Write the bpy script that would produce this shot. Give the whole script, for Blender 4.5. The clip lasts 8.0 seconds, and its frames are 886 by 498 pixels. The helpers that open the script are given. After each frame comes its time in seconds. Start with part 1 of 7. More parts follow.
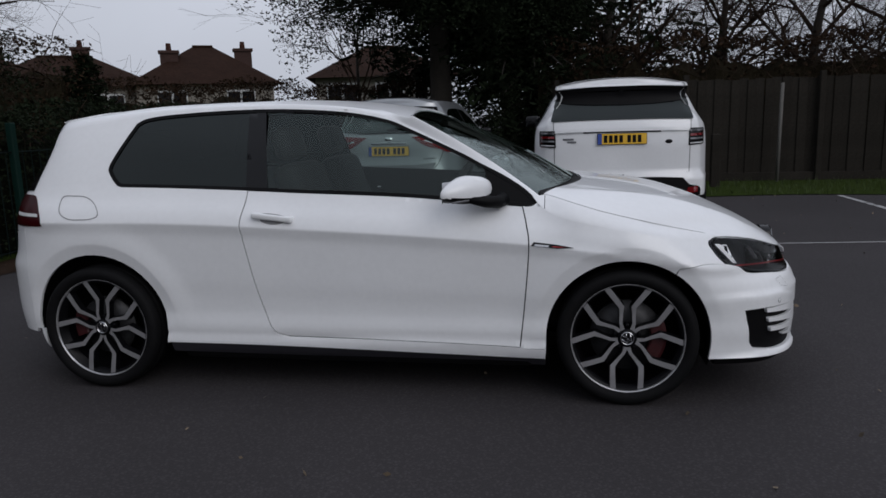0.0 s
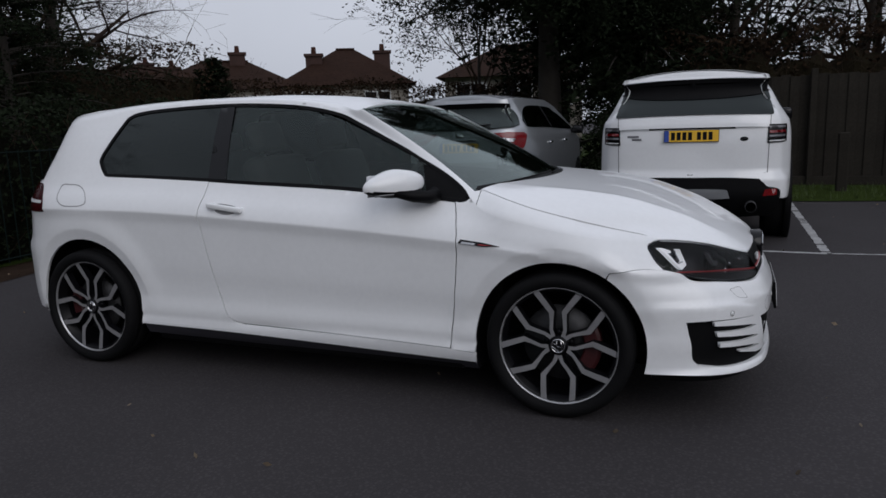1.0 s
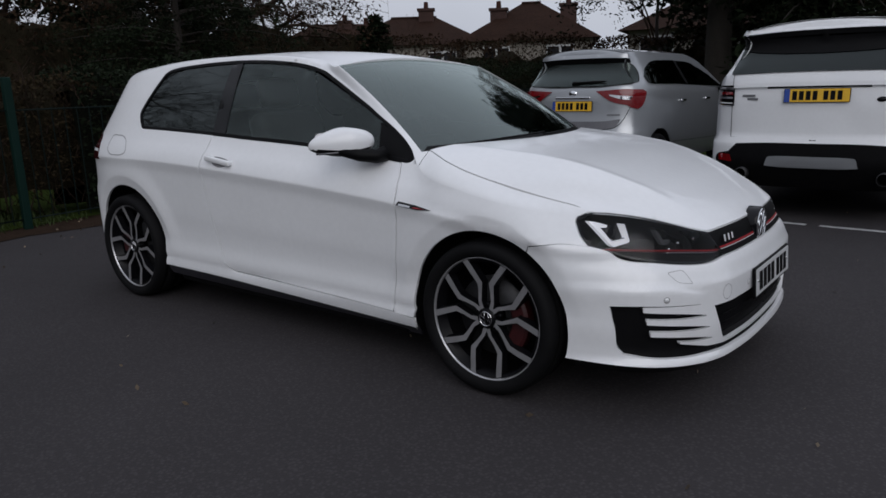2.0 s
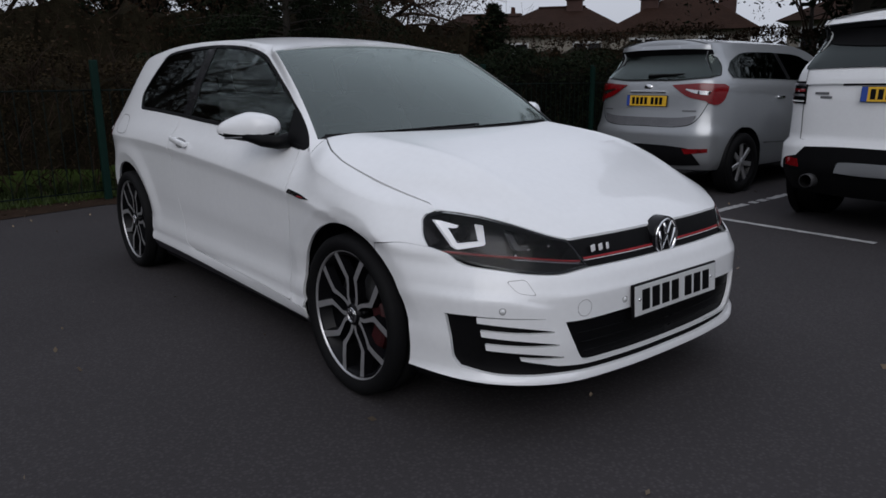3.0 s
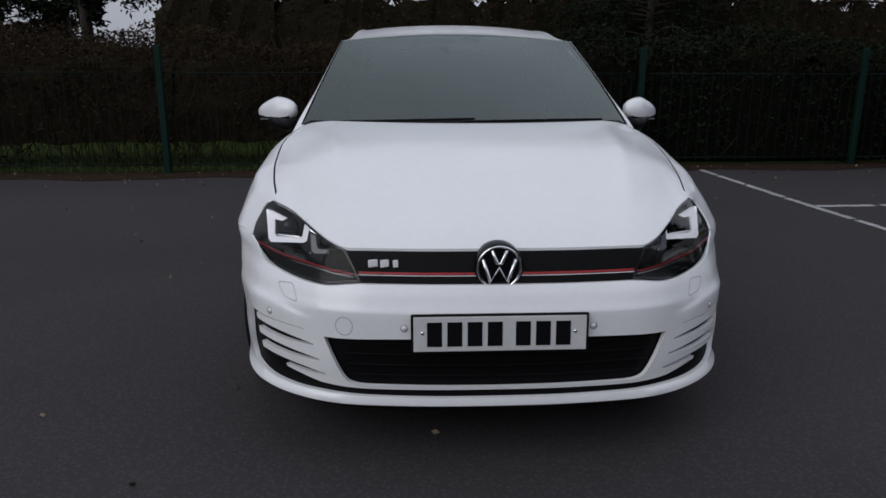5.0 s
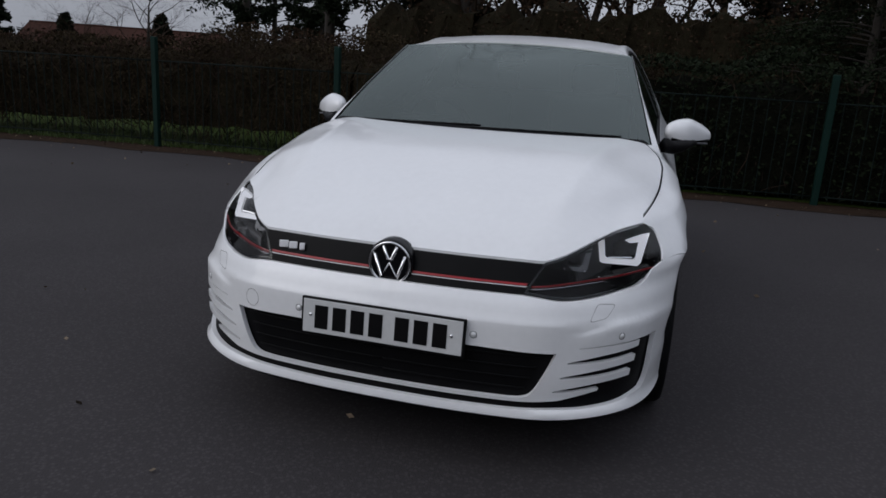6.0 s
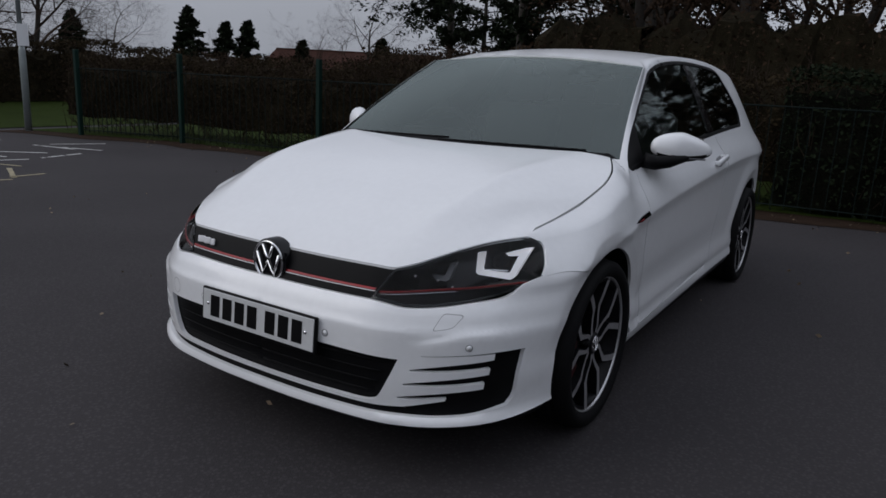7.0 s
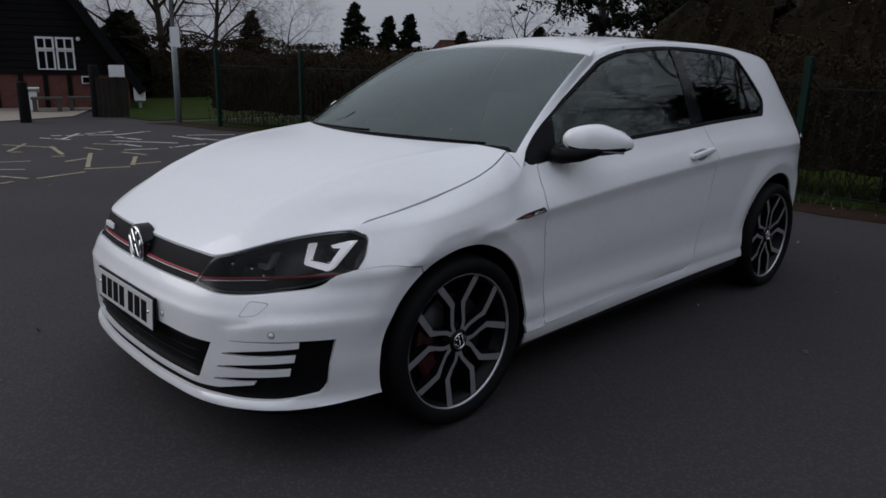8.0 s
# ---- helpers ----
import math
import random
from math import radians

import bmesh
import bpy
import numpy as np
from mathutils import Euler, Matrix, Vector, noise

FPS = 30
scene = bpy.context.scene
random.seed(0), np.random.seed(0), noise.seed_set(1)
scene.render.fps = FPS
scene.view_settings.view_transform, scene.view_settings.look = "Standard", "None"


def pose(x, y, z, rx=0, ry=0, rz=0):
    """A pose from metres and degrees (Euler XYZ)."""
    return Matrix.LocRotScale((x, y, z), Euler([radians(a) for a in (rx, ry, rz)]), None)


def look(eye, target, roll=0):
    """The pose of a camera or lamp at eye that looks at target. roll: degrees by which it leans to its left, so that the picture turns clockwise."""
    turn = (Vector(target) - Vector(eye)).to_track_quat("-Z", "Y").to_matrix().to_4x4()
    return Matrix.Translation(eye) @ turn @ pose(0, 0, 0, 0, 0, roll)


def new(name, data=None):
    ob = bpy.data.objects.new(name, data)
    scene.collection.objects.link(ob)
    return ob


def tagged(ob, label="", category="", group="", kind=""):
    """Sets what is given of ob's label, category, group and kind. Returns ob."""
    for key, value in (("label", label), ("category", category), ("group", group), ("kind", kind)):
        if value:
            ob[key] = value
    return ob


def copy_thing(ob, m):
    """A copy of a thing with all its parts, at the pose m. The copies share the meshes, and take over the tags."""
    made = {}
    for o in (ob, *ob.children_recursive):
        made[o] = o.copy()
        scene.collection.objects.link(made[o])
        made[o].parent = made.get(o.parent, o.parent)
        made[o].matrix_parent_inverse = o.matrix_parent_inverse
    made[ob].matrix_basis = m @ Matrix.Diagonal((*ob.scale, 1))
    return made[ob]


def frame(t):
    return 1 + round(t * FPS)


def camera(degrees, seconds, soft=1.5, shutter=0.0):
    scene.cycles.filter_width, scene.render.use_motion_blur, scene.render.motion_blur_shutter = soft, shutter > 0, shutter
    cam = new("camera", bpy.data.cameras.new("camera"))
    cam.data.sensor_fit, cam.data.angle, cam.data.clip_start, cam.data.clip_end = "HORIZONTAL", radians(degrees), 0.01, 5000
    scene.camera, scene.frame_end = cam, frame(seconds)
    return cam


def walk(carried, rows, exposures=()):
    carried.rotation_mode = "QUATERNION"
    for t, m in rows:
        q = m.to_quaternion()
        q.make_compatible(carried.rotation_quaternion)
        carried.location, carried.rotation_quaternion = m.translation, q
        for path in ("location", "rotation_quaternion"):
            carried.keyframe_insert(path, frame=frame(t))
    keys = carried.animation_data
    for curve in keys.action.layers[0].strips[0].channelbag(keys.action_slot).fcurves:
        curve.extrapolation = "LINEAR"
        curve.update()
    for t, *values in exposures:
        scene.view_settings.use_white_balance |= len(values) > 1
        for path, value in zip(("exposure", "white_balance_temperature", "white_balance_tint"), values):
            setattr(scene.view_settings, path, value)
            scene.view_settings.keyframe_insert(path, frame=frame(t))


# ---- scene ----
cam = camera(63.5, 8.0, soft=1.6)
PATH = [
    (0, (1.029, -4.073, 1.323), (0.697, -2.133, 0.967), -1.7),
    (0.3, (1.277, -4.013, 1.301), (0.812, -2.096, 0.973), -3.1),
    (0.5, (1.467, -3.961, 1.288), (0.898, -2.069, 0.975), -2),
    (0.7, (1.675, -3.887, 1.289), (1.075, -2.016, 0.915), -1.1),
    (1, (1.956, -3.738, 1.261), (1.226, -1.908, 0.917), -1.8),
    (1.3, (2.225, -3.57, 1.251), (1.331, -1.823, 0.864), -1.9),
    (1.5, (2.397, -3.454, 1.247), (1.441, -1.737, 0.873), -3.3),
    (1.7, (2.587, -3.335, 1.243), (1.521, -1.684, 0.873), -3.4),
    (2, (2.862, -3.117, 1.236), (1.668, -1.575, 0.791), -1.6),
    (2.2, (3.012, -2.952, 1.205), (1.761, -1.452, 0.777), -1.8),
    (3.3, (3.723, -1.996, 1.205), (2.121, -0.893, 0.735), -0),
    (3.5, (3.8, -1.804, 1.183), (2.13, -0.806, 0.719), -0),
    (3.8, (3.914, -1.494, 1.193), (2.179, -0.64, 0.686), -0.3),
    (4, (3.957, -1.323, 1.187), (2.17, -0.564, 0.704), -0.9),
    (4.2, (4.028, -1.111, 1.197), (2.191, -0.485, 0.714), 1.1),
    (4.5, (4.114, -0.801, 1.215), (2.238, -0.356, 0.685), 1.3),
    (4.7, (4.166, -0.589, 1.229), (2.257, -0.294, 0.709), 0.6),
    (5.8, (4.165, 0.508, 1.222), (2.256, 0.157, 0.739), 2.7),
    (6, (4.125, 0.704, 1.221), (2.251, 0.2, 0.737), 3.5),
    (6.2, (4.086, 0.904, 1.233), (2.254, 0.281, 0.73), 2.2),
    (6.5, (3.981, 1.221, 1.226), (2.206, 0.418, 0.776), 1.6),
    (6.7, (3.901, 1.426, 1.238), (2.199, 0.506, 0.733), 3.2),
    (7, (3.741, 1.715, 1.255), (2.102, 0.668, 0.788), 2.7),
    (7.2, (3.617, 1.882, 1.266), (2.023, 0.777, 0.779), 3.4),
    (7.5, (3.428, 2.129, 1.291), (1.894, 0.931, 0.831), 0.7),
    (7.7, (3.281, 2.316, 1.281), (1.844, 1.016, 0.787), 1.3),
    (8, (3.042, 2.57, 1.306), (1.709, 1.169, 0.796), 1.3),
]
walk(cam, [(t, look(eye, target, roll)) for t, eye, target, roll in PATH], ((0, -0.45, 6230, 13), (8, -0.45, 6230, 13)))

# ---- world: a heavy overcast sky, brighter overhead ----
world = bpy.data.worlds.new("overcast_sky")
scene.world = world
world.use_nodes = True
SUN_ELEVATION, SUN_ROTATION = 0.6, 2.4
wt = world.node_tree
wt.nodes.clear()
w_out = wt.nodes.new("ShaderNodeOutputWorld")
w_bg = wt.nodes.new("ShaderNodeBackground")
w_sky = wt.nodes.new("ShaderNodeTexSky")
w_sky.sky_type = "NISHITA"
w_sky.sun_disc = False
w_sky.sun_elevation, w_sky.sun_rotation = SUN_ELEVATION, SUN_ROTATION
w_sky.dust_density = 4.0
w_hsv = wt.nodes.new("ShaderNodeHueSaturation")
w_hsv.inputs["Saturation"].default_value = 0.12
w_hsv.inputs["Value"].default_value = 0.018
w_co = wt.nodes.new("ShaderNodeTexCoord")
w_sep = wt.nodes.new("ShaderNodeSeparateXYZ")
w_ramp = wt.nodes.new("ShaderNodeValToRGB")
w_ramp.color_ramp.elements[0].position, w_ramp.color_ramp.elements[0].color = 0.0, (0.57, 0.60, 0.65, 1)
w_ramp.color_ramp.elements[1].position, w_ramp.color_ramp.elements[1].color = 0.85, (0.93, 0.98, 1.08, 1)
w_noise = wt.nodes.new("ShaderNodeTexNoise")
w_noise.inputs["Scale"].default_value, w_noise.inputs["Detail"].default_value = 2.2, 5.0
w_nr = wt.nodes.new("ShaderNodeMapRange")
w_nr.inputs["To Min"].default_value, w_nr.inputs["To Max"].default_value = 0.80, 1.20
w_mul = wt.nodes.new("ShaderNodeMixRGB")
w_mul.blend_type, w_mul.inputs[0].default_value = "MULTIPLY", 1.0
w_add = wt.nodes.new("ShaderNodeMixRGB")
w_add.blend_type, w_add.inputs[0].default_value = "ADD", 1.0
wt.links.new(w_co.outputs["Generated"], w_sep.inputs[0])
wt.links.new(w_sep.outputs["Z"], w_ramp.inputs[0])
wt.links.new(w_co.outputs["Generated"], w_noise.inputs["Vector"])
wt.links.new(w_noise.outputs[0], w_nr.inputs["Value"])
wt.links.new(w_ramp.outputs[0], w_mul.inputs[1])
wt.links.new(w_nr.outputs[0], w_mul.inputs[2])
wt.links.new(w_sky.outputs[0], w_hsv.inputs["Color"])
w_side = wt.nodes.new("ShaderNodeMapRange")
w_side.inputs["From Min"].default_value, w_side.inputs["From Max"].default_value = -1.0, 1.0
w_side.inputs["To Min"].default_value, w_side.inputs["To Max"].default_value = 0.66, 1.22
w_tilt = wt.nodes.new("ShaderNodeMixRGB")
w_tilt.blend_type, w_tilt.inputs[0].default_value = "MULTIPLY", 1.0
wt.links.new(w_sep.outputs["Y"], w_side.inputs["Value"])
wt.links.new(w_mul.outputs[0], w_tilt.inputs[1])
wt.links.new(w_side.outputs[0], w_tilt.inputs[2])
wt.links.new(w_tilt.outputs[0], w_add.inputs[1])
wt.links.new(w_hsv.outputs[0], w_add.inputs[2])
wt.links.new(w_add.outputs[0], w_bg.inputs["Color"])
w_bg.inputs["Strength"].default_value = 0.91
wt.links.new(w_bg.outputs[0], w_out.inputs["Surface"])

sun = new("sun", bpy.data.lights.new("sun", "SUN"))
sun.data.energy, sun.data.angle, sun.data.color = 1.0, radians(45), (1.0, 0.97, 0.93)
sun.rotation_euler = (math.pi / 2 - SUN_ELEVATION, 0.0, math.pi - SUN_ROTATION)


# ---- materials ----
def principled(name, colour, rough=0.5, metal=0.0, coat=0.0, vary=0.0, scale=8.0, bump=0.0, fine=60.0, spec=0.5, vary_each=0.0):
    """A surface with blotches at one scale and grain at a finer one."""
    m = bpy.data.materials.new(name)
    m.use_nodes = True
    nt = m.node_tree
    b = nt.nodes["Principled BSDF"]
    b.inputs["Base Color"].default_value = (*colour, 1)
    b.inputs["Roughness"].default_value = rough
    b.inputs["Metallic"].default_value = metal
    b.inputs["Specular IOR Level"].default_value = spec
    b.inputs["Coat Weight"].default_value = coat
    b.inputs["Coat Roughness"].default_value = 0.03
    co = nt.nodes.new("ShaderNodeTexCoord")
    if vary:
        big = nt.nodes.new("ShaderNodeTexNoise")
        big.inputs["Scale"].default_value, big.inputs["Detail"].default_value = scale, 6.0
        small = nt.nodes.new("ShaderNodeTexNoise")
        small.inputs["Scale"].default_value, small.inputs["Detail"].default_value = fine, 4.0
        add = nt.nodes.new("ShaderNodeMath")
        add.operation = "ADD"
        span = nt.nodes.new("ShaderNodeMapRange")
        span.inputs["From Min"].default_value, span.inputs["From Max"].default_value = 0.6, 1.4
        span.inputs["To Min"].default_value, span.inputs["To Max"].default_value = 1 - vary, 1 + vary
        mul = nt.nodes.new("ShaderNodeMixRGB")
        mul.blend_type, mul.inputs[0].default_value = "MULTIPLY", 1.0
        mul.inputs[1].default_value = (*colour, 1)
        nt.links.new(co.outputs["Object"], big.inputs["Vector"])
        nt.links.new(co.outputs["Object"], small.inputs["Vector"])
        nt.links.new(big.outputs[0], add.inputs[0])
        nt.links.new(small.outputs[0], add.inputs[1])
        nt.links.new(add.outputs[0], span.inputs["Value"])
        nt.links.new(span.outputs[0], mul.inputs[2])
        last = mul.outputs[0]
        if vary_each:
            info = nt.nodes.new("ShaderNodeObjectInfo")
            each = nt.nodes.new("ShaderNodeMapRange")
            each.inputs["To Min"].default_value, each.inputs["To Max"].default_value = 1 - vary_each, 1 + vary_each
            mul2 = nt.nodes.new("ShaderNodeMixRGB")
            mul2.blend_type, mul2.inputs[0].default_value = "MULTIPLY", 1.0
            nt.links.new(info.outputs["Random"], each.inputs["Value"])
            nt.links.new(last, mul2.inputs[1])
            nt.links.new(each.outputs[0], mul2.inputs[2])
            last = mul2.outputs[0]
        nt.links.new(last, b.inputs["Base Color"])
        if bump:
            bp = nt.nodes.new("ShaderNodeBump")
            bp.inputs["Strength"].default_value, bp.inputs["Distance"].default_value = 0.6, bump
            nt.links.new(small.outputs[0], bp.inputs["Height"])
            nt.links.new(bp.outputs[0], b.inputs["Normal"])
    return m


def islands(m, amount):
    """Lets each loose piece of a joined mesh have its own shade."""
    nt = m.node_tree
    b = nt.nodes["Principled BSDF"]
    geo = nt.nodes.new("ShaderNodeNewGeometry")
    each = nt.nodes.new("ShaderNodeMapRange")
    each.inputs["To Min"].default_value, each.inputs["To Max"].default_value = 1 - amount, 1 + amount
    mul = nt.nodes.new("ShaderNodeMixRGB")
    mul.blend_type, mul.inputs[0].default_value = "MULTIPLY", 1.0
    mul.inputs[1].default_value = b.inputs["Base Color"].default_value
    if b.inputs["Base Color"].links:
        nt.links.new(b.inputs["Base Color"].links[0].from_socket, mul.inputs[1])
    nt.links.new(geo.outputs["Random Per Island"], each.inputs["Value"])
    nt.links.new(each.outputs[0], mul.inputs[2])
    nt.links.new(mul.outputs[0], b.inputs["Base Color"])
    return m


def pane(name, tint, gloss_rough=0.0, ior=1.5, gloss=(1, 1, 1)):
    """Thin tinted glass: it lets tinted light through and mirrors by Fresnel."""
    m = bpy.data.materials.new(name)
    m.use_nodes = True
    nt = m.node_tree
    nt.nodes.clear()
    o = nt.nodes.new("ShaderNodeOutputMaterial")
    mix = nt.nodes.new("ShaderNodeMixShader")
    see = nt.nodes.new("ShaderNodeBsdfTransparent")
    see.inputs[0].default_value = (*tint, 1)
    shine = nt.nodes.new("ShaderNodeBsdfGlossy")
    shine.inputs["Roughness"].default_value = gloss_rough
    shine.inputs["Color"].default_value = (*gloss, 1)
    fr = nt.nodes.new("ShaderNodeFresnel")
    fr.inputs["IOR"].default_value = ior
    nt.links.new(fr.outputs[0], mix.inputs[0])
    nt.links.new(see.outputs[0], mix.inputs[1])
    nt.links.new(shine.outputs[0], mix.inputs[2])
    nt.links.new(mix.outputs[0], o.inputs["Surface"])
    return m


def glowing(name, colour, strength):
    m = principled(name, colour, 0.3)
    b = m.node_tree.nodes["Principled BSDF"]
    b.inputs["Emission Color"].default_value = (*colour, 1)
    b.inputs["Emission Strength"].default_value = strength
    return m


WHITE = principled("white_paint", (0.80, 0.81, 0.82), 0.35, coat=0.65, vary=0.03, scale=3.0, fine=40)
WHITE_SUV = principled("white_paint_suv", (0.76, 0.77, 0.78), 0.35, coat=1.0, vary=0.03, scale=3.0, fine=40)
SILVER = principled("silver_paint", (0.34, 0.355, 0.37), 0.32, metal=0.55, coat=1.0, vary=0.04, scale=4.0, fine=90)
BLACK = principled("black_plastic", (0.0045, 0.0045, 0.005), 0.5, vary=0.25, scale=20, fine=300, bump=0.0006, spec=0.10)
GLOSS = principled("gloss_black", (0.004, 0.004, 0.005), 0.12, vary=0.1, spec=0.3)
RUBBER = principled("tyre_rubber", (0.006, 0.006, 0.0065), 0.7, vary=0.3, scale=14, fine=220, bump=0.001, spec=0.12)
ALLOY = principled("machined_alloy", (0.50, 0.50, 0.51), 0.30, metal=0.7, vary=0.08, scale=30, fine=400)
ALLOY_DARK = principled("black_alloy", (0.004, 0.004, 0.005), 0.35, vary=0.2, spec=0.15)
SKIRT = principled("satin_skirt", (0.030, 0.029, 0.035), 0.45, vary=0.15, scale=10, spec=0.35)
LAMP_TRIM = principled("lamp_reflector", (0.11, 0.11, 0.115), 0.3, metal=0.4, vary=0.2, scale=40)
CHROME = principled("chrome", (0.75, 0.75, 0.76), 0.12, metal=1.0, vary=0.05)
RED = principled("red_trim", (0.32, 0.010, 0.016), 0.35, vary=0.15)
CALIPER = principled("caliper_paint", (0.035, 0.003, 0.004), 0.5, vary=0.2, scale=30)
JOINT = principled("panel_gap", (0.23, 0.23, 0.235), 0.7, vary=0.1)
TAIL_RED = principled("smoked_red_lamp", (0.030, 0.0015, 0.003), 0.2, coat=0.2, vary=0.3, scale=25, spec=0.3)
RED_LAMP = principled("red_lamp", (0.15, 0.002, 0.004), 0.15, coat=0.25, vary=0.15, scale=40)
GREY = principled("grey_metal", (0.16, 0.16, 0.17), 0.4, metal=0.5, vary=0.15)
LAMP_GREY = principled("lamp_housing", (0.016, 0.016, 0.018), 0.3, vary=0.2, spec=0.3)
PLATE_WHITE = principled("plate_white", (0.55, 0.56, 0.56), 0.4, vary=0.06, scale=20)
PLATE_YELLOW = principled("plate_yellow", (0.72, 0.42, 0.02), 0.4, vary=0.08, scale=20)
CABIN = principled("cabin_cloth", (0.007, 0.0075, 0.008), 0.8, vary=0.3, scale=30, fine=300)
DRL = glowing("running_light", (0.85, 0.85, 0.87), 0.42)
GLASS = pane("clear_glass", (0.66, 0.74, 0.71), 0.03, 1.55, (0.88, 1.0, 0.97))
GLASS_SCREEN = pane("screen_glass", (0.30, 0.35, 0.34), 0.05, 1.95, (0.88, 1.0, 0.96))
GLASS_DARK = pane("privacy_glass", (0.02, 0.021, 0.023), 0.03, 1.5, (0.90, 1.0, 0.98))
DISC = principled("brake_disc_iron", (0.045, 0.045, 0.047), 0.5, metal=0.6, vary=0.2, scale=30)
LENS = pane("lamp_lens", (0.88, 0.89, 0.90), 0.02, 1.24)
LETTER = principled("bright_letter", (0.72, 0.72, 0.73), 0.3, vary=0.05)


# ---- small tools ----
def smooth_keys(*keys):
    """A smooth curve through (x, value) keys that never overshoots."""
    kx, kv = np.array([k[0] for k in keys], float), np.array([k[1] for k in keys], float)
    h, dl = np.diff(kx), np.diff(kv) / np.diff(kx)
    m = np.zeros(len(kx))
    m[0], m[-1] = dl[0], dl[-1]
    for i in range(1, len(kx) - 1):
        if dl[i - 1] * dl[i] > 0:
            w1, w2 = 2 * h[i] + h[i - 1], h[i] + 2 * h[i - 1]
            m[i] = (w1 + w2) / (w1 / dl[i - 1] + w2 / dl[i])

    def value(x):
        x = np.clip(np.asarray(x, float), kx[0], kx[-1])
        i = np.clip(np.searchsorted(kx, x) - 1, 0, len(kx) - 2)
        t = (x - kx[i]) / h[i]
        return kv[i] * (1 + 2 * t) * (1 - t) ** 2 + m[i] * h[i] * t * (1 - t) ** 2 + kv[i + 1] * t * t * (3 - 2 * t) + m[i + 1] * h[i] * t * t * (t - 1)

    return value


def step01(x, a, b):
    t = np.clip((np.asarray(x, float) - a) / (b - a), 0, 1)
    return t * t * (3 - 2 * t)


def spline(points, n=8, closed=False):
    """A smooth line through points, with n steps between two of them."""
    p = np.array(points, float)
    if len(p) < 3:
        return [tuple(p[0] + (p[1] - p[0]) * k / n) for k in range(n + 1)]
    q = np.vstack([p[-1], p, p[0], p[1]]) if closed else np.vstack([2 * p[0] - p[1], p, 2 * p[-1] - p[-2]])
    out = []
    for i in range(1, len(q) - 2):
        for k in range(n):
            t = k / n
            a, b, c, d = q[i - 1], q[i], q[i + 1], q[i + 2]
            out.append(tuple(0.5 * (2 * b + (c - a) * t + (2 * a - 5 * b + 4 * c - d) * t * t + (3 * b - a - 3 * c + d) * t ** 3)))
    if not closed:
        out.append(tuple(p[-1]))
    return out


def chain(*runs):
    """Joins runs of points into one outline, leaving out doubled points."""
    out = []
    for run in runs:
        for p in run:
            if not out or math.hypot(p[0] - out[-1][0], p[1] - out[-1][1]) > 1e-4:
                out.append((float(p[0]), float(p[1])))
    if math.hypot(out[0][0] - out[-1][0], out[0][1] - out[-1][1]) < 1e-4:
        out.pop()
    return out


def inside(px, py, poly):
    """Whether each point lies inside the polygon."""
    q = np.array(poly)
    x1, y1 = q[:, 0], q[:, 1]
    x2, y2 = np.roll(x1, -1), np.roll(y1, -1)
    px, py = np.asarray(px)[:, None], np.asarray(py)[:, None]
    cross = ((y1 > py) != (y2 > py)) & (px < (x2 - x1) * (py - y1) / np.where(y2 == y1, 1e-12, y2 - y1) + x1)
    return cross.sum(1) % 2 == 1


def clear_of(px, py, poly, gap):
    """Whether each point keeps that gap from the polygon's edges."""
    q = np.array(poly)
    a, b = q, np.roll(q, -1, 0)
    p = np.stack([px, py], -1)[:, None]
    ab = b - a
    t = np.clip(((p - a) * ab).sum(-1) / np.maximum((ab ** 2).sum(-1), 1e-12), 0, 1)
    return (np.linalg.norm(p - a - t[..., None] * ab, axis=-1)).min(1) > gap


def mesh_of(name, verts, faces, smooth=True):
    me = bpy.data.meshes.new(name)
    me.from_pydata([tuple(map(float, v)) for v in verts], [], faces)
    me.update()
    if smooth:
        me.polygons.foreach_set("use_smooth", [True] * len(me.polygons))
    return me


def split_long(poly, step):
    """The same closed outline with no edge longer than step."""
    out = []
    for a, b in zip(poly, poly[1:] + poly[:1]):
        n = max(1, math.ceil(math.hypot(b[0] - a[0], b[1] - a[1]) / step))
        out += [(a[0] + (b[0] - a[0]) * k / n, a[1] + (b[1] - a[1]) * k / n) for k in range(n)]
    return out


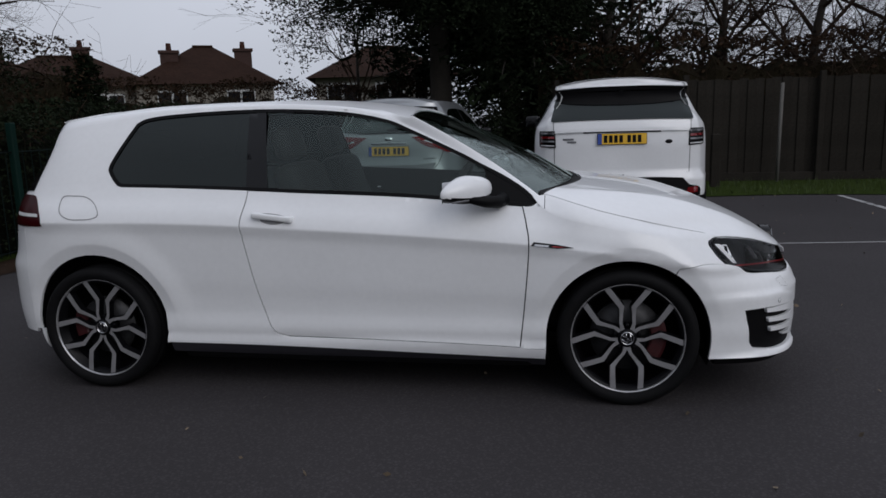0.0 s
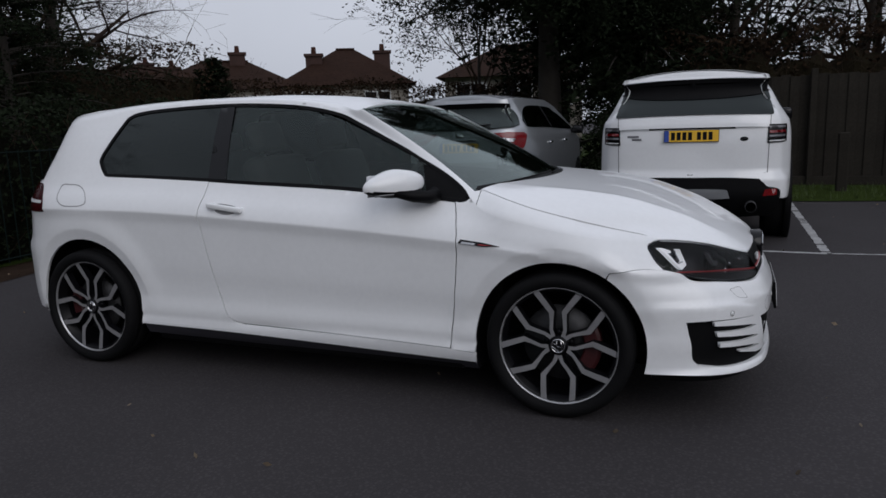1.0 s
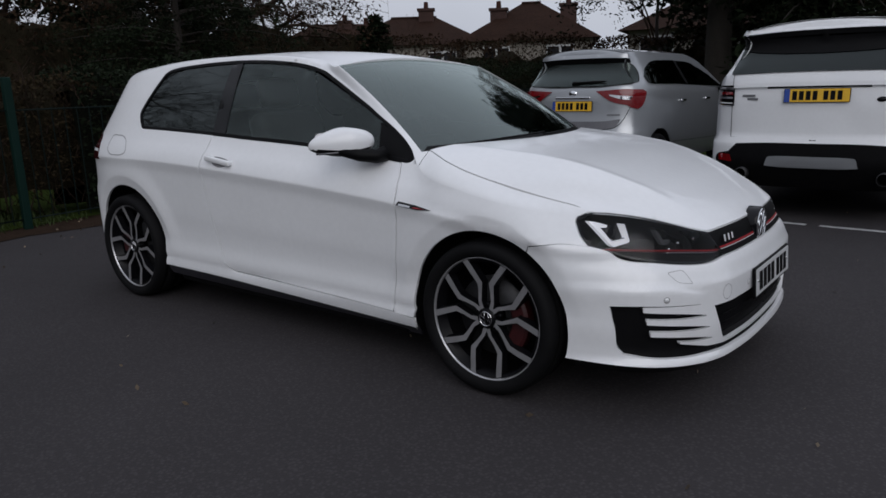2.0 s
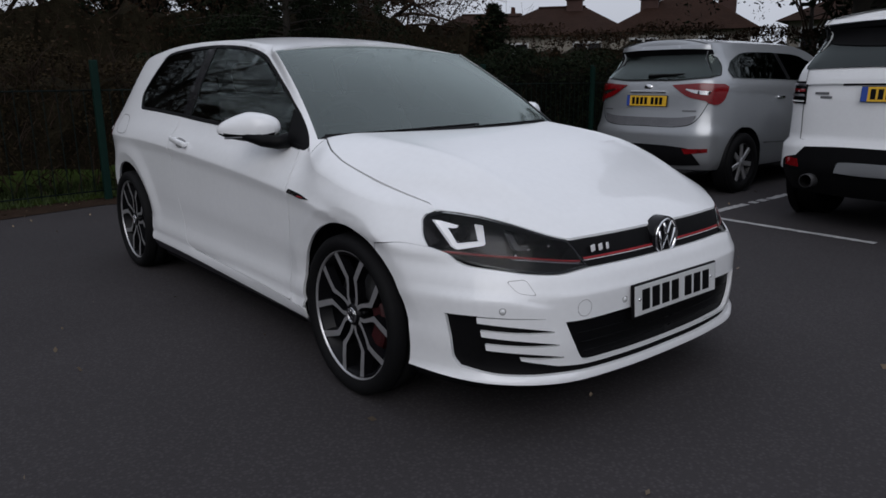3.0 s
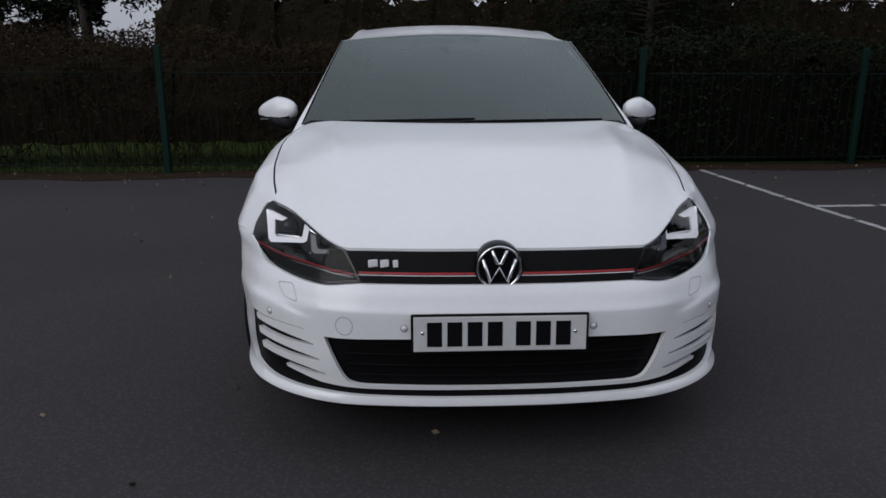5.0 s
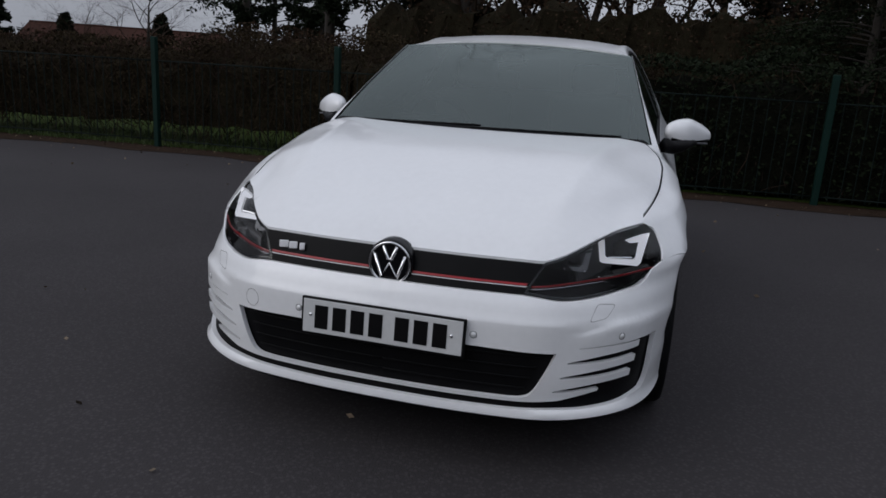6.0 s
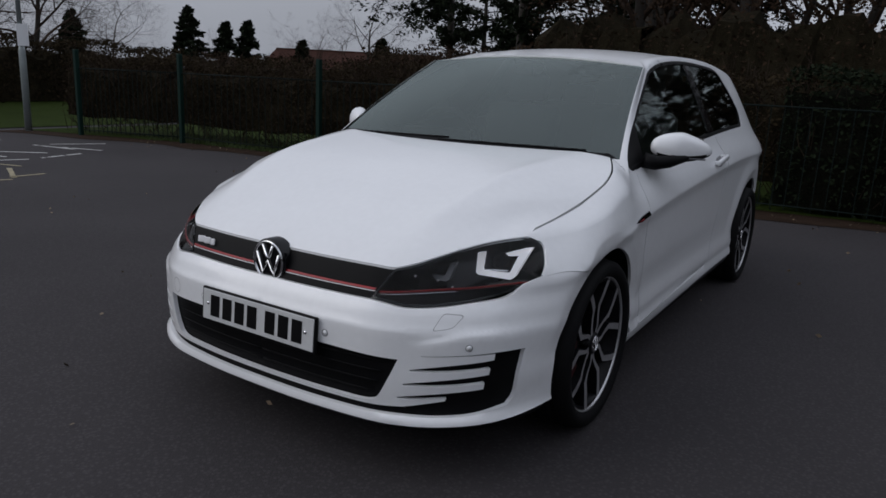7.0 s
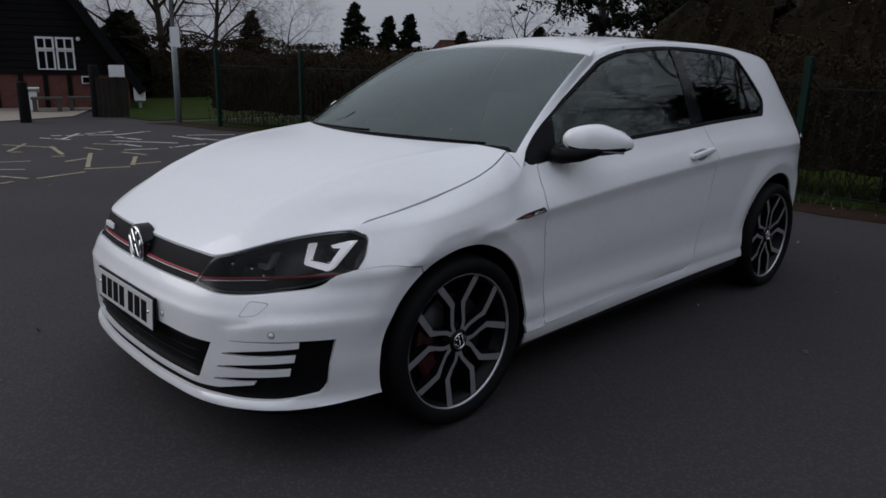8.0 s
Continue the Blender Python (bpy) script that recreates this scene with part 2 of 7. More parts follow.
def sheet(name, outline, holes, mapping, step, rim=0.012, flip=False, extra=(), open_middle=False):
    """A panel: the outline less the holes, cut into fine triangles, laid on a surface by mapping(u, v, inset), with folded edges."""
    from mathutils.geometry import delaunay_2d_cdt
    outline, holes = split_long(outline, step), [split_long(h, step) for h in holes]
    q = np.array(outline)
    lo, hi = q.min(0), q.max(0)
    gu, gv = np.meshgrid(np.arange(lo[0] + step / 2, hi[0], step), np.arange(lo[1] + step / 2, hi[1], step))
    gu = gu + (np.arange(gu.shape[0]) % 2)[:, None] * step / 2
    gu, gv = gu.ravel(), gv.ravel()
    keep_off = np.full(len(gu), step * 0.45)
    if len(extra):
        ex = np.array(extra)
        near = np.array([np.abs(ex - (a, b)).max(1).min() for a, b in zip(gu, gv)]) > step * 0.5
        gu, gv = np.r_[gu[near], ex[:, 0]], np.r_[gv[near], ex[:, 1]]
        keep_off = np.r_[np.full(near.sum(), step * 0.45), np.full(len(ex), 0.004)]
    ok = inside(gu, gv, outline) & clear_of(gu, gv, outline, keep_off)
    for hole in holes:
        ok &= ~inside(gu, gv, hole) & clear_of(gu, gv, hole, keep_off)
    pts, edges = [Vector(p) for p in outline], [(i, (i + 1) % len(outline)) for i in range(len(outline))]
    for hole in holes:
        n = len(pts)
        pts += [Vector(p) for p in hole]
        edges += [(n + i, n + (i + 1) % len(hole)) for i in range(len(hole))]
    pts += [Vector((float(a), float(b))) for a, b in zip(gu[ok], gv[ok])]
    v2, _, tris, _, _, _ = delaunay_2d_cdt(pts, edges, [], 0, 1e-6)
    uv = np.array([tuple(v) for v in v2])
    tri = np.array([t for t in tris if len(t) == 3])
    mid = uv[tri].mean(1)
    keep = inside(mid[:, 0], mid[:, 1], outline)
    for hole in holes:
        keep &= ~inside(mid[:, 0], mid[:, 1], hole)
    tri = tri[keep]
    a, b, c = uv[tri[:, 0]], uv[tri[:, 1]], uv[tri[:, 2]]
    area = (b[:, 0] - a[:, 0]) * (c[:, 1] - a[:, 1]) - (b[:, 1] - a[:, 1]) * (c[:, 0] - a[:, 0])
    tri = tri[np.abs(area) > 1e-9]
    tri[area[np.abs(area) > 1e-9] < 0] = tri[area[np.abs(area) > 1e-9] < 0][:, ::-1]
    used = np.unique(tri)
    back = np.full(len(uv), -1)
    back[used] = np.arange(len(used))
    tri, uv = back[tri], uv[used]
    verts = [tuple(p) for p in mapping(uv[:, 0], uv[:, 1], 0.0)]
    faces = [tuple(int(k) for k in t) for t in tri]
    if rim:
        count = {}
        for t in tri:
            for i, j in ((t[0], t[1]), (t[1], t[2]), (t[2], t[0])):
                count[(i, j)] = 1
        border = [(i, j) for i, j in count if (j, i) not in count and not (open_middle and abs(uv[i, 0]) < 1e-4 and abs(uv[j, 0]) < 1e-4)]
        idx = sorted({i for e in border for i in e})
        inner = mapping(uv[idx, 0], uv[idx, 1], rim)
        at = {}
        for k, i in enumerate(idx):
            at[i] = (len(verts), len(verts) + 1)
            verts += [verts[i], tuple(inner[k])]
        faces += [(at[j][0], at[i][0], at[i][1], at[j][1]) for i, j in border]
    if flip:
        faces = [f[::-1] for f in faces]
    return mesh_of(name, verts, faces)


def part(name, me, material, parent, label=""):
    """One mesh as a part of a thing or of a part."""
    ob = new(name, me)
    if material is not None and not me.materials:
        me.materials.append(material)
    ob.parent = parent
    if label:
        ob["label"] = label
    return ob


def thing(name, label, category, place=(0, 0, 0), turn=0.0, group="", kind=""):
    """An empty at a thing's base, to parent its parts."""
    ob = new(name)
    ob.location, ob.rotation_euler = place, (0, 0, radians(turn))
    ob.empty_display_size = 0.1
    return tagged(ob, label, category, group, kind)


def from_bm(name, bm, smooth=False):
    me = bpy.data.meshes.new(name)
    bmesh.ops.recalc_face_normals(bm, faces=bm.faces)
    bm.to_mesh(me)
    bm.free()
    if smooth:
        me.polygons.foreach_set("use_smooth", [True] * len(me.polygons))
    return me


def box(name, size, m=Matrix(), bevel=0.0, seg=2, smooth=False):
    bm = bmesh.new()
    bmesh.ops.create_cube(bm, size=1.0, matrix=m @ Matrix.Diagonal((*size, 1)))
    if bevel:
        bmesh.ops.bevel(bm, geom=bm.edges[:], offset=bevel, segments=seg, affect="EDGES", profile=0.5)
    return from_bm(name, bm, smooth)


def lathe(name, profile, n=48, axis="y", centre=(0, 0, 0), closed=False):
    """Turns a profile of (along the axis, radius) pairs."""
    verts, faces = [], []
    k = len(profile)
    for i in range(n):
        c, s = math.cos(2 * math.pi * i / n), math.sin(2 * math.pi * i / n)
        for a, r in profile:
            v = {"y": (r * c, a, r * s), "z": (r * c, r * s, a), "x": (a, r * c, r * s)}[axis]
            verts.append(tuple(v[d] + centre[d] for d in range(3)))
    for i in range(n):
        j = (i + 1) % n
        for p in range(k if closed else k - 1):
            q = (p + 1) % k
            faces.append((i * k + p, i * k + q, j * k + q, j * k + p))
    bm = bmesh.new()
    vs = [bm.verts.new(v) for v in verts]
    for f in faces:
        bm.faces.new([vs[i] for i in f])
    return from_bm(name, bm, True)


def tube(name, line, radius, n=8, closed=False, cap=True):
    """A round bar along a line; radius is one number or one for each point."""
    p = [Vector(v) for v in line]
    rad = radius if isinstance(radius, (list, tuple)) else [radius] * len(p)
    verts, faces = [], []
    for i, v in enumerate(p):
        a = p[i - 1] if i or closed else p[0]
        b = p[(i + 1) % len(p)] if i < len(p) - 1 or closed else p[-1]
        d = (b - a).normalized() if (b - a).length > 1e-9 else Vector((0, 0, 1))
        side = d.cross(Vector((0, 0, 1)))
        side = side.normalized() if side.length > 1e-3 else Vector((1, 0, 0))
        up = side.cross(d)
        for k in range(n):
            w = 2 * math.pi * k / n
            verts.append(tuple(v + rad[i] * (math.cos(w) * side + math.sin(w) * up)))
    for i in range(len(p) if closed else len(p) - 1):
        j = (i + 1) % len(p)
        for k in range(n):
            faces.append((i * n + k, i * n + (k + 1) % n, j * n + (k + 1) % n, j * n + k))
    if cap and not closed:
        faces += [tuple(range(n))[::-1], tuple((len(p) - 1) * n + k for k in range(n))]
    return mesh_of(name, verts, faces)


def prism(name, outline, m, depth, bevel=0.0):
    """A flat outline in the local xy plane, given depth along local z."""
    bm = bmesh.new()
    f = bm.faces.new([bm.verts.new(m @ Vector((x, y, 0))) for x, y in outline])
    r = bmesh.ops.extrude_face_region(bm, geom=[f])
    up = (m.to_3x3() @ Vector((0, 0, 1))) * depth
    bmesh.ops.translate(bm, verts=[v for v in r["geom"] if isinstance(v, bmesh.types.BMVert)], vec=up)
    if bevel:
        bmesh.ops.bevel(bm, geom=[e for e in bm.edges if e.calc_face_angle(0) > 0.5], offset=bevel, segments=1, affect="EDGES")
    return from_bm(name, bm)


# ---- the white hatchback: surfaces (x ahead, y to its left, z up) ----
def plan_line(points, n=24):
    """A half plan outline from the rear middle round the side to the front middle, by its length from the front."""
    ghost = [(points[1][0], -points[1][1])] + list(points) + [(points[-2][0], -points[-2][1])]
    c = np.array(spline(ghost, n))[n:-n][::-1]
    s = np.r_[0, np.cumsum(np.linalg.norm(np.diff(c, axis=0), axis=1))]
    t = np.gradient(c, s, axis=0)
    t /= np.linalg.norm(t, axis=1)[:, None]
    nrm = np.stack([t[:, 1], -t[:, 0]], -1)
    nrm[0], nrm[-1] = (1, 0), (-1, 0)
    return s, c, nrm


GS, GC, GN = plan_line([(-2.02, 0), (-2.00, 0.42), (-1.90, 0.70), (-1.76, 0.822), (-1.58, 0.864), (-1.3155, 0.882), (-0.8, 0.878), (0, 0.875),
                        (0.6, 0.876), (1.0, 0.880), (1.3155, 0.884), (1.6, 0.871), (1.841, 0.829), (2.010, 0.717), (2.120, 0.531), (2.162, 0.28), (2.172, 0)])
S_FRONT, S_FENDER = (float(np.interp(-a, -GC[:, 0], GS)) for a in (1.98, 1.50))
S_REAR, S_QUARTER = (float(np.interp(-a, -GC[:, 0], GS)) for a in (-1.93, -1.55))
# how far the side stands in or out at each height, and how the shoulder sinks along the car
SIDE = smooth_keys((0.15, -0.085), (0.185, -0.055), (0.205, -0.035), (0.24, -0.019), (0.27, -0.014), (0.285, -0.016), (0.295, -0.026), (0.305, -0.022), (0.33, -0.018), (0.37, -0.022), (0.41, -0.028), (0.46, -0.027), (0.55, -0.019),
                   (0.70, -0.014), (0.765, -0.0115), (0.812, -0.0005), (0.817, 0.0), (0.822, -0.0015), (0.84, -0.009), (0.88, -0.030), (0.93, -0.066), (1.0, -0.105), (1.05, -0.13),
                   (1.2, -0.210), (1.353, -0.305), (1.45, -0.365))
FOOT = smooth_keys((0.15, 0), (0.205, 0), (0.24, -0.007), (0.27, -0.010), (0.285, -0.008), (0.295, 0.002), (0.305, -0.002), (0.33, -0.005), (0.37, -0.002), (0.41, 0))
SINK = smooth_keys((-2.1, -0.05), (-1.076, -0.046), (0, 0), (0.863, 0.061), (1.2, 0.096), (1.5, 0.142), (1.7, 0.19), (2.0, 0.22))
NOSE = smooth_keys((0.15, -0.07), (0.19, -0.026), (0.203, -0.009), (0.212, -0.001), (0.218, 0.0), (0.233, -0.001), (0.244, -0.014), (0.275, -0.010), (0.36, -0.002), (0.45, 0.0), (0.506, 0.0), (0.513, -0.001), (0.52, -0.005),
                   (0.565, -0.024), (0.60, -0.047), (0.68, -0.083), (0.72, -0.12), (0.80, -0.22))
TAIL = smooth_keys((0.15, -0.08), (0.28, -0.02), (0.45, 0.0), (0.63, 0.0), (0.70, -0.025), (0.80, -0.04), (0.95, -0.075), (1.05, -0.14), (1.2, -0.27), (1.38, -0.42), (1.45, -0.47))


BUMPER_CREASE = smooth_keys((0.0, 0.485), (0.58, 0.480), (0.66, 0.497), (0.73, 0.513), (0.78, 0.515), (0.90, 0.508))


def girth(s, z, inset=0.0, plain=False):
    """A place on the car's left flank, nose and tail: s metres round from the middle of the nose, z metres up."""
    s, z = np.asarray(s, float), np.asarray(z, float)
    x, y = np.interp(s, GS, GC[:, 0]), np.interp(s, GS, GC[:, 1])
    nx, ny = np.interp(s, GS, GN[:, 0]), np.interp(s, GS, GN[:, 1])
    q = z + SINK(x) * step01(z, 0.35, 0.70)
    d = SIDE(q) + FOOT(z) * (step01(x, 0.95, 1.05) + 1 - step01(x, -1.05, -0.95))
    # the front wing stands fuller over its crease
    d = d * (1 - 0.58 * step01(x, 0.90, 1.12) * (1 - step01(x, 1.30, 1.62)) * step01(q, 0.822, 0.86))
    # a flat lip round each wheel arch, with a crease at its outer edge
    for ax, az, ar in ((1.3155, 0.318, 0.366), (-1.3155, 0.328, 0.374)):
        r = (np.hypot(x - ax, z - az) - ar) / 0.056
        d = d + 0.012 * np.where(r < 1, np.clip(r, 0, 1), 1 - step01(r, 1.0, 3.2)) * step01(z, 0.3, 0.5)
    front = step01(s, S_FENDER, S_FRONT)
    rear = step01(s, S_QUARTER, S_REAR)
    d = d * (1 - front - rear) + NOSE(z) * front + TAIL(z) * rear
    # the pressed ledge over the lower grilles
    ledge = BUMPER_CREASE(y)
    d = d + 0.009 * front * step01(y, 0.54, 0.66) * (1 - step01(z, ledge - 0.010, ledge + 0.011)) * step01(z, 0.28, 0.46)
    if not plain:
        # rounder corners of the nose, fuller wheel arches
        d = d - (0.006 + 0.007 * step01(z, 0.225, 0.29) + 0.010 * step01(z, 0.30, 0.45)) * step01(y, 0.42, 0.68) * step01(x, 1.62, 1.90)
        d = d + 0.014 * step01(x, 0.95, 1.15) * (1 - step01(x, 1.50, 1.85)) * step01(z, 0.15, 0.21) * (1 - step01(z, 0.56, 0.80))
    d = d - inset
    return np.stack([x + nx * d, y + ny * d, z], -1)


S_GRID = np.linspace(0, GS[-1], 900)


def s_by_x(x, z):
    p = girth(S_GRID, np.full(900, z), 0.0, True)[:, 0]
    return float(np.interp(-x, -np.minimum.accumulate(p), S_GRID))


def s_by_y(y, z):
    """On the nose."""
    half = S_GRID < S_FENDER
    p = girth(S_GRID[half], np.full(half.sum(), z), 0.0, True)[:, 1]
    return float(np.interp(y, np.maximum.accumulate(p), S_GRID[half]))


def flank(points):
    """Outline points given as (x, z) turned to (s, z)."""
    return [(s_by_x(x, z), z) for x, z in points]


def nose(points):
    """Outline points given as (y, z) turned to (s, z)."""
    return [(s_by_y(y, z), z) for y, z in points]


def edge_z(y):
    """The height of the bonnet's front edge, over grille and head lamp."""
    return np.interp(np.abs(y), (0, 0.40, 0.465, 0.521, 0.615, 0.66, 0.713, 0.80), (0.686, 0.685, 0.683, 0.699, 0.737, 0.752, 0.765, 0.777))


TOP = smooth_keys((-1.95, 1.345), (-1.76, 1.382), (-1.46, 1.424), (-1.115, 1.450), (-0.78, 1.455), (-0.457, 1.454), (-0.143, 1.440), (0.10, 1.414), (0.27, 1.386))
HOOD = smooth_keys((0.95, 1.002), (1.17, 0.981), (1.5, 0.938), (1.77, 0.856), (1.95, 0.777), (2.03, 0.735), (2.08, 0.700), (2.11, 0.672))
RIDGE = smooth_keys((0.95, 0.60), (1.5, 0.53), (2.1, 0.42))


EDGE_Y = np.linspace(0, 0.80, 60)
EDGE = np.array([girth(s_by_y(v, float(edge_z(v))), float(edge_z(v))) for v in EDGE_Y])
EDGE_X, EDGE_Y, EDGE_Z = EDGE[:, 0], np.maximum.accumulate(EDGE[:, 1]), EDGE[:, 2]


def hood(x, y, inset=0.0):
    x, y = np.asarray(x, float), np.abs(np.asarray(y, float))
    r = RIDGE(x)
    t = y / r
    fall = np.where(t < 1, 0.012 * t ** 2, 0.012 + 0.024 * (t - 1) + (y - r) * 0.23 * (0.45 + 0.55 * step01(x, 1.0, 1.4)) + 0.60 * np.maximum(y - r, 0) ** 2)
    fall = fall - 0.004 * step01(x, 1.0, 1.4) * np.exp(-(((y - r) / 0.03) ** 2))
    back = np.maximum(np.interp(y, EDGE_Y, EDGE_X) - x, 0)
    lip = np.interp(y, EDGE_Y, EDGE_Z) + (0.80 - 0.38 * step01(y, 0.48, 0.68)) * back - 1.3 * back ** 2
    w = step01(back, 0.0, 0.26)
    return np.stack([x, y * 1.0, lip * (1 - w) + (HOOD(x) - fall) * w - inset], -1)


def roof_at(x, y, inset=0.0):
    x, y = np.asarray(x, float), np.asarray(y, float)
    return np.stack([x, y, TOP(x) - 0.10 * y * y - 0.10 * y ** 4 - inset], -1)


def screen_at(a, y, inset=0.0):
    """The windscreen: a from 0 at the scuttle to 1 at the roof."""
    a, y = np.asarray(a, float), np.asarray(y, float)
    w = 0.737 + (0.592 - 0.737) * a
    t = y * w
    x0, x1 = 1.125 - 0.381 * t * t, 0.262 + 0.095 * t * t
    z0, z1 = 0.974 - 0.02 * t * t, 1.384 - 0.10 * t * t
    bow = 0.030 * 4 * a * (1 - a) * (1 - 0.75 * y * y)
    return np.stack([x0 + (x1 - x0) * a + bow * 0.45 - inset * 0.4, t, z0 + (z1 - z0) * a + bow * 0.9 - inset * 0.9], -1)


# shoulder: from the flank's upper edge over to the roof, the screen or the bonnet
SHOULDER = smooth_keys((-1.75, 1.262), (-1.60, 1.318), (-1.30, 1.362), (-1.146, 1.385), (-0.96, 1.404), (-0.663, 1.414), (-0.367, 1.412), (-0.057, 1.389), (0.164, 1.346),
                       (0.294, 1.292), (0.468, 1.208), (0.634, 1.120), (0.779, 1.045), (0.879, 0.975), (0.93, 0.915), (1.0, 0.878), (1.2, 0.832), (1.35, 0.803), (1.5, 0.777), (1.69, 0.754), (1.72, 0.75))
SHUT = smooth_keys((0.95, 0.715), (1.0, 0.740), (1.1, 0.776), (1.2, 0.788), (1.35, 0.784), (1.5, 0.766), (1.65, 0.735), (1.75, 0.709), (1.8, 0.695))


def inner_edge(x):
    """Where the shoulder ends, with the way it runs in there."""
    if x > 0.930:
        y = float(SHUT(x))
        p = hood(x, y)
        return Vector(p), Vector(hood(x, y - 0.02)) - Vector(p)
    if x > 0.300:
        lo, hi = 0.0, 1.0
        for _ in range(30):
            mid = (lo + hi) / 2
            lo, hi = (mid, hi) if screen_at(mid, 1.0)[0] > x else (lo, mid)
        return Vector(screen_at(lo, 1.0)), Vector(screen_at(lo, 0.97)) - Vector(screen_at(lo, 1.0))
    y = 0.485 + 0.107 * float(step01(x, 0.06, 0.300))
    return Vector(roof_at(x, y)), Vector(roof_at(x, y - 0.02)) - Vector(roof_at(x, y))


def shoulder_mesh(name, x0, x1, sg, n=60, k=8, slant=0.0):
    verts, faces = [], []
    for i in range(n + 1):
        for j in range(k + 1):
            v = j / k
            x = x0 + (x1 + slant * v - x0) * i / n
            z = float(SHOULDER(x))
            s = s_by_x(x, z)
            p0 = Vector(girth(s, z))
            t0 = (Vector(girth(s, z)) - Vector(girth(s, z - 0.015))).normalized()
            p1, t1 = inner_edge(x)
            far = (p1 - p0).length
            pull = 1.1 - 0.7 * float(step01(x, -0.10, 0.25)) + 0.3 * float(step01(x, 0.93, 1.10))
            t0, t1 = t0 * far * pull, t1.normalized() * far * pull
            p = p0 * (1 + 2 * v) * (1 - v) ** 2 + t0 * v * (1 - v) ** 2 + p1 * v * v * (3 - 2 * v) + t1 * v * v * (v - 1)
            verts.append((p.x, p.y * sg, p.z))
    for i in range(n):
        for j in range(k):
            f = (i * (k + 1) + j, (i + 1) * (k + 1) + j, (i + 1) * (k + 1) + j + 1, i * (k + 1) + j + 1)
            faces.append(f if (sg < 0) == (x1 > x0) else f[::-1])
    return mesh_of(name, verts, faces)


def sided(mapping, sg):
    """A mapping for the left (1) or the right (-1) of the car."""
    def place(u, v, inset):
        p = mapping(u, v, inset)
        return p * np.array([1, sg, 1])
    return place


def arch(cx, cz, r, a0, a1, n=26):
    return [(cx + r * math.cos(radians(a0 + (a1 - a0) * i / n)), cz + r * math.sin(radians(a0 + (a1 - a0) * i / n))) for i in range(n + 1)]


# outlines of the flank, as (x, z)
WINDOW_TOP = [(0.91, 0.935), (0.868, 0.985), (0.779, 1.045), (0.634, 1.123), (0.468, 1.202), (0.294, 1.281), (0.164, 1.333), (-0.057, 1.375), (-0.367, 1.398),
              (-0.663, 1.400), (-0.961, 1.388), (-1.10, 1.372), (-1.155, 1.348)]
WINDOW_REAR = [(-1.155, 1.348), (-1.215, 1.235), (-1.258, 1.138), (-1.245, 1.095), (-1.20, 1.046), (-1.17, 1.034)]
BELT = [(-1.17, 1.034), (-0.86, 1.024), (-0.496, 1.008), (-0.237, 0.994), (0.188, 0.974), (0.476, 0.953), (0.78, 0.925), (0.875, 0.918), (0.91, 0.935)]
DOOR_REAR = [(-0.496, 1.008), (-0.500, 0.95), (-0.513, 0.844), (-0.492, 0.708), (-0.452, 0.521), (-0.41, 0.383), (-0.372, 0.318), (-0.30, 0.292)]
DOOR_LOW = [(-0.30, 0.292), (0.10, 0.286), (0.464, 0.279), (0.833, 0.267)]
DOOR_FRONT = [(0.833, 0.267), (0.858, 0.50), (0.877, 0.745), (0.865, 0.84), (0.845, 0.921)]
SILL = [(-0.935, 0.254), (-0.337, 0.247), (0.462, 0.224), (0.944, 0.210)]

CREASE = [(s_by_x(x, 0.817 - float(SINK(x)) + dz), 0.817 - float(SINK(x)) + dz) for x in np.arange(-1.7, 1.25, 0.02) for dz in (-0.012, -0.005, 0.0, 0.006)]

for ax, az, ar, a0, a1 in ((1.3155, 0.318, 0.422, 0, 178), (-1.3155, 0.328, 0.430, 5, 200)):
    CREASE += [(s_by_x(ax + r * math.cos(radians(a)), az + r * math.sin(radians(a))), az + r * math.sin(radians(a))) for a in np.arange(a0, a1, 2.0) for r in (ar - 0.008, ar, ar + 0.008)
               if az + r * math.sin(radians(a)) > 0.33]
FOLD = [(s_by_y(y, float(BUMPER_CREASE(y)) + dz), float(BUMPER_CREASE(y)) + dz) for y in np.arange(0.54, 0.84, 0.012) for dz in (-0.010, -0.003, 0.004, 0.011)]
FOLD += [(s, z) for s in np.arange(0.02, 0.56, 0.014) for z in (0.506, 0.5135, 0.521)]


def rear_end(z):
    """Where the flank ends and the tail begins."""
    return -1.72 + 0.06 * float(step01(z, 0.98, 1.29))


golf = thing("hatchback_car", "white three-door hatchback with twin-spoke alloys and red grille line", "car")


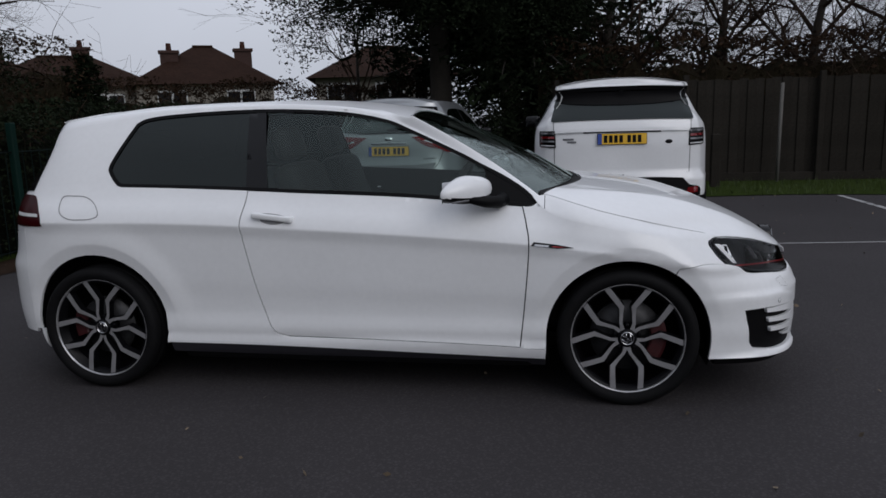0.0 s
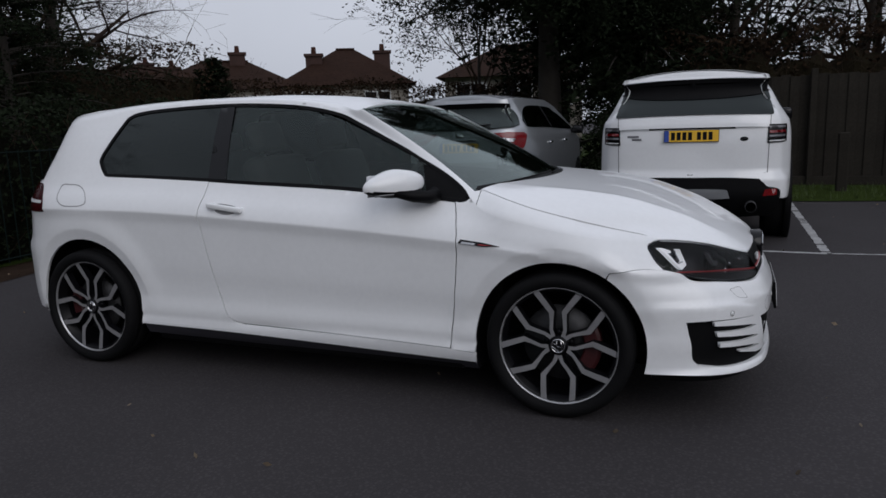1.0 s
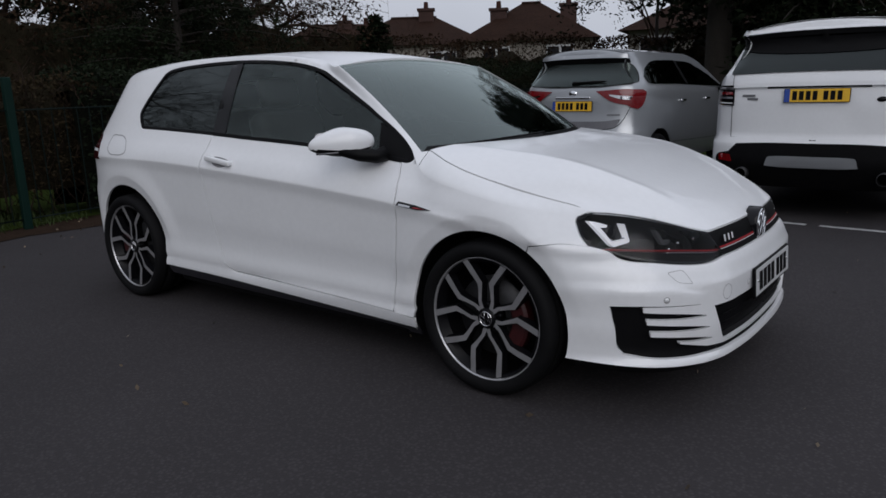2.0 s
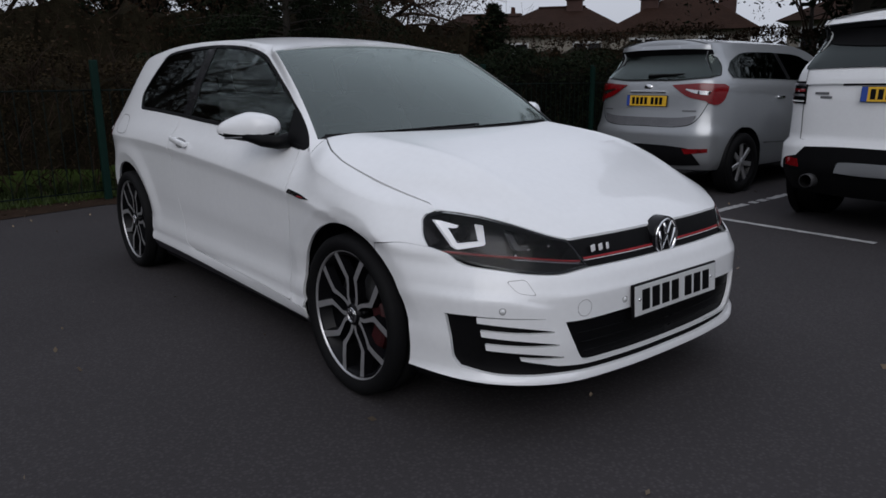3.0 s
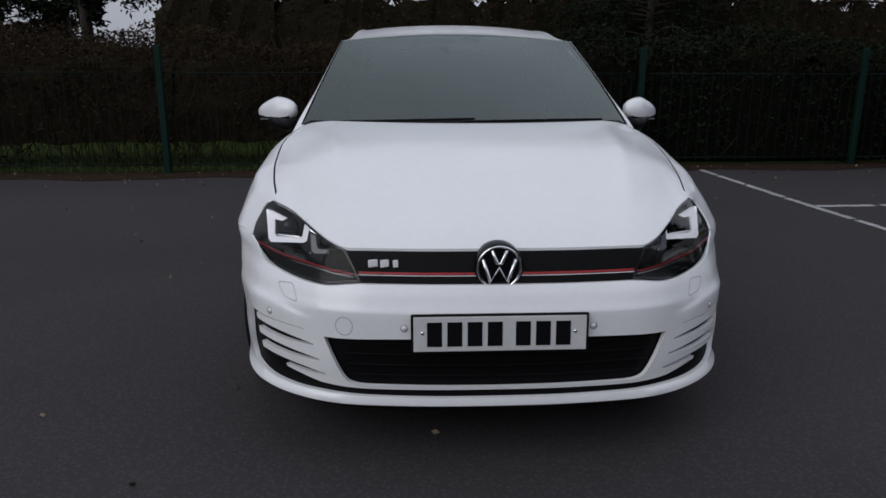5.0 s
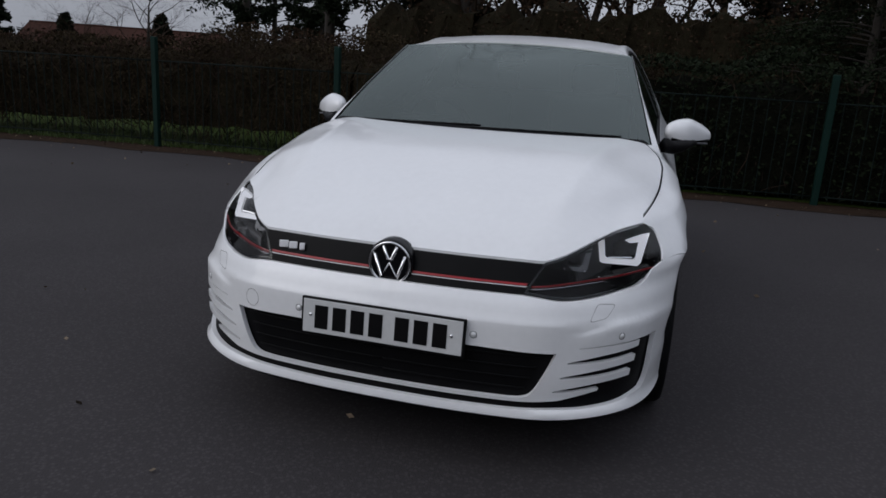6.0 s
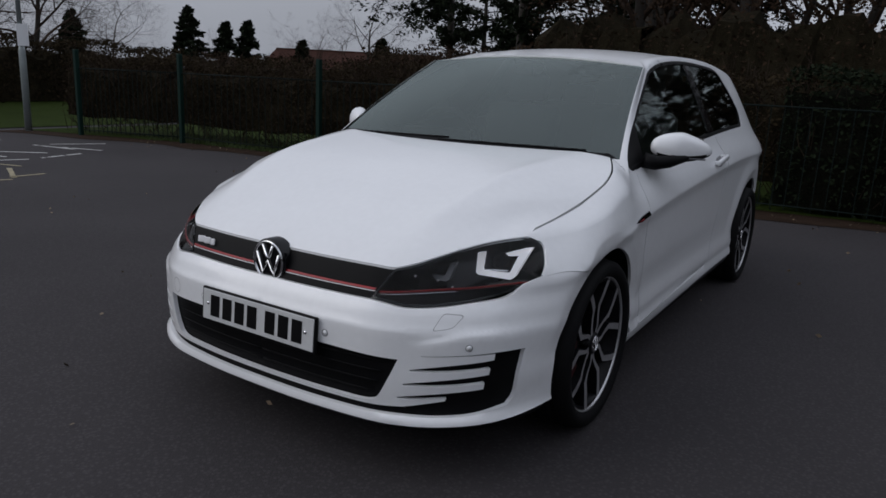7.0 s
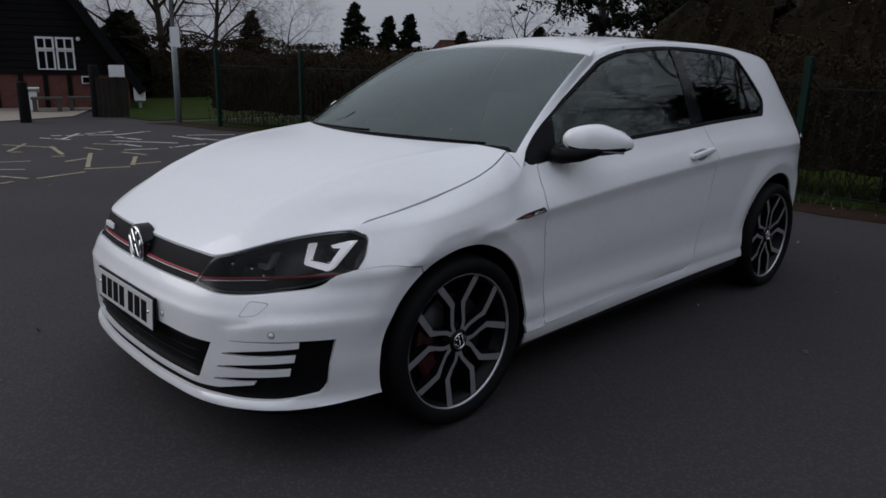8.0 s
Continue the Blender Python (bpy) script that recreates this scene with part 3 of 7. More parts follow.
def build_flank(sg, side):
    place = sided(girth, sg)
    flip = sg < 0
    win_top, win_rear, belt = spline(WINDOW_TOP, 6), spline(WINDOW_REAR, 5), spline(BELT, 6)
    d_rear, d_low, d_front = spline(DOOR_REAR, 6), spline(DOOR_LOW, 6), spline(DOOR_FRONT, 6)
    belt_door = [p for p in belt if -0.496 <= p[0] <= 0.846]
    # body side with the opening for door and windows
    top_z = float(SHOULDER(-1.66))
    top = [(x, float(SHOULDER(x))) for x in np.linspace(-1.66, 0.93, 74)]
    outline = chain(spline(SILL, 6)[::-1][0:1], spline(SILL, 6)[::-1], arch(-1.3155, 0.328, 0.374, -12, 205), [(-1.66, 0.30), (-1.66, 0.30)],
                    [(rear_end(z), z) for z in np.linspace(0.30, top_z - 0.01, 22)], top,
                    spline([(0.93, float(SHOULDER(0.93))), (0.905, 0.89), (0.895, 0.80), (0.892, 0.745), (0.872, 0.50), (0.848, 0.262)], 6), [(0.95, 0.258), (0.944, 0.20)])
    union = chain(win_top, win_rear, [p for p in belt if p[0] < -0.496], d_rear, d_low, d_front, [p for p in belt if p[0] > 0.846])
    part("body_side", sheet("body_side", flank(outline), [flank(union)], place, 0.022, flip=flip, extra=CREASE), WHITE, golf)
    # door skin, a few millimetres inside the opening
    cx, cz = 0.18, 0.62
    shrunk = chain(belt_door, d_front[::-1], d_low[::-1], d_rear[::-1])
    shrunk = [(cx + (x - cx) * 0.9920, cz + (z - cz) * 0.9870 if z < 0.85 else z - 0.002) for x, z in shrunk]
    door = part("door", sheet("door", flank(shrunk), [], place, 0.022, flip=flip, extra=CREASE), WHITE, golf)
    # rubber behind the gap round the door
    wide = [(cx + (x - cx) * 1.02, cz + (z - cz) * 1.02) for x, z in shrunk]
    part("door_seal", sheet("door_seal", flank(wide), [], lambda u, v, i: place(u, v, i + 0.013), 0.08, rim=0, flip=flip), BLACK, golf)
    # window surround, glass and pillar
    ring = chain(win_top, win_rear, belt)

    def pull(points, d):
        q = np.array(points)
        t = np.roll(q, -1, 0) - np.roll(q, 1, 0)
        t /= np.maximum(np.linalg.norm(t, axis=1), 1e-9)[:, None]
        return [tuple(v) for v in q + d * np.stack([-t[:, 1], t[:, 0]], -1)]

    inner = pull(ring, 0.016)
    part("window_trim", sheet("window_trim", flank(ring), [flank(inner)], lambda u, v, i: place(u, v, i + 0.002), 0.03, rim=0.014, flip=flip), BLACK, golf)
    z_at = lambda x, upper: float(np.interp(x, *zip(*sorted([p for p in inner if (p[1] > 1.17 - (x + 0.22) * 0.19) == upper and p[0] > -1.13]))))

    def bay(x0, x1, lean=0.0):
        lower = [(x, z_at(x, False)) for x in np.linspace(x0, x1, 16)]
        upper = [(x + lean * (z_at(x, True) - 1.0), z_at(x, True)) for x in np.linspace(x1, x0, 24)]
        return chain(lower, upper)

    glass_front = bay(-0.41, 0.72, -0.1)
    part("door_glass", sheet("door_glass", flank(glass_front), [], lambda u, v, i: place(u, v, i + 0.008), 0.05, rim=0, flip=flip), GLASS, golf).visible_shadow = False
    rear_part = [p for p in inner if p[0] < -0.50]
    rear_q = chain(sorted([p for p in rear_part if p[1] < 1.09 and p[0] > -1.2]), [(-0.50, 1.02), (-0.545, 1.385)], [p for p in rear_part if not (p[1] < 1.09 and p[0] > -1.2)])
    part("quarter_glass", sheet("quarter_glass", flank(rear_q), [], lambda u, v, i: place(u, v, i + 0.008), 0.05, rim=0, flip=flip), GLASS_DARK, golf)
    post = [(-0.505, 1.012), (-0.395, 1.006), (-0.462, 1.388), (-0.55, 1.389)]
    part("centre_pillar", sheet("centre_pillar", flank(chain(*[spline([post[i], post[(i + 1) % 4]], 6) for i in range(4)])), [],
                                lambda u, v, i: place(u, v, i + 0.004), 0.04, rim=0.01, flip=flip), GLOSS, golf)
    sail = chain(spline([(0.70, 0.950), (0.80, 0.934), (0.885, 0.932)], 5), spline([(0.885, 0.945), (0.79, 1.022), (0.66, 1.085)], 5), spline([(0.66, 1.085), (0.70, 0.95)], 4))
    part("mirror_sail", sheet("mirror_sail", flank(sail), [], lambda u, v, i: place(u, v, i + 0.005), 0.03, rim=0.01, flip=flip), BLACK, golf)
    # front wing
    fr = chain(spline([(0.900, 0.905), (0.891, 0.80), (0.886, 0.745), (0.865, 0.50), (0.842, 0.265)], 6)[::-1], [(0.905, 0.918)],
               [(x, float(SHOULDER(x))) for x in np.linspace(0.93, 1.672, 40)],
               spline([(1.672, float(SHOULDER(1.672))), (1.667, 0.748), (1.668, 0.735)], 4), spline([(1.668, 0.735), (1.700, 0.69), (1.735, 0.657)], 5), spline([(1.735, 0.657), (1.64, 0.665), (1.53, 0.650)], 5),
               [p for p in arch(1.3155, 0.318, 0.366, 57, 178)], [(0.948, 0.262)])
    part("front_wing", sheet("front_wing", flank(fr), [], place, 0.02, flip=flip, extra=CREASE), WHITE, golf)
    part("wing_shoulder", shoulder_mesh("wing_shoulder", 0.945, 1.676, sg, 50, 10, 0.032), WHITE, golf)
    part("roof_rail", shoulder_mesh("roof_rail", 0.942, -1.66, sg, 134, 10), WHITE, golf)
    # liners behind the arches
    for ax, az, r in ((1.3155, 0.318, 0.375), (-1.3155, 0.328, 0.382)):
        vv, ff = [], []
        for i in range(31):
            a = radians(-20 + 220 * i / 30)
            lx, lz = ax + r * math.cos(a), az + r * math.sin(a)
            for yy in (float(girth(s_by_x(lx, max(lz, 0.2)), max(lz, 0.2))[1]) - 0.015, 0.55):
                vv.append((lx, sg * yy, lz))
        ff = [(2 * i, 2 * i + 1, 2 * i + 3, 2 * i + 2) for i in range(30)]
        n0 = len(vv)
        vv.append((ax, sg * 0.55, az))
        ff += [(2 * i + 1, n0, 2 * i + 3) for i in range(30)]
        part("arch_liner", mesh_of("arch_liner", vv, ff), BLACK, golf)
    # dark skirt along the sill
    skirt = chain(spline([(-0.93, 0.258), (0.0, 0.242), (0.945, 0.214)], 8), spline([(0.945, 0.165), (0.0, 0.185), (-0.93, 0.20)], 8))
    part("side_skirt", sheet("side_skirt", flank(skirt), [], lambda u, v, i: place(u, v, i + 0.004), 0.03, rim=0.05, flip=flip), SKIRT, golf, "dark satin side skirt")
    # tail quarter, lamp and seam
    tail = chain([(s_by_x(rear_end(z) - 0.001, z), z) for z in np.linspace(0.30, top_z, 16)], [(s, top_z + 0.055 * step01(s, GS[-1] - 0.7, GS[-1])) for s in np.linspace(s_by_x(-1.661, top_z), GS[-1], 10)],
                 [(GS[-1], z) for z in np.linspace(top_z + 0.05, 0.28, 14)], [(s, 0.28) for s in np.linspace(GS[-1], s_by_x(-1.72, 0.30), 14)])
    part("tail", sheet("tail", tail, [], place, 0.03, flip=flip), WHITE, golf)
    glass = chain([(s_by_x(rear_end(z) + 0.034 - 0.03 * (1.26 - z), z), z) for z in np.linspace(1.02, 1.262, 8)], [(s, 1.262 + 0.05 * step01(s, GS[-1] - 0.7, GS[-1])) for s in np.linspace(s_by_x(-1.635, 1.262), GS[-1], 8)],
                  [(GS[-1], z) for z in np.linspace(1.30, 1.0, 6)], [(s, 1.0 + 0.02 * (GS[-1] - s)) for s in np.linspace(GS[-1], s_by_x(-1.76, 1.02), 8)])
    part("rear_screen", sheet("rear_screen", glass, [], lambda u, v, i: place(u, v, i - 0.005), 0.04, rim=0.01, flip=flip), GLOSS, golf)
    lamp = chain(spline([(-1.585, 0.848), (-1.60, 0.90), (-1.655, 0.985), (-1.69, 1.0)], 4), [(-1.80, 1.0)], [(-1.84, 0.85)], [(-1.70, 0.846)])
    tl = part("tail_lamp", sheet("tail_lamp", flank(lamp), [], lambda u, v, i: place(u, v, i - 0.004), 0.02, rim=0.01, flip=flip), TAIL_RED, golf, "smoked red tail lamp with a pale strip")
    bar = chain([(-1.61, 0.895), (-1.78, 0.90), (-1.78, 0.915), (-1.615, 0.91)])
    part("lamp_strip", sheet("lamp_strip", flank(bar), [], lambda u, v, i: place(u, v, i - 0.006), 0.02, rim=0.004, flip=flip), PLATE_WHITE, tl)
    # fuel flap on the right
    if sg < 0:
        flap = spline([(-1.49, 0.99), (-1.42, 0.997), (-1.35, 0.99), (-1.29, 0.955), (-1.258, 0.905), (-1.29, 0.884), (-1.36, 0.88), (-1.43, 0.885), (-1.485, 0.92)], 6, True)
        ring_in = [(-1.376 + (x + 1.376) * 0.955, 0.938 + (z - 0.938) * 0.92) for x, z in flap]
        part("fuel_flap", sheet("fuel_flap", flank(flap), [flank(ring_in)], lambda u, v, i: place(u, v, i - 0.0012), 0.03, rim=0.0, flip=flip), JOINT, golf)
    # handle: a bar over a flat grey patch painted as the cup's shade
    hx, hz = -0.342, 0.884
    s = s_by_x(hx, hz)
    y = float(girth(s, hz)[1])
    bm = bmesh.new()
    bmesh.ops.create_cube(bm, size=1.0, matrix=pose(hx, sg * (y + 0.022), hz + 0.003, 0, 7, 0) @ Matrix.Diagonal((0.205, 0.022, 0.030, 1)))
    bmesh.ops.bevel(bm, geom=bm.edges[:], offset=0.010, segments=4, affect="EDGES", profile=0.5)
    part("door_handle", from_bm("door_handle", bm, True), WHITE, door)
    for dx in (-0.085, 0.085):
        part("handle_foot", box("handle_foot", (0.03, 0.03, 0.022), pose(hx + dx, sg * (y + 0.004), hz + 0.003 - dx * 0.12), 0.005), WHITE, door)
    cup = spline([(hx - 0.06, hz + 0.02), (hx + 0.05, hz + 0.008), (hx + 0.06, hz - 0.02), (hx, hz - 0.032), (hx - 0.06, hz - 0.015)], 5, True)
    part("handle_cup", sheet("handle_cup", flank(cup), [], lambda u, v, i: place(u, v, i - 0.0006), 0.02, rim=0, flip=flip), JOINT, door)
    # wing badge: a dark blade with a red edge
    blade = [(0.885, 0.752), (0.897, 0.768), (0.995, 0.757), (1.075, 0.744), (1.0, 0.740)]
    bd = part("wing_badge", sheet("wing_badge", flank(blade), [], lambda u, v, i: place(u, v, i - 0.004), 0.03, rim=0.004, flip=flip), GLOSS, golf, "black blade badge with a red and chrome edge")
    part("badge_edge", sheet("badge_edge", flank([(0.975, 0.7475), (0.985, 0.7505), (1.045, 0.7465), (1.0, 0.745)]), [], lambda u, v, i: place(u, v, i - 0.0055), 0.03, rim=0, flip=flip), RED, bd)
    part("badge_bars", sheet("badge_bars", flank([(0.90, 0.751), (0.902, 0.760), (0.965, 0.754), (0.963, 0.746)]), [], lambda u, v, i: place(u, v, i - 0.0058), 0.03, rim=0, flip=flip), CHROME, bd)


def build_mirror(sg):
    """Door mirror: painted cap over a black base, on a stalk."""
    cx, cy, cz = 0.590, 0.893, 1.000
    verts, faces = [], []
    n, k = 28, 16
    for i in range(n):
        th = math.pi * i / (n - 1)
        for j in range(k):
            ph = 2 * math.pi * j / k
            a, b = math.sin(th) ** 0.75, math.cos(th)
            c, s = math.cos(ph), math.sin(ph)
            px = math.copysign(abs(c) ** 0.8, c) * a * (0.083 if c > 0 else 0.060)
            pz = math.copysign(abs(s) ** 0.85, s) * a * (0.072 if s > 0 else 0.056)
            py = -b * 0.107
            shrink = 1 - 0.34 * max(0, py / 0.104) - 0.10 * max(0, -py / 0.104)
            verts.append((cx + px * shrink - 0.078 * py / 0.104, sg * (cy + py), cz + pz * shrink - 0.008 * py / 0.104))
    for i in range(n - 1):
        for j in range(k):
            f = (i * k + j, (i + 1) * k + j, (i + 1) * k + (j + 1) % k, i * k + (j + 1) % k)
            faces.append(f if sg < 0 else f[::-1])
    upper = [f for f in faces if sum(verts[i][2] for i in f) / 4 > cz - 0.019]
    lower = [f for f in faces if f not in upper]
    mirror = part("door_mirror", mesh_of("door_mirror", verts, upper), WHITE, golf)
    part("mirror_base", mesh_of("mirror_base", verts, lower), BLACK, mirror)
    part("indicator", tube("indicator", [(cx + 0.072 - 0.05 * abs(t) - 0.076 * t, sg * (cy + 0.102 * t), cz - 0.030 - 0.01 * t) for t in np.linspace(-0.9, 0.9, 9)], 0.0045, 6), GREY, mirror)
    part("stalk", tube("stalk", [(cx + 0.165, sg * 0.785, 0.955), (cx + 0.145, sg * 0.825, 0.945), (cx + 0.09, sg * 0.870, 0.952), (cx + 0.02, sg * 0.92, 0.972)], [0.034, 0.030, 0.027, 0.02], 10), BLACK, mirror)
    part("mirror_glass", box("mirror_glass", (0.004, 0.15, 0.095), pose(cx - 0.050, sg * cy, cz, 0, 0, 34 * sg), 0.0), CHROME, mirror)


def round_line(corners, r):
    """A closed outline with rounded corners."""
    out = []
    for i, (x, y) in enumerate(corners):
        a, b = Vector(corners[i - 1]) - Vector((x, y)), Vector(corners[(i + 1) % len(corners)]) - Vector((x, y))
        p, q = Vector((x, y)) + a.normalized() * r, Vector((x, y)) + b.normalized() * r
        out += [tuple(p * (1 - t) ** 2 + Vector((x, y)) * 2 * t * (1 - t) + q * t * t) for t in (0, 0.25, 0.5, 0.75, 1)]
    return out


def build_nose(sg):
    place = sided(girth, sg)
    flip = sg < 0
    lamp_top = [(0.730, 0.7685), (0.713, 0.7675), (0.66, 0.754), (0.615, 0.737), (0.521, 0.697), (0.465, 0.681)]
    lamp_low = [(0.414, 0.592), (0.46, 0.588), (0.535, 0.580), (0.623, 0.585), (0.705, 0.598), (0.760, 0.612)]
    lamp = chain(nose(spline(lamp_top, 5)), nose(spline([(0.465, 0.681), (0.440, 0.640), (0.414, 0.592)], 3)), nose(spline(lamp_low, 5)), flank(spline([(1.737, 0.655), (1.703, 0.69), (1.672, 0.732)], 5)), flank(spline([(1.670, 0.738), (1.672, 0.748), (1.686, 0.757)], 4)))
    # bumper skin
    low_lamp = spline([(0.0, 0.588), (0.20, 0.588), (0.40, 0.588)], 5) + spline([(0.414, 0.588), (0.46, 0.584), (0.535, 0.576), (0.623, 0.581), (0.705, 0.594), (0.772, 0.605), (0.795, 0.640)], 5)
    seam = flank(spline([(1.745, 0.655), (1.64, 0.663), (1.53, 0.645)], 5))
    round_arch = flank(arch(1.3155, 0.318, 0.366, 56, -14))
    bottom = [(s, 0.212 + 0.018 * step01(s, 0.5, 1.05)) for s in np.linspace(s_by_x(1.675, 0.2), 0, 20)]
    outline = chain(nose(low_lamp), seam, round_arch, bottom)
    grille = chain(nose(spline([(0.0, 0.432), (0.26, 0.431), (0.533, 0.424)], 6)), nose(spline([(0.533, 0.424), (0.505, 0.36), (0.47, 0.295), (0.44, 0.277), (0.40, 0.273)], 5)),
                   nose(spline([(0.40, 0.273), (0.2, 0.272), (0.0, 0.271)], 5)))
    scoop = chain(nose(spline([(0.832, 0.4475), (0.81, 0.450), (0.785, 0.4515)], 4)), nose(spline([(0.785, 0.4515), (0.69, 0.4465), (0.600, 0.4405)], 5)), nose(spline([(0.600, 0.4385), (0.69, 0.4425), (0.784, 0.4460)], 5)),
                  nose(spline([(0.782, 0.427), (0.67, 0.4125), (0.578, 0.3965), (0.570, 0.3930), (0.578, 0.3895), (0.67, 0.3920), (0.774, 0.401)], 4)),
                  nose(spline([(0.770, 0.381), (0.65, 0.3645), (0.559, 0.3495), (0.551, 0.3460), (0.559, 0.3425), (0.65, 0.3450), (0.760, 0.355)], 4)),
                  nose(spline([(0.756, 0.335), (0.63, 0.3185), (0.539, 0.3035), (0.531, 0.3000), (0.539, 0.2965), (0.60, 0.2985), (0.668, 0.306)], 4)),
                  nose(spline([(0.664, 0.297), (0.60, 0.282), (0.547, 0.2700)], 4)), nose(spline([(0.547, 0.2700), (0.423, 0.2620), (0.2, 0.2615), (0.0, 0.2615)], 5)),
                  nose(spline([(0.0, 0.237), (0.2, 0.237), (0.40, 0.2380), (0.533, 0.2405), (0.642, 0.2415), (0.730, 0.248), (0.798, 0.266)], 5)),
                  nose(spline([(0.798, 0.266), (0.811, 0.296), (0.822, 0.37), (0.832, 0.4475)], 5)))
    # the two openings reach the middle, so they are notches in the half outline
    start = min(range(len(scoop)), key=lambda i: abs(scoop[i][0]) + abs(scoop[i][1] - 0.237))
    half = chain([(0.0, 0.588)], outline, [(0.0, 0.212), (0.0, 0.237)], scoop[start:], scoop[:start], [(0.0, 0.2615), (0.0, 0.271)],
                 sorted([p for p in grille if p[1] < 0.2735], key=lambda p: p[0]), [p for p in grille[::-1] if p[1] >= 0.2735], [(0.0, 0.432)])
    part("front_bumper", sheet("front_bumper", half, [], place, 0.014, rim=0.016, flip=flip, open_middle=True, extra=FOLD), WHITE, golf)
    # black lip under the bumper
    lip = chain([(s, 0.215 + 0.018 * step01(s, 0.5, 1.05)) for s in np.linspace(0, s_by_x(1.70, 0.22), 24)], [(s, 0.180 + 0.018 * step01(s, 0.5, 1.05)) for s in np.linspace(s_by_x(1.70, 0.2), 0, 24)])
    part("under_lip", sheet("under_lip", lip, [], lambda u, v, i: place(u, v, i + 0.008), 0.03, rim=0.08, flip=flip, open_middle=True), BLACK, golf)
    # black behind the openings, with cross slats in the lower grille
    back = chain([(s, 0.445) for s in np.linspace(0, 0.64, 14)], [(s, 0.455) for s in np.linspace(0.66, s_by_y(0.842, 0.45), 8)], [(s_by_y(0.842, 0.45), 0.25)], [(s, 0.225) for s in np.linspace(s_by_y(0.81, 0.26), 0, 16)])
    part("grille_back", sheet("grille_back", back, [], lambda u, v, i: place(u, v, i + 0.020), 0.05, rim=0, flip=flip), BLACK, golf)
    for z in (0.305, 0.34, 0.375, 0.41):
        line = [tuple(place(s, z, 0.014)) for s in np.linspace(0, 0.45 + (z - 0.30) * 0.4, 16)]
        part("grille_slat", tube("grille_slat", line, 0.0025, 5), BLACK, golf)
    # upper grille: gloss black with the red line and a bright line
    g_top = nose(spline([(0.0, 0.690), (0.2, 0.689), (0.465, 0.687)], 8))
    gr = chain([(0, 0.586)], nose(spline([(0.0, 0.591), (0.2, 0.591), (0.414, 0.591)], 8)), nose([(0.440, 0.64)]), g_top[::-1])
    part("upper_grille", sheet("upper_grille", gr, [], lambda u, v, i: place(u, v, i + 0.006), 0.03, rim=0.02, flip=flip, open_middle=True), BLACK, golf)
    for z, h, mat, nm, lift in ((0.6180, 0.0030, RED, "red_line", 0.003), (0.6120, 0.0009, LETTER, "bright_line", 0.003)):
        strip = chain([(s, z - h) for s in np.linspace(0.06, s_by_y(0.418, z), 16)], [(s, z + h) for s in np.linspace(s_by_y(0.424, z), 0.06, 16)])
        part(nm, sheet(nm, strip, [], lambda u, v, i: place(u, v, i + lift), 0.03, rim=0.004, flip=flip), mat, golf)
    # head lamp: housing, running light, projector, red line and lens
    head = part("headlight", sheet("headlight", lamp, [], lambda u, v, i: place(u, v, i + 0.13), 0.02, rim=0, flip=flip), LAMP_GREY, golf, "clear headlight with a lit white running light and red line")
    part("lens", sheet("lens", lamp, [], lambda u, v, i: place(u, v, i + 0.004), 0.014, rim=0.0, flip=flip), LENS, head)
    q = np.array(lamp)
    t = np.roll(q, -1, 0) - np.roll(q, 1, 0)
    t /= np.maximum(np.linalg.norm(t, axis=1), 1e-9)[:, None]
    nrm = np.stack([-t[:, 1], t[:, 0]], -1)
    if inside([(q + 0.004 * nrm)[20, 0]], [(q + 0.004 * nrm)[20, 1]], lamp)[0]:
        inn = q + 0.007 * nrm
    else:
        inn = q - 0.007 * nrm
    part("lamp_rim", sheet("lamp_rim", lamp, [[tuple(v) for v in inn]], lambda u, v, i: place(u, v, i + 0.005), 0.02, rim=0.125, flip=flip), GLOSS, head)

    def on(y, z, depth):
        return tuple(place(s_by_y(y, z), z, depth))
    # lower dark mask and the red line over it
    mask = chain(nose(spline([(0.424, 0.604), (0.49, 0.611), (0.61, 0.624), (0.72, 0.632), (0.803, 0.639)], 5)), nose(spline([(0.786, 0.617), (0.705, 0.602), (0.623, 0.590), (0.535, 0.586), (0.43, 0.592)], 5)))
    part("lamp_mask", sheet("lamp_mask", mask, [], lambda u, v, i: place(u, v, i + 0.010), 0.02, rim=0.02, flip=flip), BLACK, head)
    part("red_line", tube("red_line", [on(*p, 0.008) for p in spline([(0.436, 0.6110), (0.49, 0.6160), (0.61, 0.6290), (0.72, 0.6370), (0.803, 0.6435)], 5)], 0.0032, 6), RED, head)
    part("bright_line", tube("bright_line", [on(*p, 0.007) for p in spline([(0.436, 0.6040), (0.49, 0.6090), (0.60, 0.6205), (0.66, 0.6255)], 5)], 0.0017, 6), CHROME, head)
    # running light: a square bracket facing ahead, with a tick along its top; a grey one of the same kind beside it
    def quad(corners):
        (a, b), (c, d) = [[Vector((x, sg * y, z)) for x, y, z in row] for row in corners]
        return lambda u, v, back=0.0: (a * (1 - u) + b * u) * (1 - v) + (c * (1 - u) + d * u) * v - Vector((back, 0, 0))

    def bracket(name, at, edge, inside_edge, depth, material, label=""):
        """A band between two edges of one surface, with depth behind it."""
        n = len(edge)
        verts = [tuple(at(u, v, d)) for d in (0.0, depth) for row in (edge, inside_edge) for u, v in row]
        faces = []
        for i in range(n - 1):
            for k in (0, 2 * n):
                faces.append((k + i, k + i + 1, k + n + i + 1, k + n + i))
            for k in (0, n):
                faces.append((k + i, k + i + 1, 2 * n + k + i + 1, 2 * n + k + i))
        faces += [(i, n + i, 3 * n + i, 2 * n + i) for i in (0, n - 1)]
        bm = bmesh.new()
        vs = [bm.verts.new(v) for v in verts]
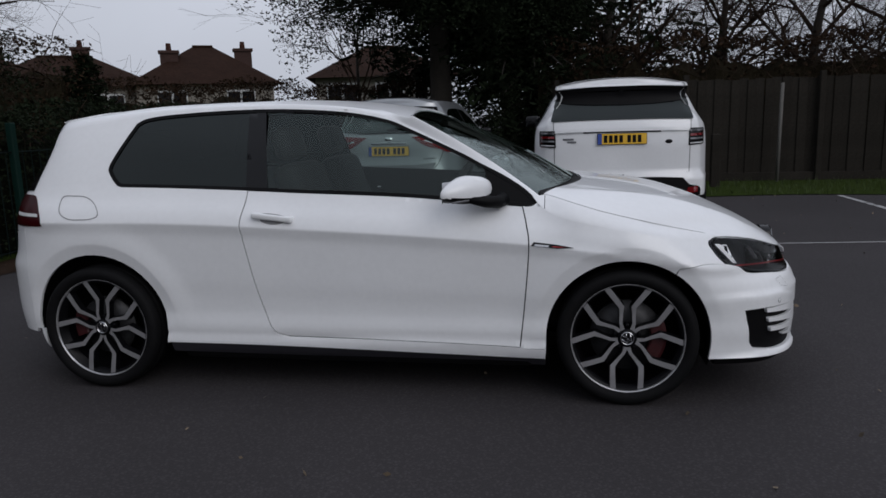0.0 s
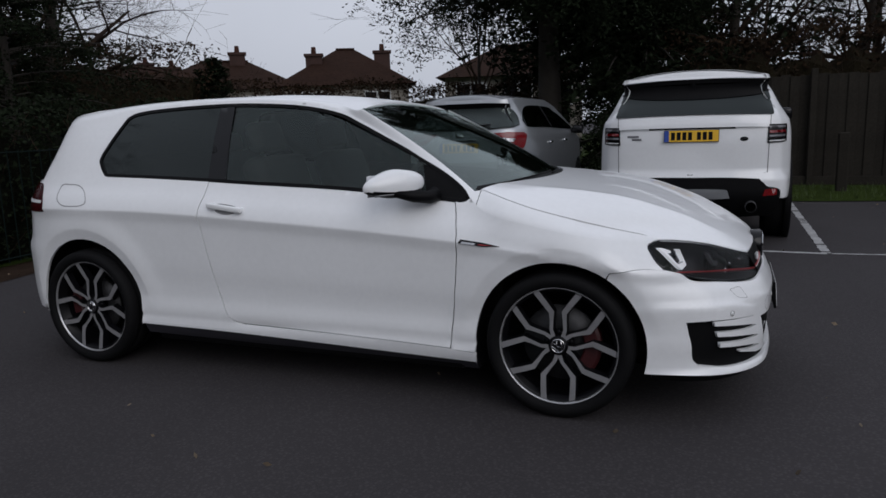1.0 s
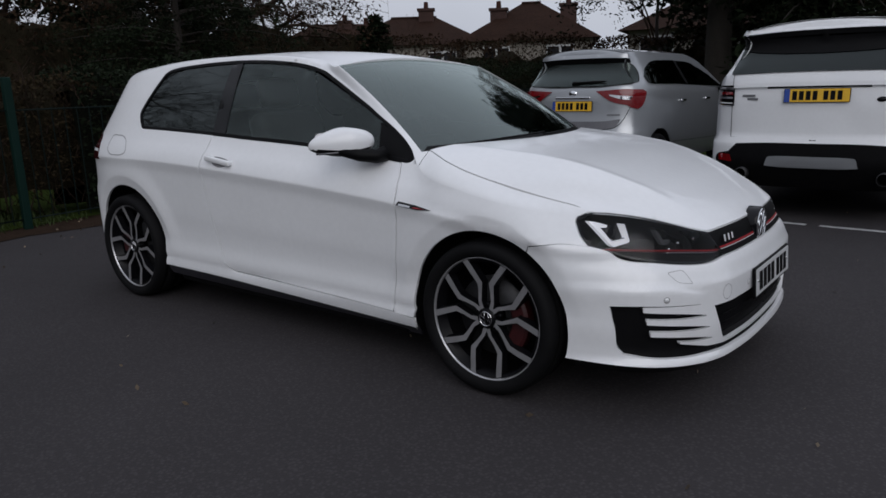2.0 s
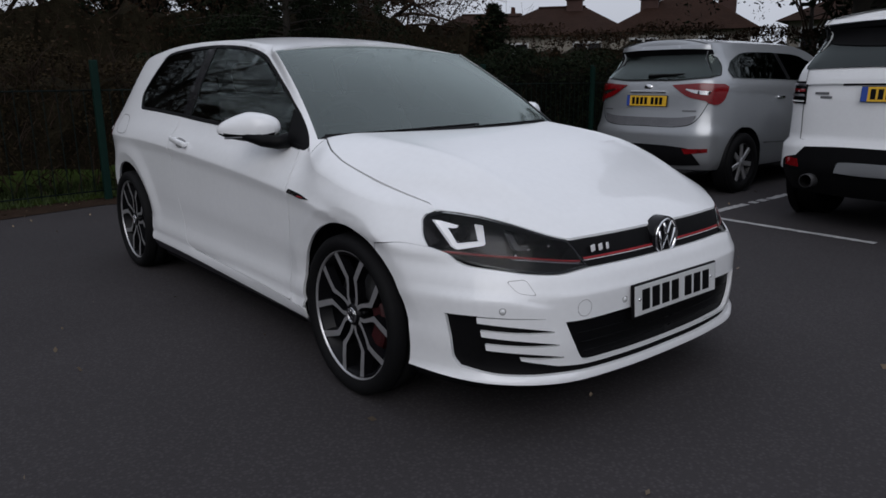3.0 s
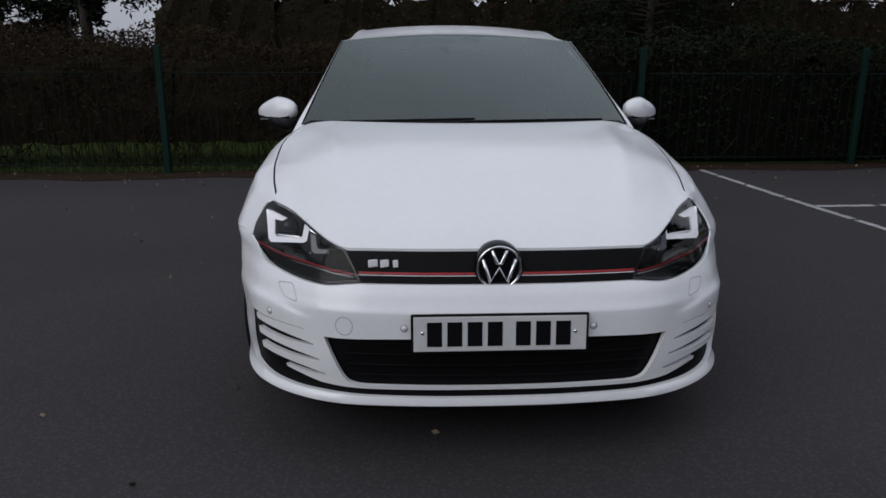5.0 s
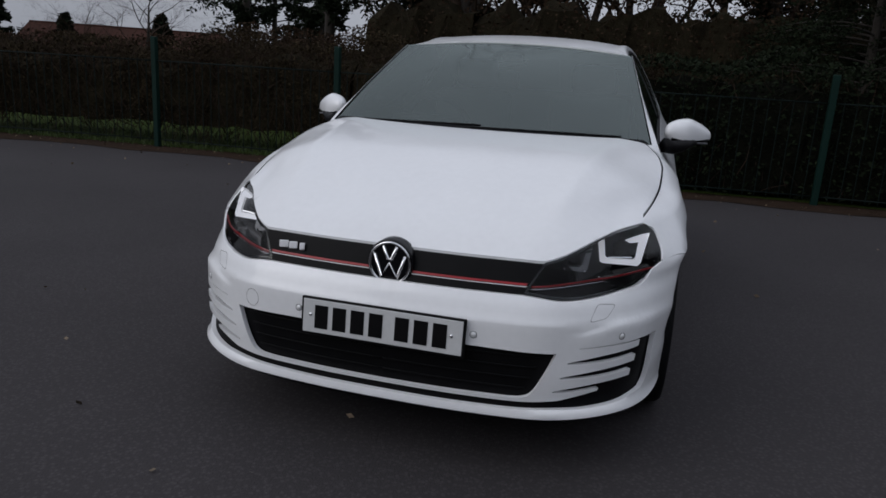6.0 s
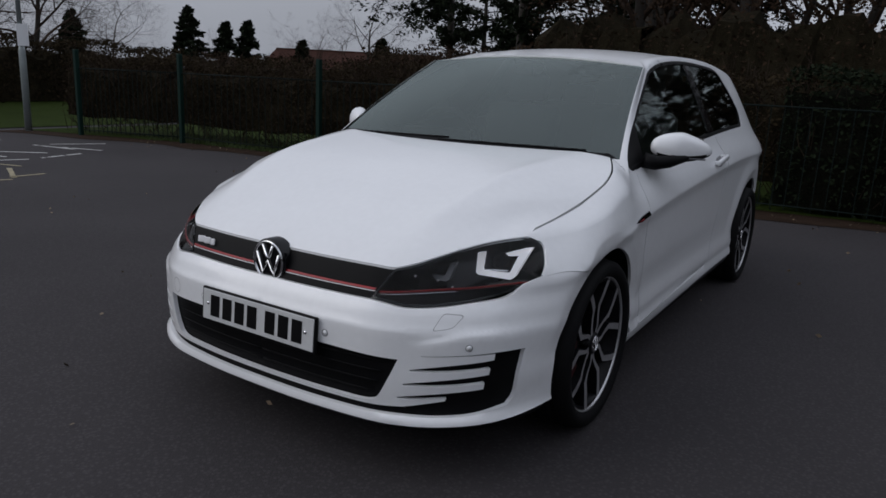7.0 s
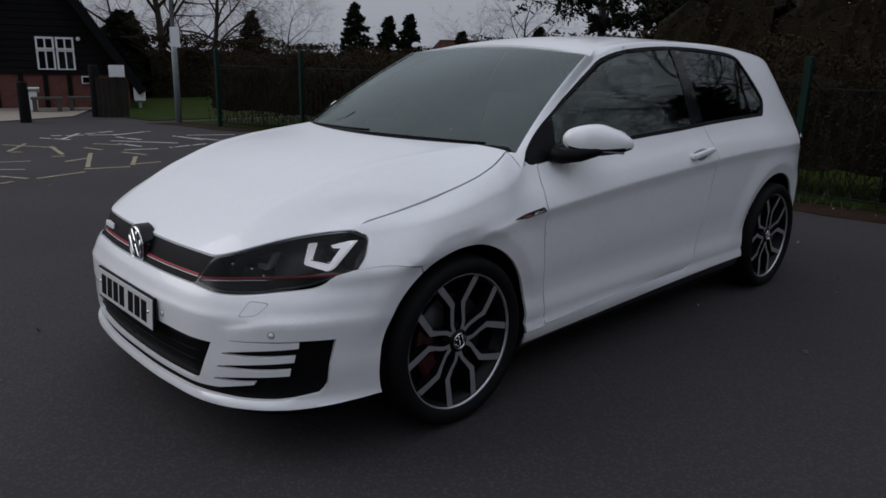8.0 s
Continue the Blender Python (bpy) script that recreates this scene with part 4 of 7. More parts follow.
        for f in faces:
            bm.faces.new([vs[i] for i in f])
        return part(name, from_bm(name, bm), material, head, label)

    outer = quad((((1.800, 0.738, 0.646), (1.812, 0.612, 0.644)), ((1.712, 0.757, 0.738), (1.782, 0.598, 0.708))))
    bracket("running_light", outer, [(0, 1), (0, 0.5), (0, 0.10), (0.06, 0), (0.5, 0), (0.93, 0), (1, 0.08), (1, 0.5), (1, 1)],
            [(0.17, 1.0), (0.18, 0.6), (0.165, 0.25), (0.21, 0.17), (0.5, 0.18), (0.81, 0.19), (0.87, 0.27), (0.875, 0.6), (0.88, 1)], 0.016, DRL, "lit white running light")
    bracket("running_light", outer, [(0.14, 1.0), (0.30, 0.95), (0.48, 0.87), (0.56, 0.80)], [(0.15, 0.76), (0.30, 0.76), (0.48, 0.785), (0.56, 0.795)], 0.014, DRL)
    bracket("reflector", outer, [(0.24, 0.24), (0.80, 0.24)], [(0.24, 0.28), (0.80, 0.28)], 0.010, CHROME)
    inner = quad((((1.925, 0.580, 0.636), (1.945, 0.492, 0.640)), ((1.890, 0.586, 0.694), (1.925, 0.500, 0.668))))
    bracket("reflector", inner, [(0.0, 1.0), (0.0, 0.15), (0.12, 0.0), (0.55, 0.02), (0.95, 0.05)], [(0.20, 1.0), (0.22, 0.36), (0.28, 0.26), (0.55, 0.27), (0.95, 0.28)], 0.014, LAMP_TRIM)
    bracket("reflector", inner, [(-0.02, 1.22), (0.36, 1.20), (0.86, 1.02)], [(0.0, 1.14), (0.30, 1.08), (0.80, 1.00)], 0.006, CHROME)
    for at, u, v, pr in ((outer, 0.50, 0.50, 0.027), (inner, 0.58, 0.62, 0.020)):
        c = at(u, v, 0.020)
        m = Matrix.Translation(c) @ Vector((1, 0.12 * sg, 0)).to_track_quat("Z", "Y").to_matrix().to_4x4()
        ring = lathe("projector", [(-0.02, pr * 1.15), (0.010, pr * 1.15), (0.010, pr), (0.004, pr * 0.95), (0.012, pr * 0.7), (0.016, pr * 0.3), (0.017, 0.0005)], 28, "z")
        ring.transform(m)
        part("projector", ring, GLOSS, head, "round projector lens")
    # tiny chrome studs added as bright glints in the lamp
    for y, z, d in ((0.596, 0.652, 0.018), (0.528, 0.662, 0.016), (0.640, 0.636, 0.012)):
        glint = lathe("reflector_stud", [(-0.004, 0.0045), (0.0, 0.0045), (0.003, 0.0004)], 10, "x")
        glint.transform(Matrix.Translation(on(y, z, d)))
        part("reflector_stud", glint, CHROME, head)
    # washer flap and parking sensors
    fl = round_line([(0.697, 0.564), (0.641, 0.569), (0.622, 0.517), (0.674, 0.526)], 0.012)
    fl_in = [(0.6585 + (y - 0.6585) * 0.95, 0.5440 + (z - 0.5440) * 0.935) for y, z in fl]
    part("washer_flap", sheet("washer_flap", nose(fl), [nose(fl_in)], lambda u, v, i: place(u, v, i - 0.0006), 0.02, rim=0, flip=flip), JOINT, golf)
    if sg < 0:
        eye = [(0.466 + 0.027 * math.cos(a), 0.466 + 0.029 * math.sin(a)) for a in np.linspace(0, 2 * math.pi, 28)[:-1]]
        eye_in = [(0.466 + (y - 0.466) * 0.95, 0.466 + (z - 0.466) * 0.95) for y, z in eye]
        part("towing_cover", sheet("towing_cover", nose(eye), [nose(eye_in)], lambda u, v, i: place(u, v, i - 0.0005), 0.02, rim=0, flip=flip), GREY, golf)
    for y, z in ((0.726, 0.471), (0.285, 0.465)):
        p, b = Vector(on(y, z, 0.0)), Vector(on(y, z, 0.01))
        m = Matrix.Translation(p) @ (p - b).to_track_quat("Z", "Y").to_matrix().to_4x4()
        rr = lathe("parking_sensor", [(-0.004, 0.0115), (0.001, 0.0115), (0.001, 0.0095), (-0.001, 0.009), (0.001, 0.008), (0.0015, 0.0003)], 20, "z")
        rr.transform(m)
        seat = part("parking_sensor", rr, JOINT, golf)
        cap = lathe("sensor_face", [(0.0, 0.0088), (0.002, 0.0082), (0.0028, 0.0003)], 20, "z")
        cap.transform(m)
        part("sensor_face", cap, WHITE, seat)


for side_sign, side_name in ((1, "left"), (-1, "right")):
    build_flank(side_sign, side_name)
    build_mirror(side_sign)
    build_nose(side_sign)

# bonnet
hood_half = chain([(float(np.interp(v, EDGE_Y, EDGE_X)) - 0.003, v) for v in np.linspace(0, 0.732, 42)],
                  [(x, float(SHUT(x)) - 0.007) for x in np.linspace(1.642, 0.945, 40)], [(1.125 - 0.381 * y * y + 0.002, y) for y in np.linspace(0.705, 0.0, 14)])
hood_all = chain(hood_half, [(x, -y) for x, y in hood_half[::-1]])


def hood_place(u, v, inset):
    p = hood(u, v, inset)
    p[:, 1] = np.asarray(v)
    return p


part("bonnet", sheet("bonnet", hood_all, [], hood_place, 0.02, rim=0.010), WHITE, golf)
# scuttle, windscreen with its black band, roof
scr = chain([(0.0, y) for y in np.linspace(-1, 1, 24)], [(a, 1.0) for a in np.linspace(0, 1, 20)], [(1.0, y) for y in np.linspace(1, -1, 24)], [(a, -1.0) for a in np.linspace(1, 0, 20)])
scr_in = chain([(0.055, y) for y in np.linspace(-0.93, 0.93, 24)], [(a, 0.93 + 0.02 * a) for a in np.linspace(0.055, 0.97, 20)], [(0.97, y) for y in np.linspace(0.95, -0.95, 24)], [(a, -0.93 - 0.02 * a) for a in np.linspace(0.97, 0.055, 20)])
screen = part("windscreen", sheet("windscreen", scr, [], lambda a, y, i: screen_at(a, y, i + 0.006), 0.05, rim=0.0, flip=True), GLASS_SCREEN, golf, "windscreen with a black edge band")
screen.visible_shadow = False
scuttle = chain([(0.0, y) for y in np.linspace(-0.99, 0.99, 30)], [(0.040, y) for y in np.linspace(0.95, -0.95, 30)])
part("scuttle", sheet("scuttle", scuttle, [], lambda a, y, i: screen_at(a, y, i - 0.002), 0.05, rim=0.012, flip=True), BLACK, golf)
part("screen_band", sheet("screen_band", scr, [scr_in], lambda a, y, i: screen_at(a, y, i + 0.010), 0.06, rim=0.0, flip=True), BLACK, screen)
roof_half = chain(spline([(0.262, 0.0), (0.266, 0.2), (0.295, 0.592)], 6), [(x, 0.485 + 0.107 * float(step01(x, 0.06, 0.300))) for x in np.linspace(0.295, -1.60, 60)], [(-1.64, 0.50), (-1.66, 0.3), (-1.67, 0.0)])
roof_all = chain(roof_half, [(x, -y) for x, y in roof_half[::-1]])
part("roof", sheet("roof", roof_all, [], roof_at, 0.04, rim=0.02, flip=False), WHITE, golf)
spoil = chain([(-1.50, y) for y in np.linspace(-0.50, 0.50, 12)], [(-1.60, 0.50), (-1.66, 0.47), (-1.695, 0.3), (-1.705, 0.0), (-1.695, -0.3), (-1.66, -0.47), (-1.60, -0.50)])
part("roof_spoiler", sheet("roof_spoiler", spoil, [], lambda u, v, i: roof_at(u, v, i) + np.array([0, 0, 0.004]), 0.04, rim=0.05, flip=True), WHITE, golf)

# badge roundel: bright ring, dark disc and bright chevrons
bx, bz = 2.113, 0.639
badge = part("nose_badge", lathe("nose_badge", [(bx - 0.04, 0.074), (bx + 0.004, 0.074), (bx + 0.012, 0.0700), (bx + 0.010, 0.066)], 48, "x", (0, 0, bz)), GLOSS, golf, "round chrome and black nose emblem")
part("badge_ring", lathe("badge_ring", [(bx + 0.006, 0.0695), (bx + 0.0150, 0.067), (bx + 0.0155, 0.0625), (bx + 0.008, 0.060)], 48, "x", (0, 0, bz)), CHROME, badge)
part("badge_disc", lathe("badge_disc", [(bx + 0.009, 0.061), (bx + 0.010, 0.03), (bx + 0.010, 0.0004)], 40, "x", (0, 0, bz)), GLOSS, badge)


def badge_strokes(cx, cz, r, x, parent, axis_y=1.0, mat=None):
    """Bright chevrons inside an emblem: one over a double one."""
    up = [[(-0.36, 0.86), (-0.10, 0.20), (0.10, 0.20), (0.36, 0.86)], [(-0.80, 0.42), (-0.42, -0.72), (0.0, 0.02), (0.42, -0.72), (0.80, 0.42)]]
    for line in up:
        pts = [(x, cx + axis_y * u * r, cz + w * r) for u, w in line]
        part("emblem_stroke", tube("emblem_stroke", pts, r * 0.10, 6), mat or CHROME, parent)


badge_strokes(0.0, bz, 0.062, bx + 0.011, badge)
# three bright bars where the model letters stand
for y0, wd in ((-0.377, 0.030), (-0.342, 0.027), (-0.309, 0.017)):
    p = girth(s_by_y(abs(y0), 0.647), 0.647)
    part("model_bar", box("model_bar", (0.006, wd, 0.023), pose(p[0] + 0.004, y0, 0.647, 0, -12, 17), 0.003), LETTER, golf)
# number plate with plain bars
plate = part("number_plate", box("number_plate", (0.012, 0.532, 0.122), pose(2.1770, 0, 0.452, 0, -4, 0), 0.004), BLACK, golf, "white number plate in a black surround")
part("plate_face", box("plate_face", (0.004, 0.516, 0.106), pose(2.1835, 0, 0.4535, 0, -4, 0), 0.0015), PLATE_WHITE, plate)
for k, y in enumerate((-0.196, -0.136, -0.076, -0.016, 0.068, 0.128, 0.188)):
    part("plate_bar", box("plate_bar", (0.002, 0.044, 0.074), pose(2.1862, y, 0.4535, 0, -4, 0)), BLACK, plate)
for y in (-0.232, 0.224):
    part("plate_screw", lathe("plate_screw", [(2.184, 0.006), (2.188, 0.005), (2.1885, 0.0004)], 12, "x", (0, y, 0.458)), CHROME, plate)


# wheels
def build_wheel(x, sg, z, spin):
    w = part("wheel", lathe("wheel", [(-0.10, 0.205), (-0.10, 0.236), (0.082, 0.236), (0.086, 0.246)], 48), ALLOY_DARK, golf, "black and machined twin-spoke alloy wheel")
    w.location, w.rotation_euler = (x, sg * 0.772, z), (0, spin, 0 if sg > 0 else math.pi)
    tyre = [(-0.105, 0.238), (-0.112, 0.262), (-0.108, 0.297), (-0.092, 0.313), (-0.060, 0.318), (-0.05, 0.3185), (-0.048, 0.313), (-0.040, 0.313), (-0.038, 0.319), (0.0, 0.320), (0.038, 0.319), (0.040, 0.313),
            (0.048, 0.313), (0.05, 0.3185), (0.060, 0.318), (0.092, 0.313), (0.106, 0.301), (0.1095, 0.284), (0.105, 0.266), (0.092, 0.255)]
    part("tyre", lathe("tyre", tyre, 72), RUBBER, w)
    part("rim_edge", lathe("rim_edge", [(0.080, 0.2575), (0.090, 0.2575), (0.0925, 0.2545), (0.0905, 0.2505), (0.078, 0.248)], 72), ALLOY, w)
    part("barrel", lathe("barrel", [(0.078, 0.2485), (0.03, 0.236), (-0.08, 0.225), (-0.09, 0.05)], 48), ALLOY_DARK, w)
    for k in range(5):
        for h in (-1, 1):
            a0 = radians(90 + 72 * k)
            line = [(0.034, 4.0), (0.075, 13.0), (0.115, 22.0), (0.148, 25.5), (0.190, 19.5), (0.250, 14.2)]
            wid = [0.0100, 0.0075, 0.0082, 0.0118, 0.0122, 0.0130]
            dep = [v + 0.0006 * h for v in (0.074, 0.076, 0.076, 0.079, 0.083, 0.086)]
            mid = [Vector((r * math.cos(a0 + h * radians(d)), 0, r * math.sin(a0 + h * radians(d)))) for r, d in line]
            vv, ff = [], []
            for i, c in enumerate(mid):
                t = (mid[min(i + 1, 5)] - mid[max(i - 1, 0)]).normalized()
                n = Vector((-t.z, 0, t.x))
                for o, y in ((-1, dep[i]), (1, dep[i]), (1.35, dep[i] - 0.035), (-1.35, dep[i] - 0.035)):
                    p = c + n * wid[i] * o
                    vv.append((p.x, y, p.z))
            for i in range(5):
                for j in range(4):
                    ff.append((4 * i + j, 4 * i + (j + 1) % 4, 4 * i + 4 + (j + 1) % 4, 4 * i + 4 + j))
            face = mesh_of("spoke", vv, ff, False)
            face.materials.append(ALLOY)
            face.materials.append(ALLOY_DARK)
            for i, pl in enumerate(face.polygons):
                pl.material_index = 0 if i % 4 == 0 else 1
            bm = bmesh.new()
            bm.from_mesh(face)
            bmesh.ops.recalc_face_normals(bm, faces=bm.faces)
            bm.to_mesh(face)
            bm.free()
            part("spoke", face, None, w)
    hub = part("hub_cap", lathe("hub_cap", [(0.05, 0.045), (0.076, 0.043), (0.082, 0.036), (0.083, 0.031), (0.080, 0.030), (0.081, 0.0004)], 36), ALLOY_DARK, w, "hub cap with a round chrome emblem")
    part("hub_ring", lathe("hub_ring", [(0.0815, 0.0315), (0.0850, 0.030), (0.0850, 0.027), (0.081, 0.026)], 36), CHROME, hub)
    for line in ([(-0.36, 0.86), (0.0, 0.10), (0.36, 0.86)], [(-0.85, 0.42), (-0.42, -0.80), (0.0, 0.05), (0.42, -0.80), (0.85, 0.42)]):
        part("emblem_stroke", tube("emblem_stroke", [(u * 0.026, 0.0835, v * 0.026) for u, v in line], 0.0026, 5), CHROME, hub)
    for k in range(5):
        a = radians(90 + 36 + 72 * k)
        part("wheel_bolt", lathe("wheel_bolt", [(0.045, 0.011), (0.066, 0.011), (0.068, 0.008), (0.068, 0.0004)], 10, "y", (0.056 * math.cos(a), 0, 0.056 * math.sin(a))), ALLOY_DARK, w)
    # brake behind the spokes
    disc_r = 0.165 if x > 0 else 0.150
    part("brake_disc", lathe("brake_disc", [(0.012, 0.06), (0.012, disc_r), (-0.010, disc_r), (-0.010, 0.06)], 48, "y", (x, 0, z)), DISC, golf).location = (0, sg * 0.785, 0)
    a0, a1 = ((-38, 32) if x > 0 else (150, 200))
    vv, ff = [], []
    for i in range(11):
        a = radians(a0 + (a1 - a0) * i / 10)
        for r, y in ((0.105, 0.775), (0.178, 0.775), (0.178, 0.818), (0.165, 0.826), (0.112, 0.826), (0.105, 0.82)):
            vv.append((x + r * math.cos(a), sg * y, z + r * math.sin(a)))
    for i in range(10):
        for j in range(6):
            ff.append((6 * i + j, 6 * i + (j + 1) % 6, 6 * i + 6 + (j + 1) % 6, 6 * i + 6 + j))
    ff += [tuple(range(6)), tuple(60 + j for j in range(6))]
    bm = bmesh.new()
    vs = [bm.verts.new(v) for v in vv]
    for f in ff:
        bm.faces.new([vs[i] for i in f])
    part("brake_caliper", from_bm("brake_caliper", bm), CALIPER, golf, "dark red brake caliper")


for wx, wz, spins in ((1.3155, 0.319, (0.628, 0.70)), (-1.3155, 0.319, (0.516, 0.60))):
    for sg, spin in zip((-1, 1), spins):
        build_wheel(wx, sg, wz, spin)

# floor pan and dark inner shell so that no daylight shows through the body
part("floor_pan", box("floor_pan", (1.78, 1.64, 0.12), pose(-0.0, 0, 0.215), 0.03), BLACK, golf)
part("front_tray", box("front_tray", (1.05, 1.20, 0.10), pose(1.40, 0, 0.225), 0.03), BLACK, golf)
part("rear_tray", box("rear_tray", (1.0, 1.20, 0.10), pose(-1.38, 0, 0.235), 0.03), BLACK, golf)
# unseen boxes added to block light and deepen the shadow beneath
part("front_undertray", box("front_undertray", (0.26, 1.34, 0.04), pose(1.79, 0, 0.232), 0.015), BLACK, golf)
part("rear_undertray", box("rear_undertray", (0.20, 1.20, 0.05), pose(-1.76, 0, 0.33), 0.015), BLACK, golf)
part("engine_bay", box("engine_bay", (0.95, 1.10, 0.42), pose(1.50, 0, 0.45), 0.05), BLACK, golf)
part("bulkhead", box("bulkhead", (0.10, 1.36, 0.62), pose(0.98, 0, 0.62), 0.02), BLACK, golf)
part("boot_floor", box("boot_floor", (0.6, 1.20, 0.5), pose(-1.55, 0, 0.55), 0.05), BLACK, golf)

# cabin
part("dashboard", box("dashboard", (0.42, 1.36, 0.30), pose(0.80, 0, 0.80, 0, -8, 0), 0.06, 3, True), CABIN, golf)
part("instrument_hood", box("instrument_hood", (0.16, 0.36, 0.07), pose(0.62, -0.36, 0.965), 0.03, 3, True), CABIN, golf)
wheel_m = Matrix.Translation((0.47, -0.36, 0.93)) @ Euler((0, radians(-64), 0)).to_matrix().to_4x4()
ring_line = [tuple(wheel_m @ Vector((0.185 * math.cos(2 * math.pi * i / 32), 0.185 * math.sin(2 * math.pi * i / 32), 0))) for i in range(32)]
sw = part("steering_wheel", tube("steering_wheel", ring_line, 0.016, 8, True), CABIN, golf)
hubm = box("wheel_boss", (0.14, 0.13, 0.05), wheel_m, 0.02)
part("wheel_boss", hubm, CABIN, sw)
for a in (0, 180, 90):
    part("wheel_spoke", tube("wheel_spoke", [tuple(wheel_m @ Vector((0.05 * math.cos(radians(a + 90)), 0.05 * math.sin(radians(a + 90)), 0))), tuple(wheel_m @ Vector((0.18 * math.cos(radians(a + 90)), 0.18 * math.sin(radians(a + 90)), 0)))], 0.014, 6), CABIN, sw)
for y in (-0.36, 0.36):
    seat = part("front_seat", box("front_seat", (0.52, 0.50, 0.16), pose(0.02, y, 0.52, 0, -6, 0), 0.06, 3, True), CABIN, golf)
    part("backrest", box("backrest", (0.15, 0.48, 0.62), pose(-0.30, y, 0.82, 0, -18, 0), 0.06, 3, True), CABIN, seat)
    part("headrest", box("headrest", (0.10, 0.26, 0.17), pose(-0.43, y, 1.22, 0, -14, 0), 0.04, 3, True), CABIN, seat)
rs = part("rear_bench", box("rear_bench", (0.5, 1.22, 0.16), pose(-0.85, 0, 0.55), 0.06, 3, True), CABIN, golf)
part("backrest", box("backrest", (0.14, 1.20, 0.55), pose(-1.12, 0, 0.86, 0, -20, 0), 0.05, 3, True), CABIN, rs)
for y in (-0.36, 0.36):
    part("headrest", box("headrest", (0.09, 0.24, 0.14), pose(-1.24, y, 1.18, 0, -14, 0), 0.04, 3, True), CABIN, rs)
part("interior_mirror", box("interior_mirror", (0.03, 0.11, 0.04), pose(0.36, 0, 1.30), 0.012, 2, True), CABIN, golf)
# wiper arms on the scuttle
for y0, y1 in ((-0.55, 0.02), (-0.02, 0.58)):
    wl = [tuple(screen_at(0.03 + 0.02 * t, (y0 + (y1 - y0) * t) / 0.7, -0.002)) for t in np.linspace(0, 1, 8)]
    part("wiper", tube("wiper", wl, 0.005, 6), BLACK, golf)


# ---- the neighbouring cars ----
class Shell:
    """A car's skin: a half plan outline, and how far flank, tail and nose stand in at each height; drawn heights are turned to true ones."""

    def __init__(self, drawn, true, wide, plan, flank_in, tail_in, nose_in, top, tail_at, nose_at):
        self.s, self.c, self.n = plan_line(plan)
        self.drawn, self.true, self.wide = drawn, true, wide
        self.flank_in, self.tail_in, self.nose_in, self.top = flank_in, tail_in, nose_in, top
        self.t0, self.t1 = (float(np.interp(-a, -self.c[:, 0], self.s)) for a in tail_at)
        self.n0, self.n1 = (float(np.interp(-a, -self.c[:, 0], self.s)) for a in nose_at)
        self.grid = np.linspace(0, self.s[-1], 600)

    def at(self, s, z, inset=0.0):
        s, z = np.asarray(s, float), np.asarray(z, float)
        x, y = np.interp(s, self.s, self.c[:, 0]), np.interp(s, self.s, self.c[:, 1])
        nx, ny = np.interp(s, self.s, self.n[:, 0]), np.interp(s, self.s, self.n[:, 1])
        rear, front = step01(s, self.t0, self.t1), step01(s, self.n0, self.n1)
        h = np.interp(z, self.true, self.drawn)
        d = self.flank_in(h) * (1 - rear - front) + self.tail_in(h) * rear + self.nose_in(h) * front - inset
        return np.stack([x + nx * d, np.maximum(y + ny * d, 0), z], -1)

    def by_x(self, points):
        points = [(x, float(np.interp(z, self.drawn, self.true))) for x, z in points]
        return [(float(np.interp(-x, -np.minimum.accumulate(self.at(self.grid, np.full(600, z))[:, 0]), self.grid)), z) for x, z in points]

    def by_y(self, points):
        """Points on the tail, given as (y, z)."""
        points = [(y * self.wide, float(np.interp(z, self.drawn, self.true))) for y, z in points]
        g = self.grid[self.grid > self.t0][::-1]
        return [(float(np.interp(y, np.maximum.accumulate(self.at(g, np.full(len(g), z))[:, 1]), g)), z) for y, z in points]

    def panel(self, name, outline, material, owner, out=0.0, step=0.05, rim=0.012, holes=(), both=True, label=""):
        made = []
        for sg in (1, -1) if both else (1,):
            place = sided(self.at, sg)
            me = sheet(name, outline, holes, lambda u, v, i: place(u, v, i - out), step, rim, sg < 0, (), True)
            made.append(part(name, me, material, owner, label))
        return made

    def skin(self, z0, material, owner, arches=()):
        top = lambda s: float(self.top(np.interp(s, self.s, self.c[:, 0])))
        ss = np.linspace(0, self.s[-1], 90)
        foot = []
        for s in np.linspace(0, self.s[-1], 420):
            x = float(self.at(s, 0.5)[0])
            foot.append((s, max([z0] + [az + math.sqrt(r * r - (x - ax) ** 2) for ax, az, r in arches if abs(x - ax) < r])))
        outline = chain(foot, [(s, top(s)) for s in ss[::-1]])
        self.panel("body", outline, material, owner, step=0.045, rim=0)
        verts, faces, k = [], [], 12
        for s in ss:
            p = self.at(s, top(s))
            for j in range(k + 1):
                t = -1 + 2 * j / k
                bulge = 0.055 * (1 - abs(t) ** 2.6) * min(1.0, float(p[1]) / 0.4)
                verts.append((p[0], p[1] * t, p[2] + bulge))
        for i in range(len(ss) - 1):
            for j in range(k):
                a = i * (k + 1) + j
                faces.append((a, a + k + 1, a + k + 2, a + 1))
        part("roof", mesh_of("roof", verts, [f[::-1] for f in faces]), material, owner)


def box_line(corners, n=6):
    return chain(*[spline([corners[i], corners[(i + 1) % len(corners)]], n) for i in range(len(corners))])


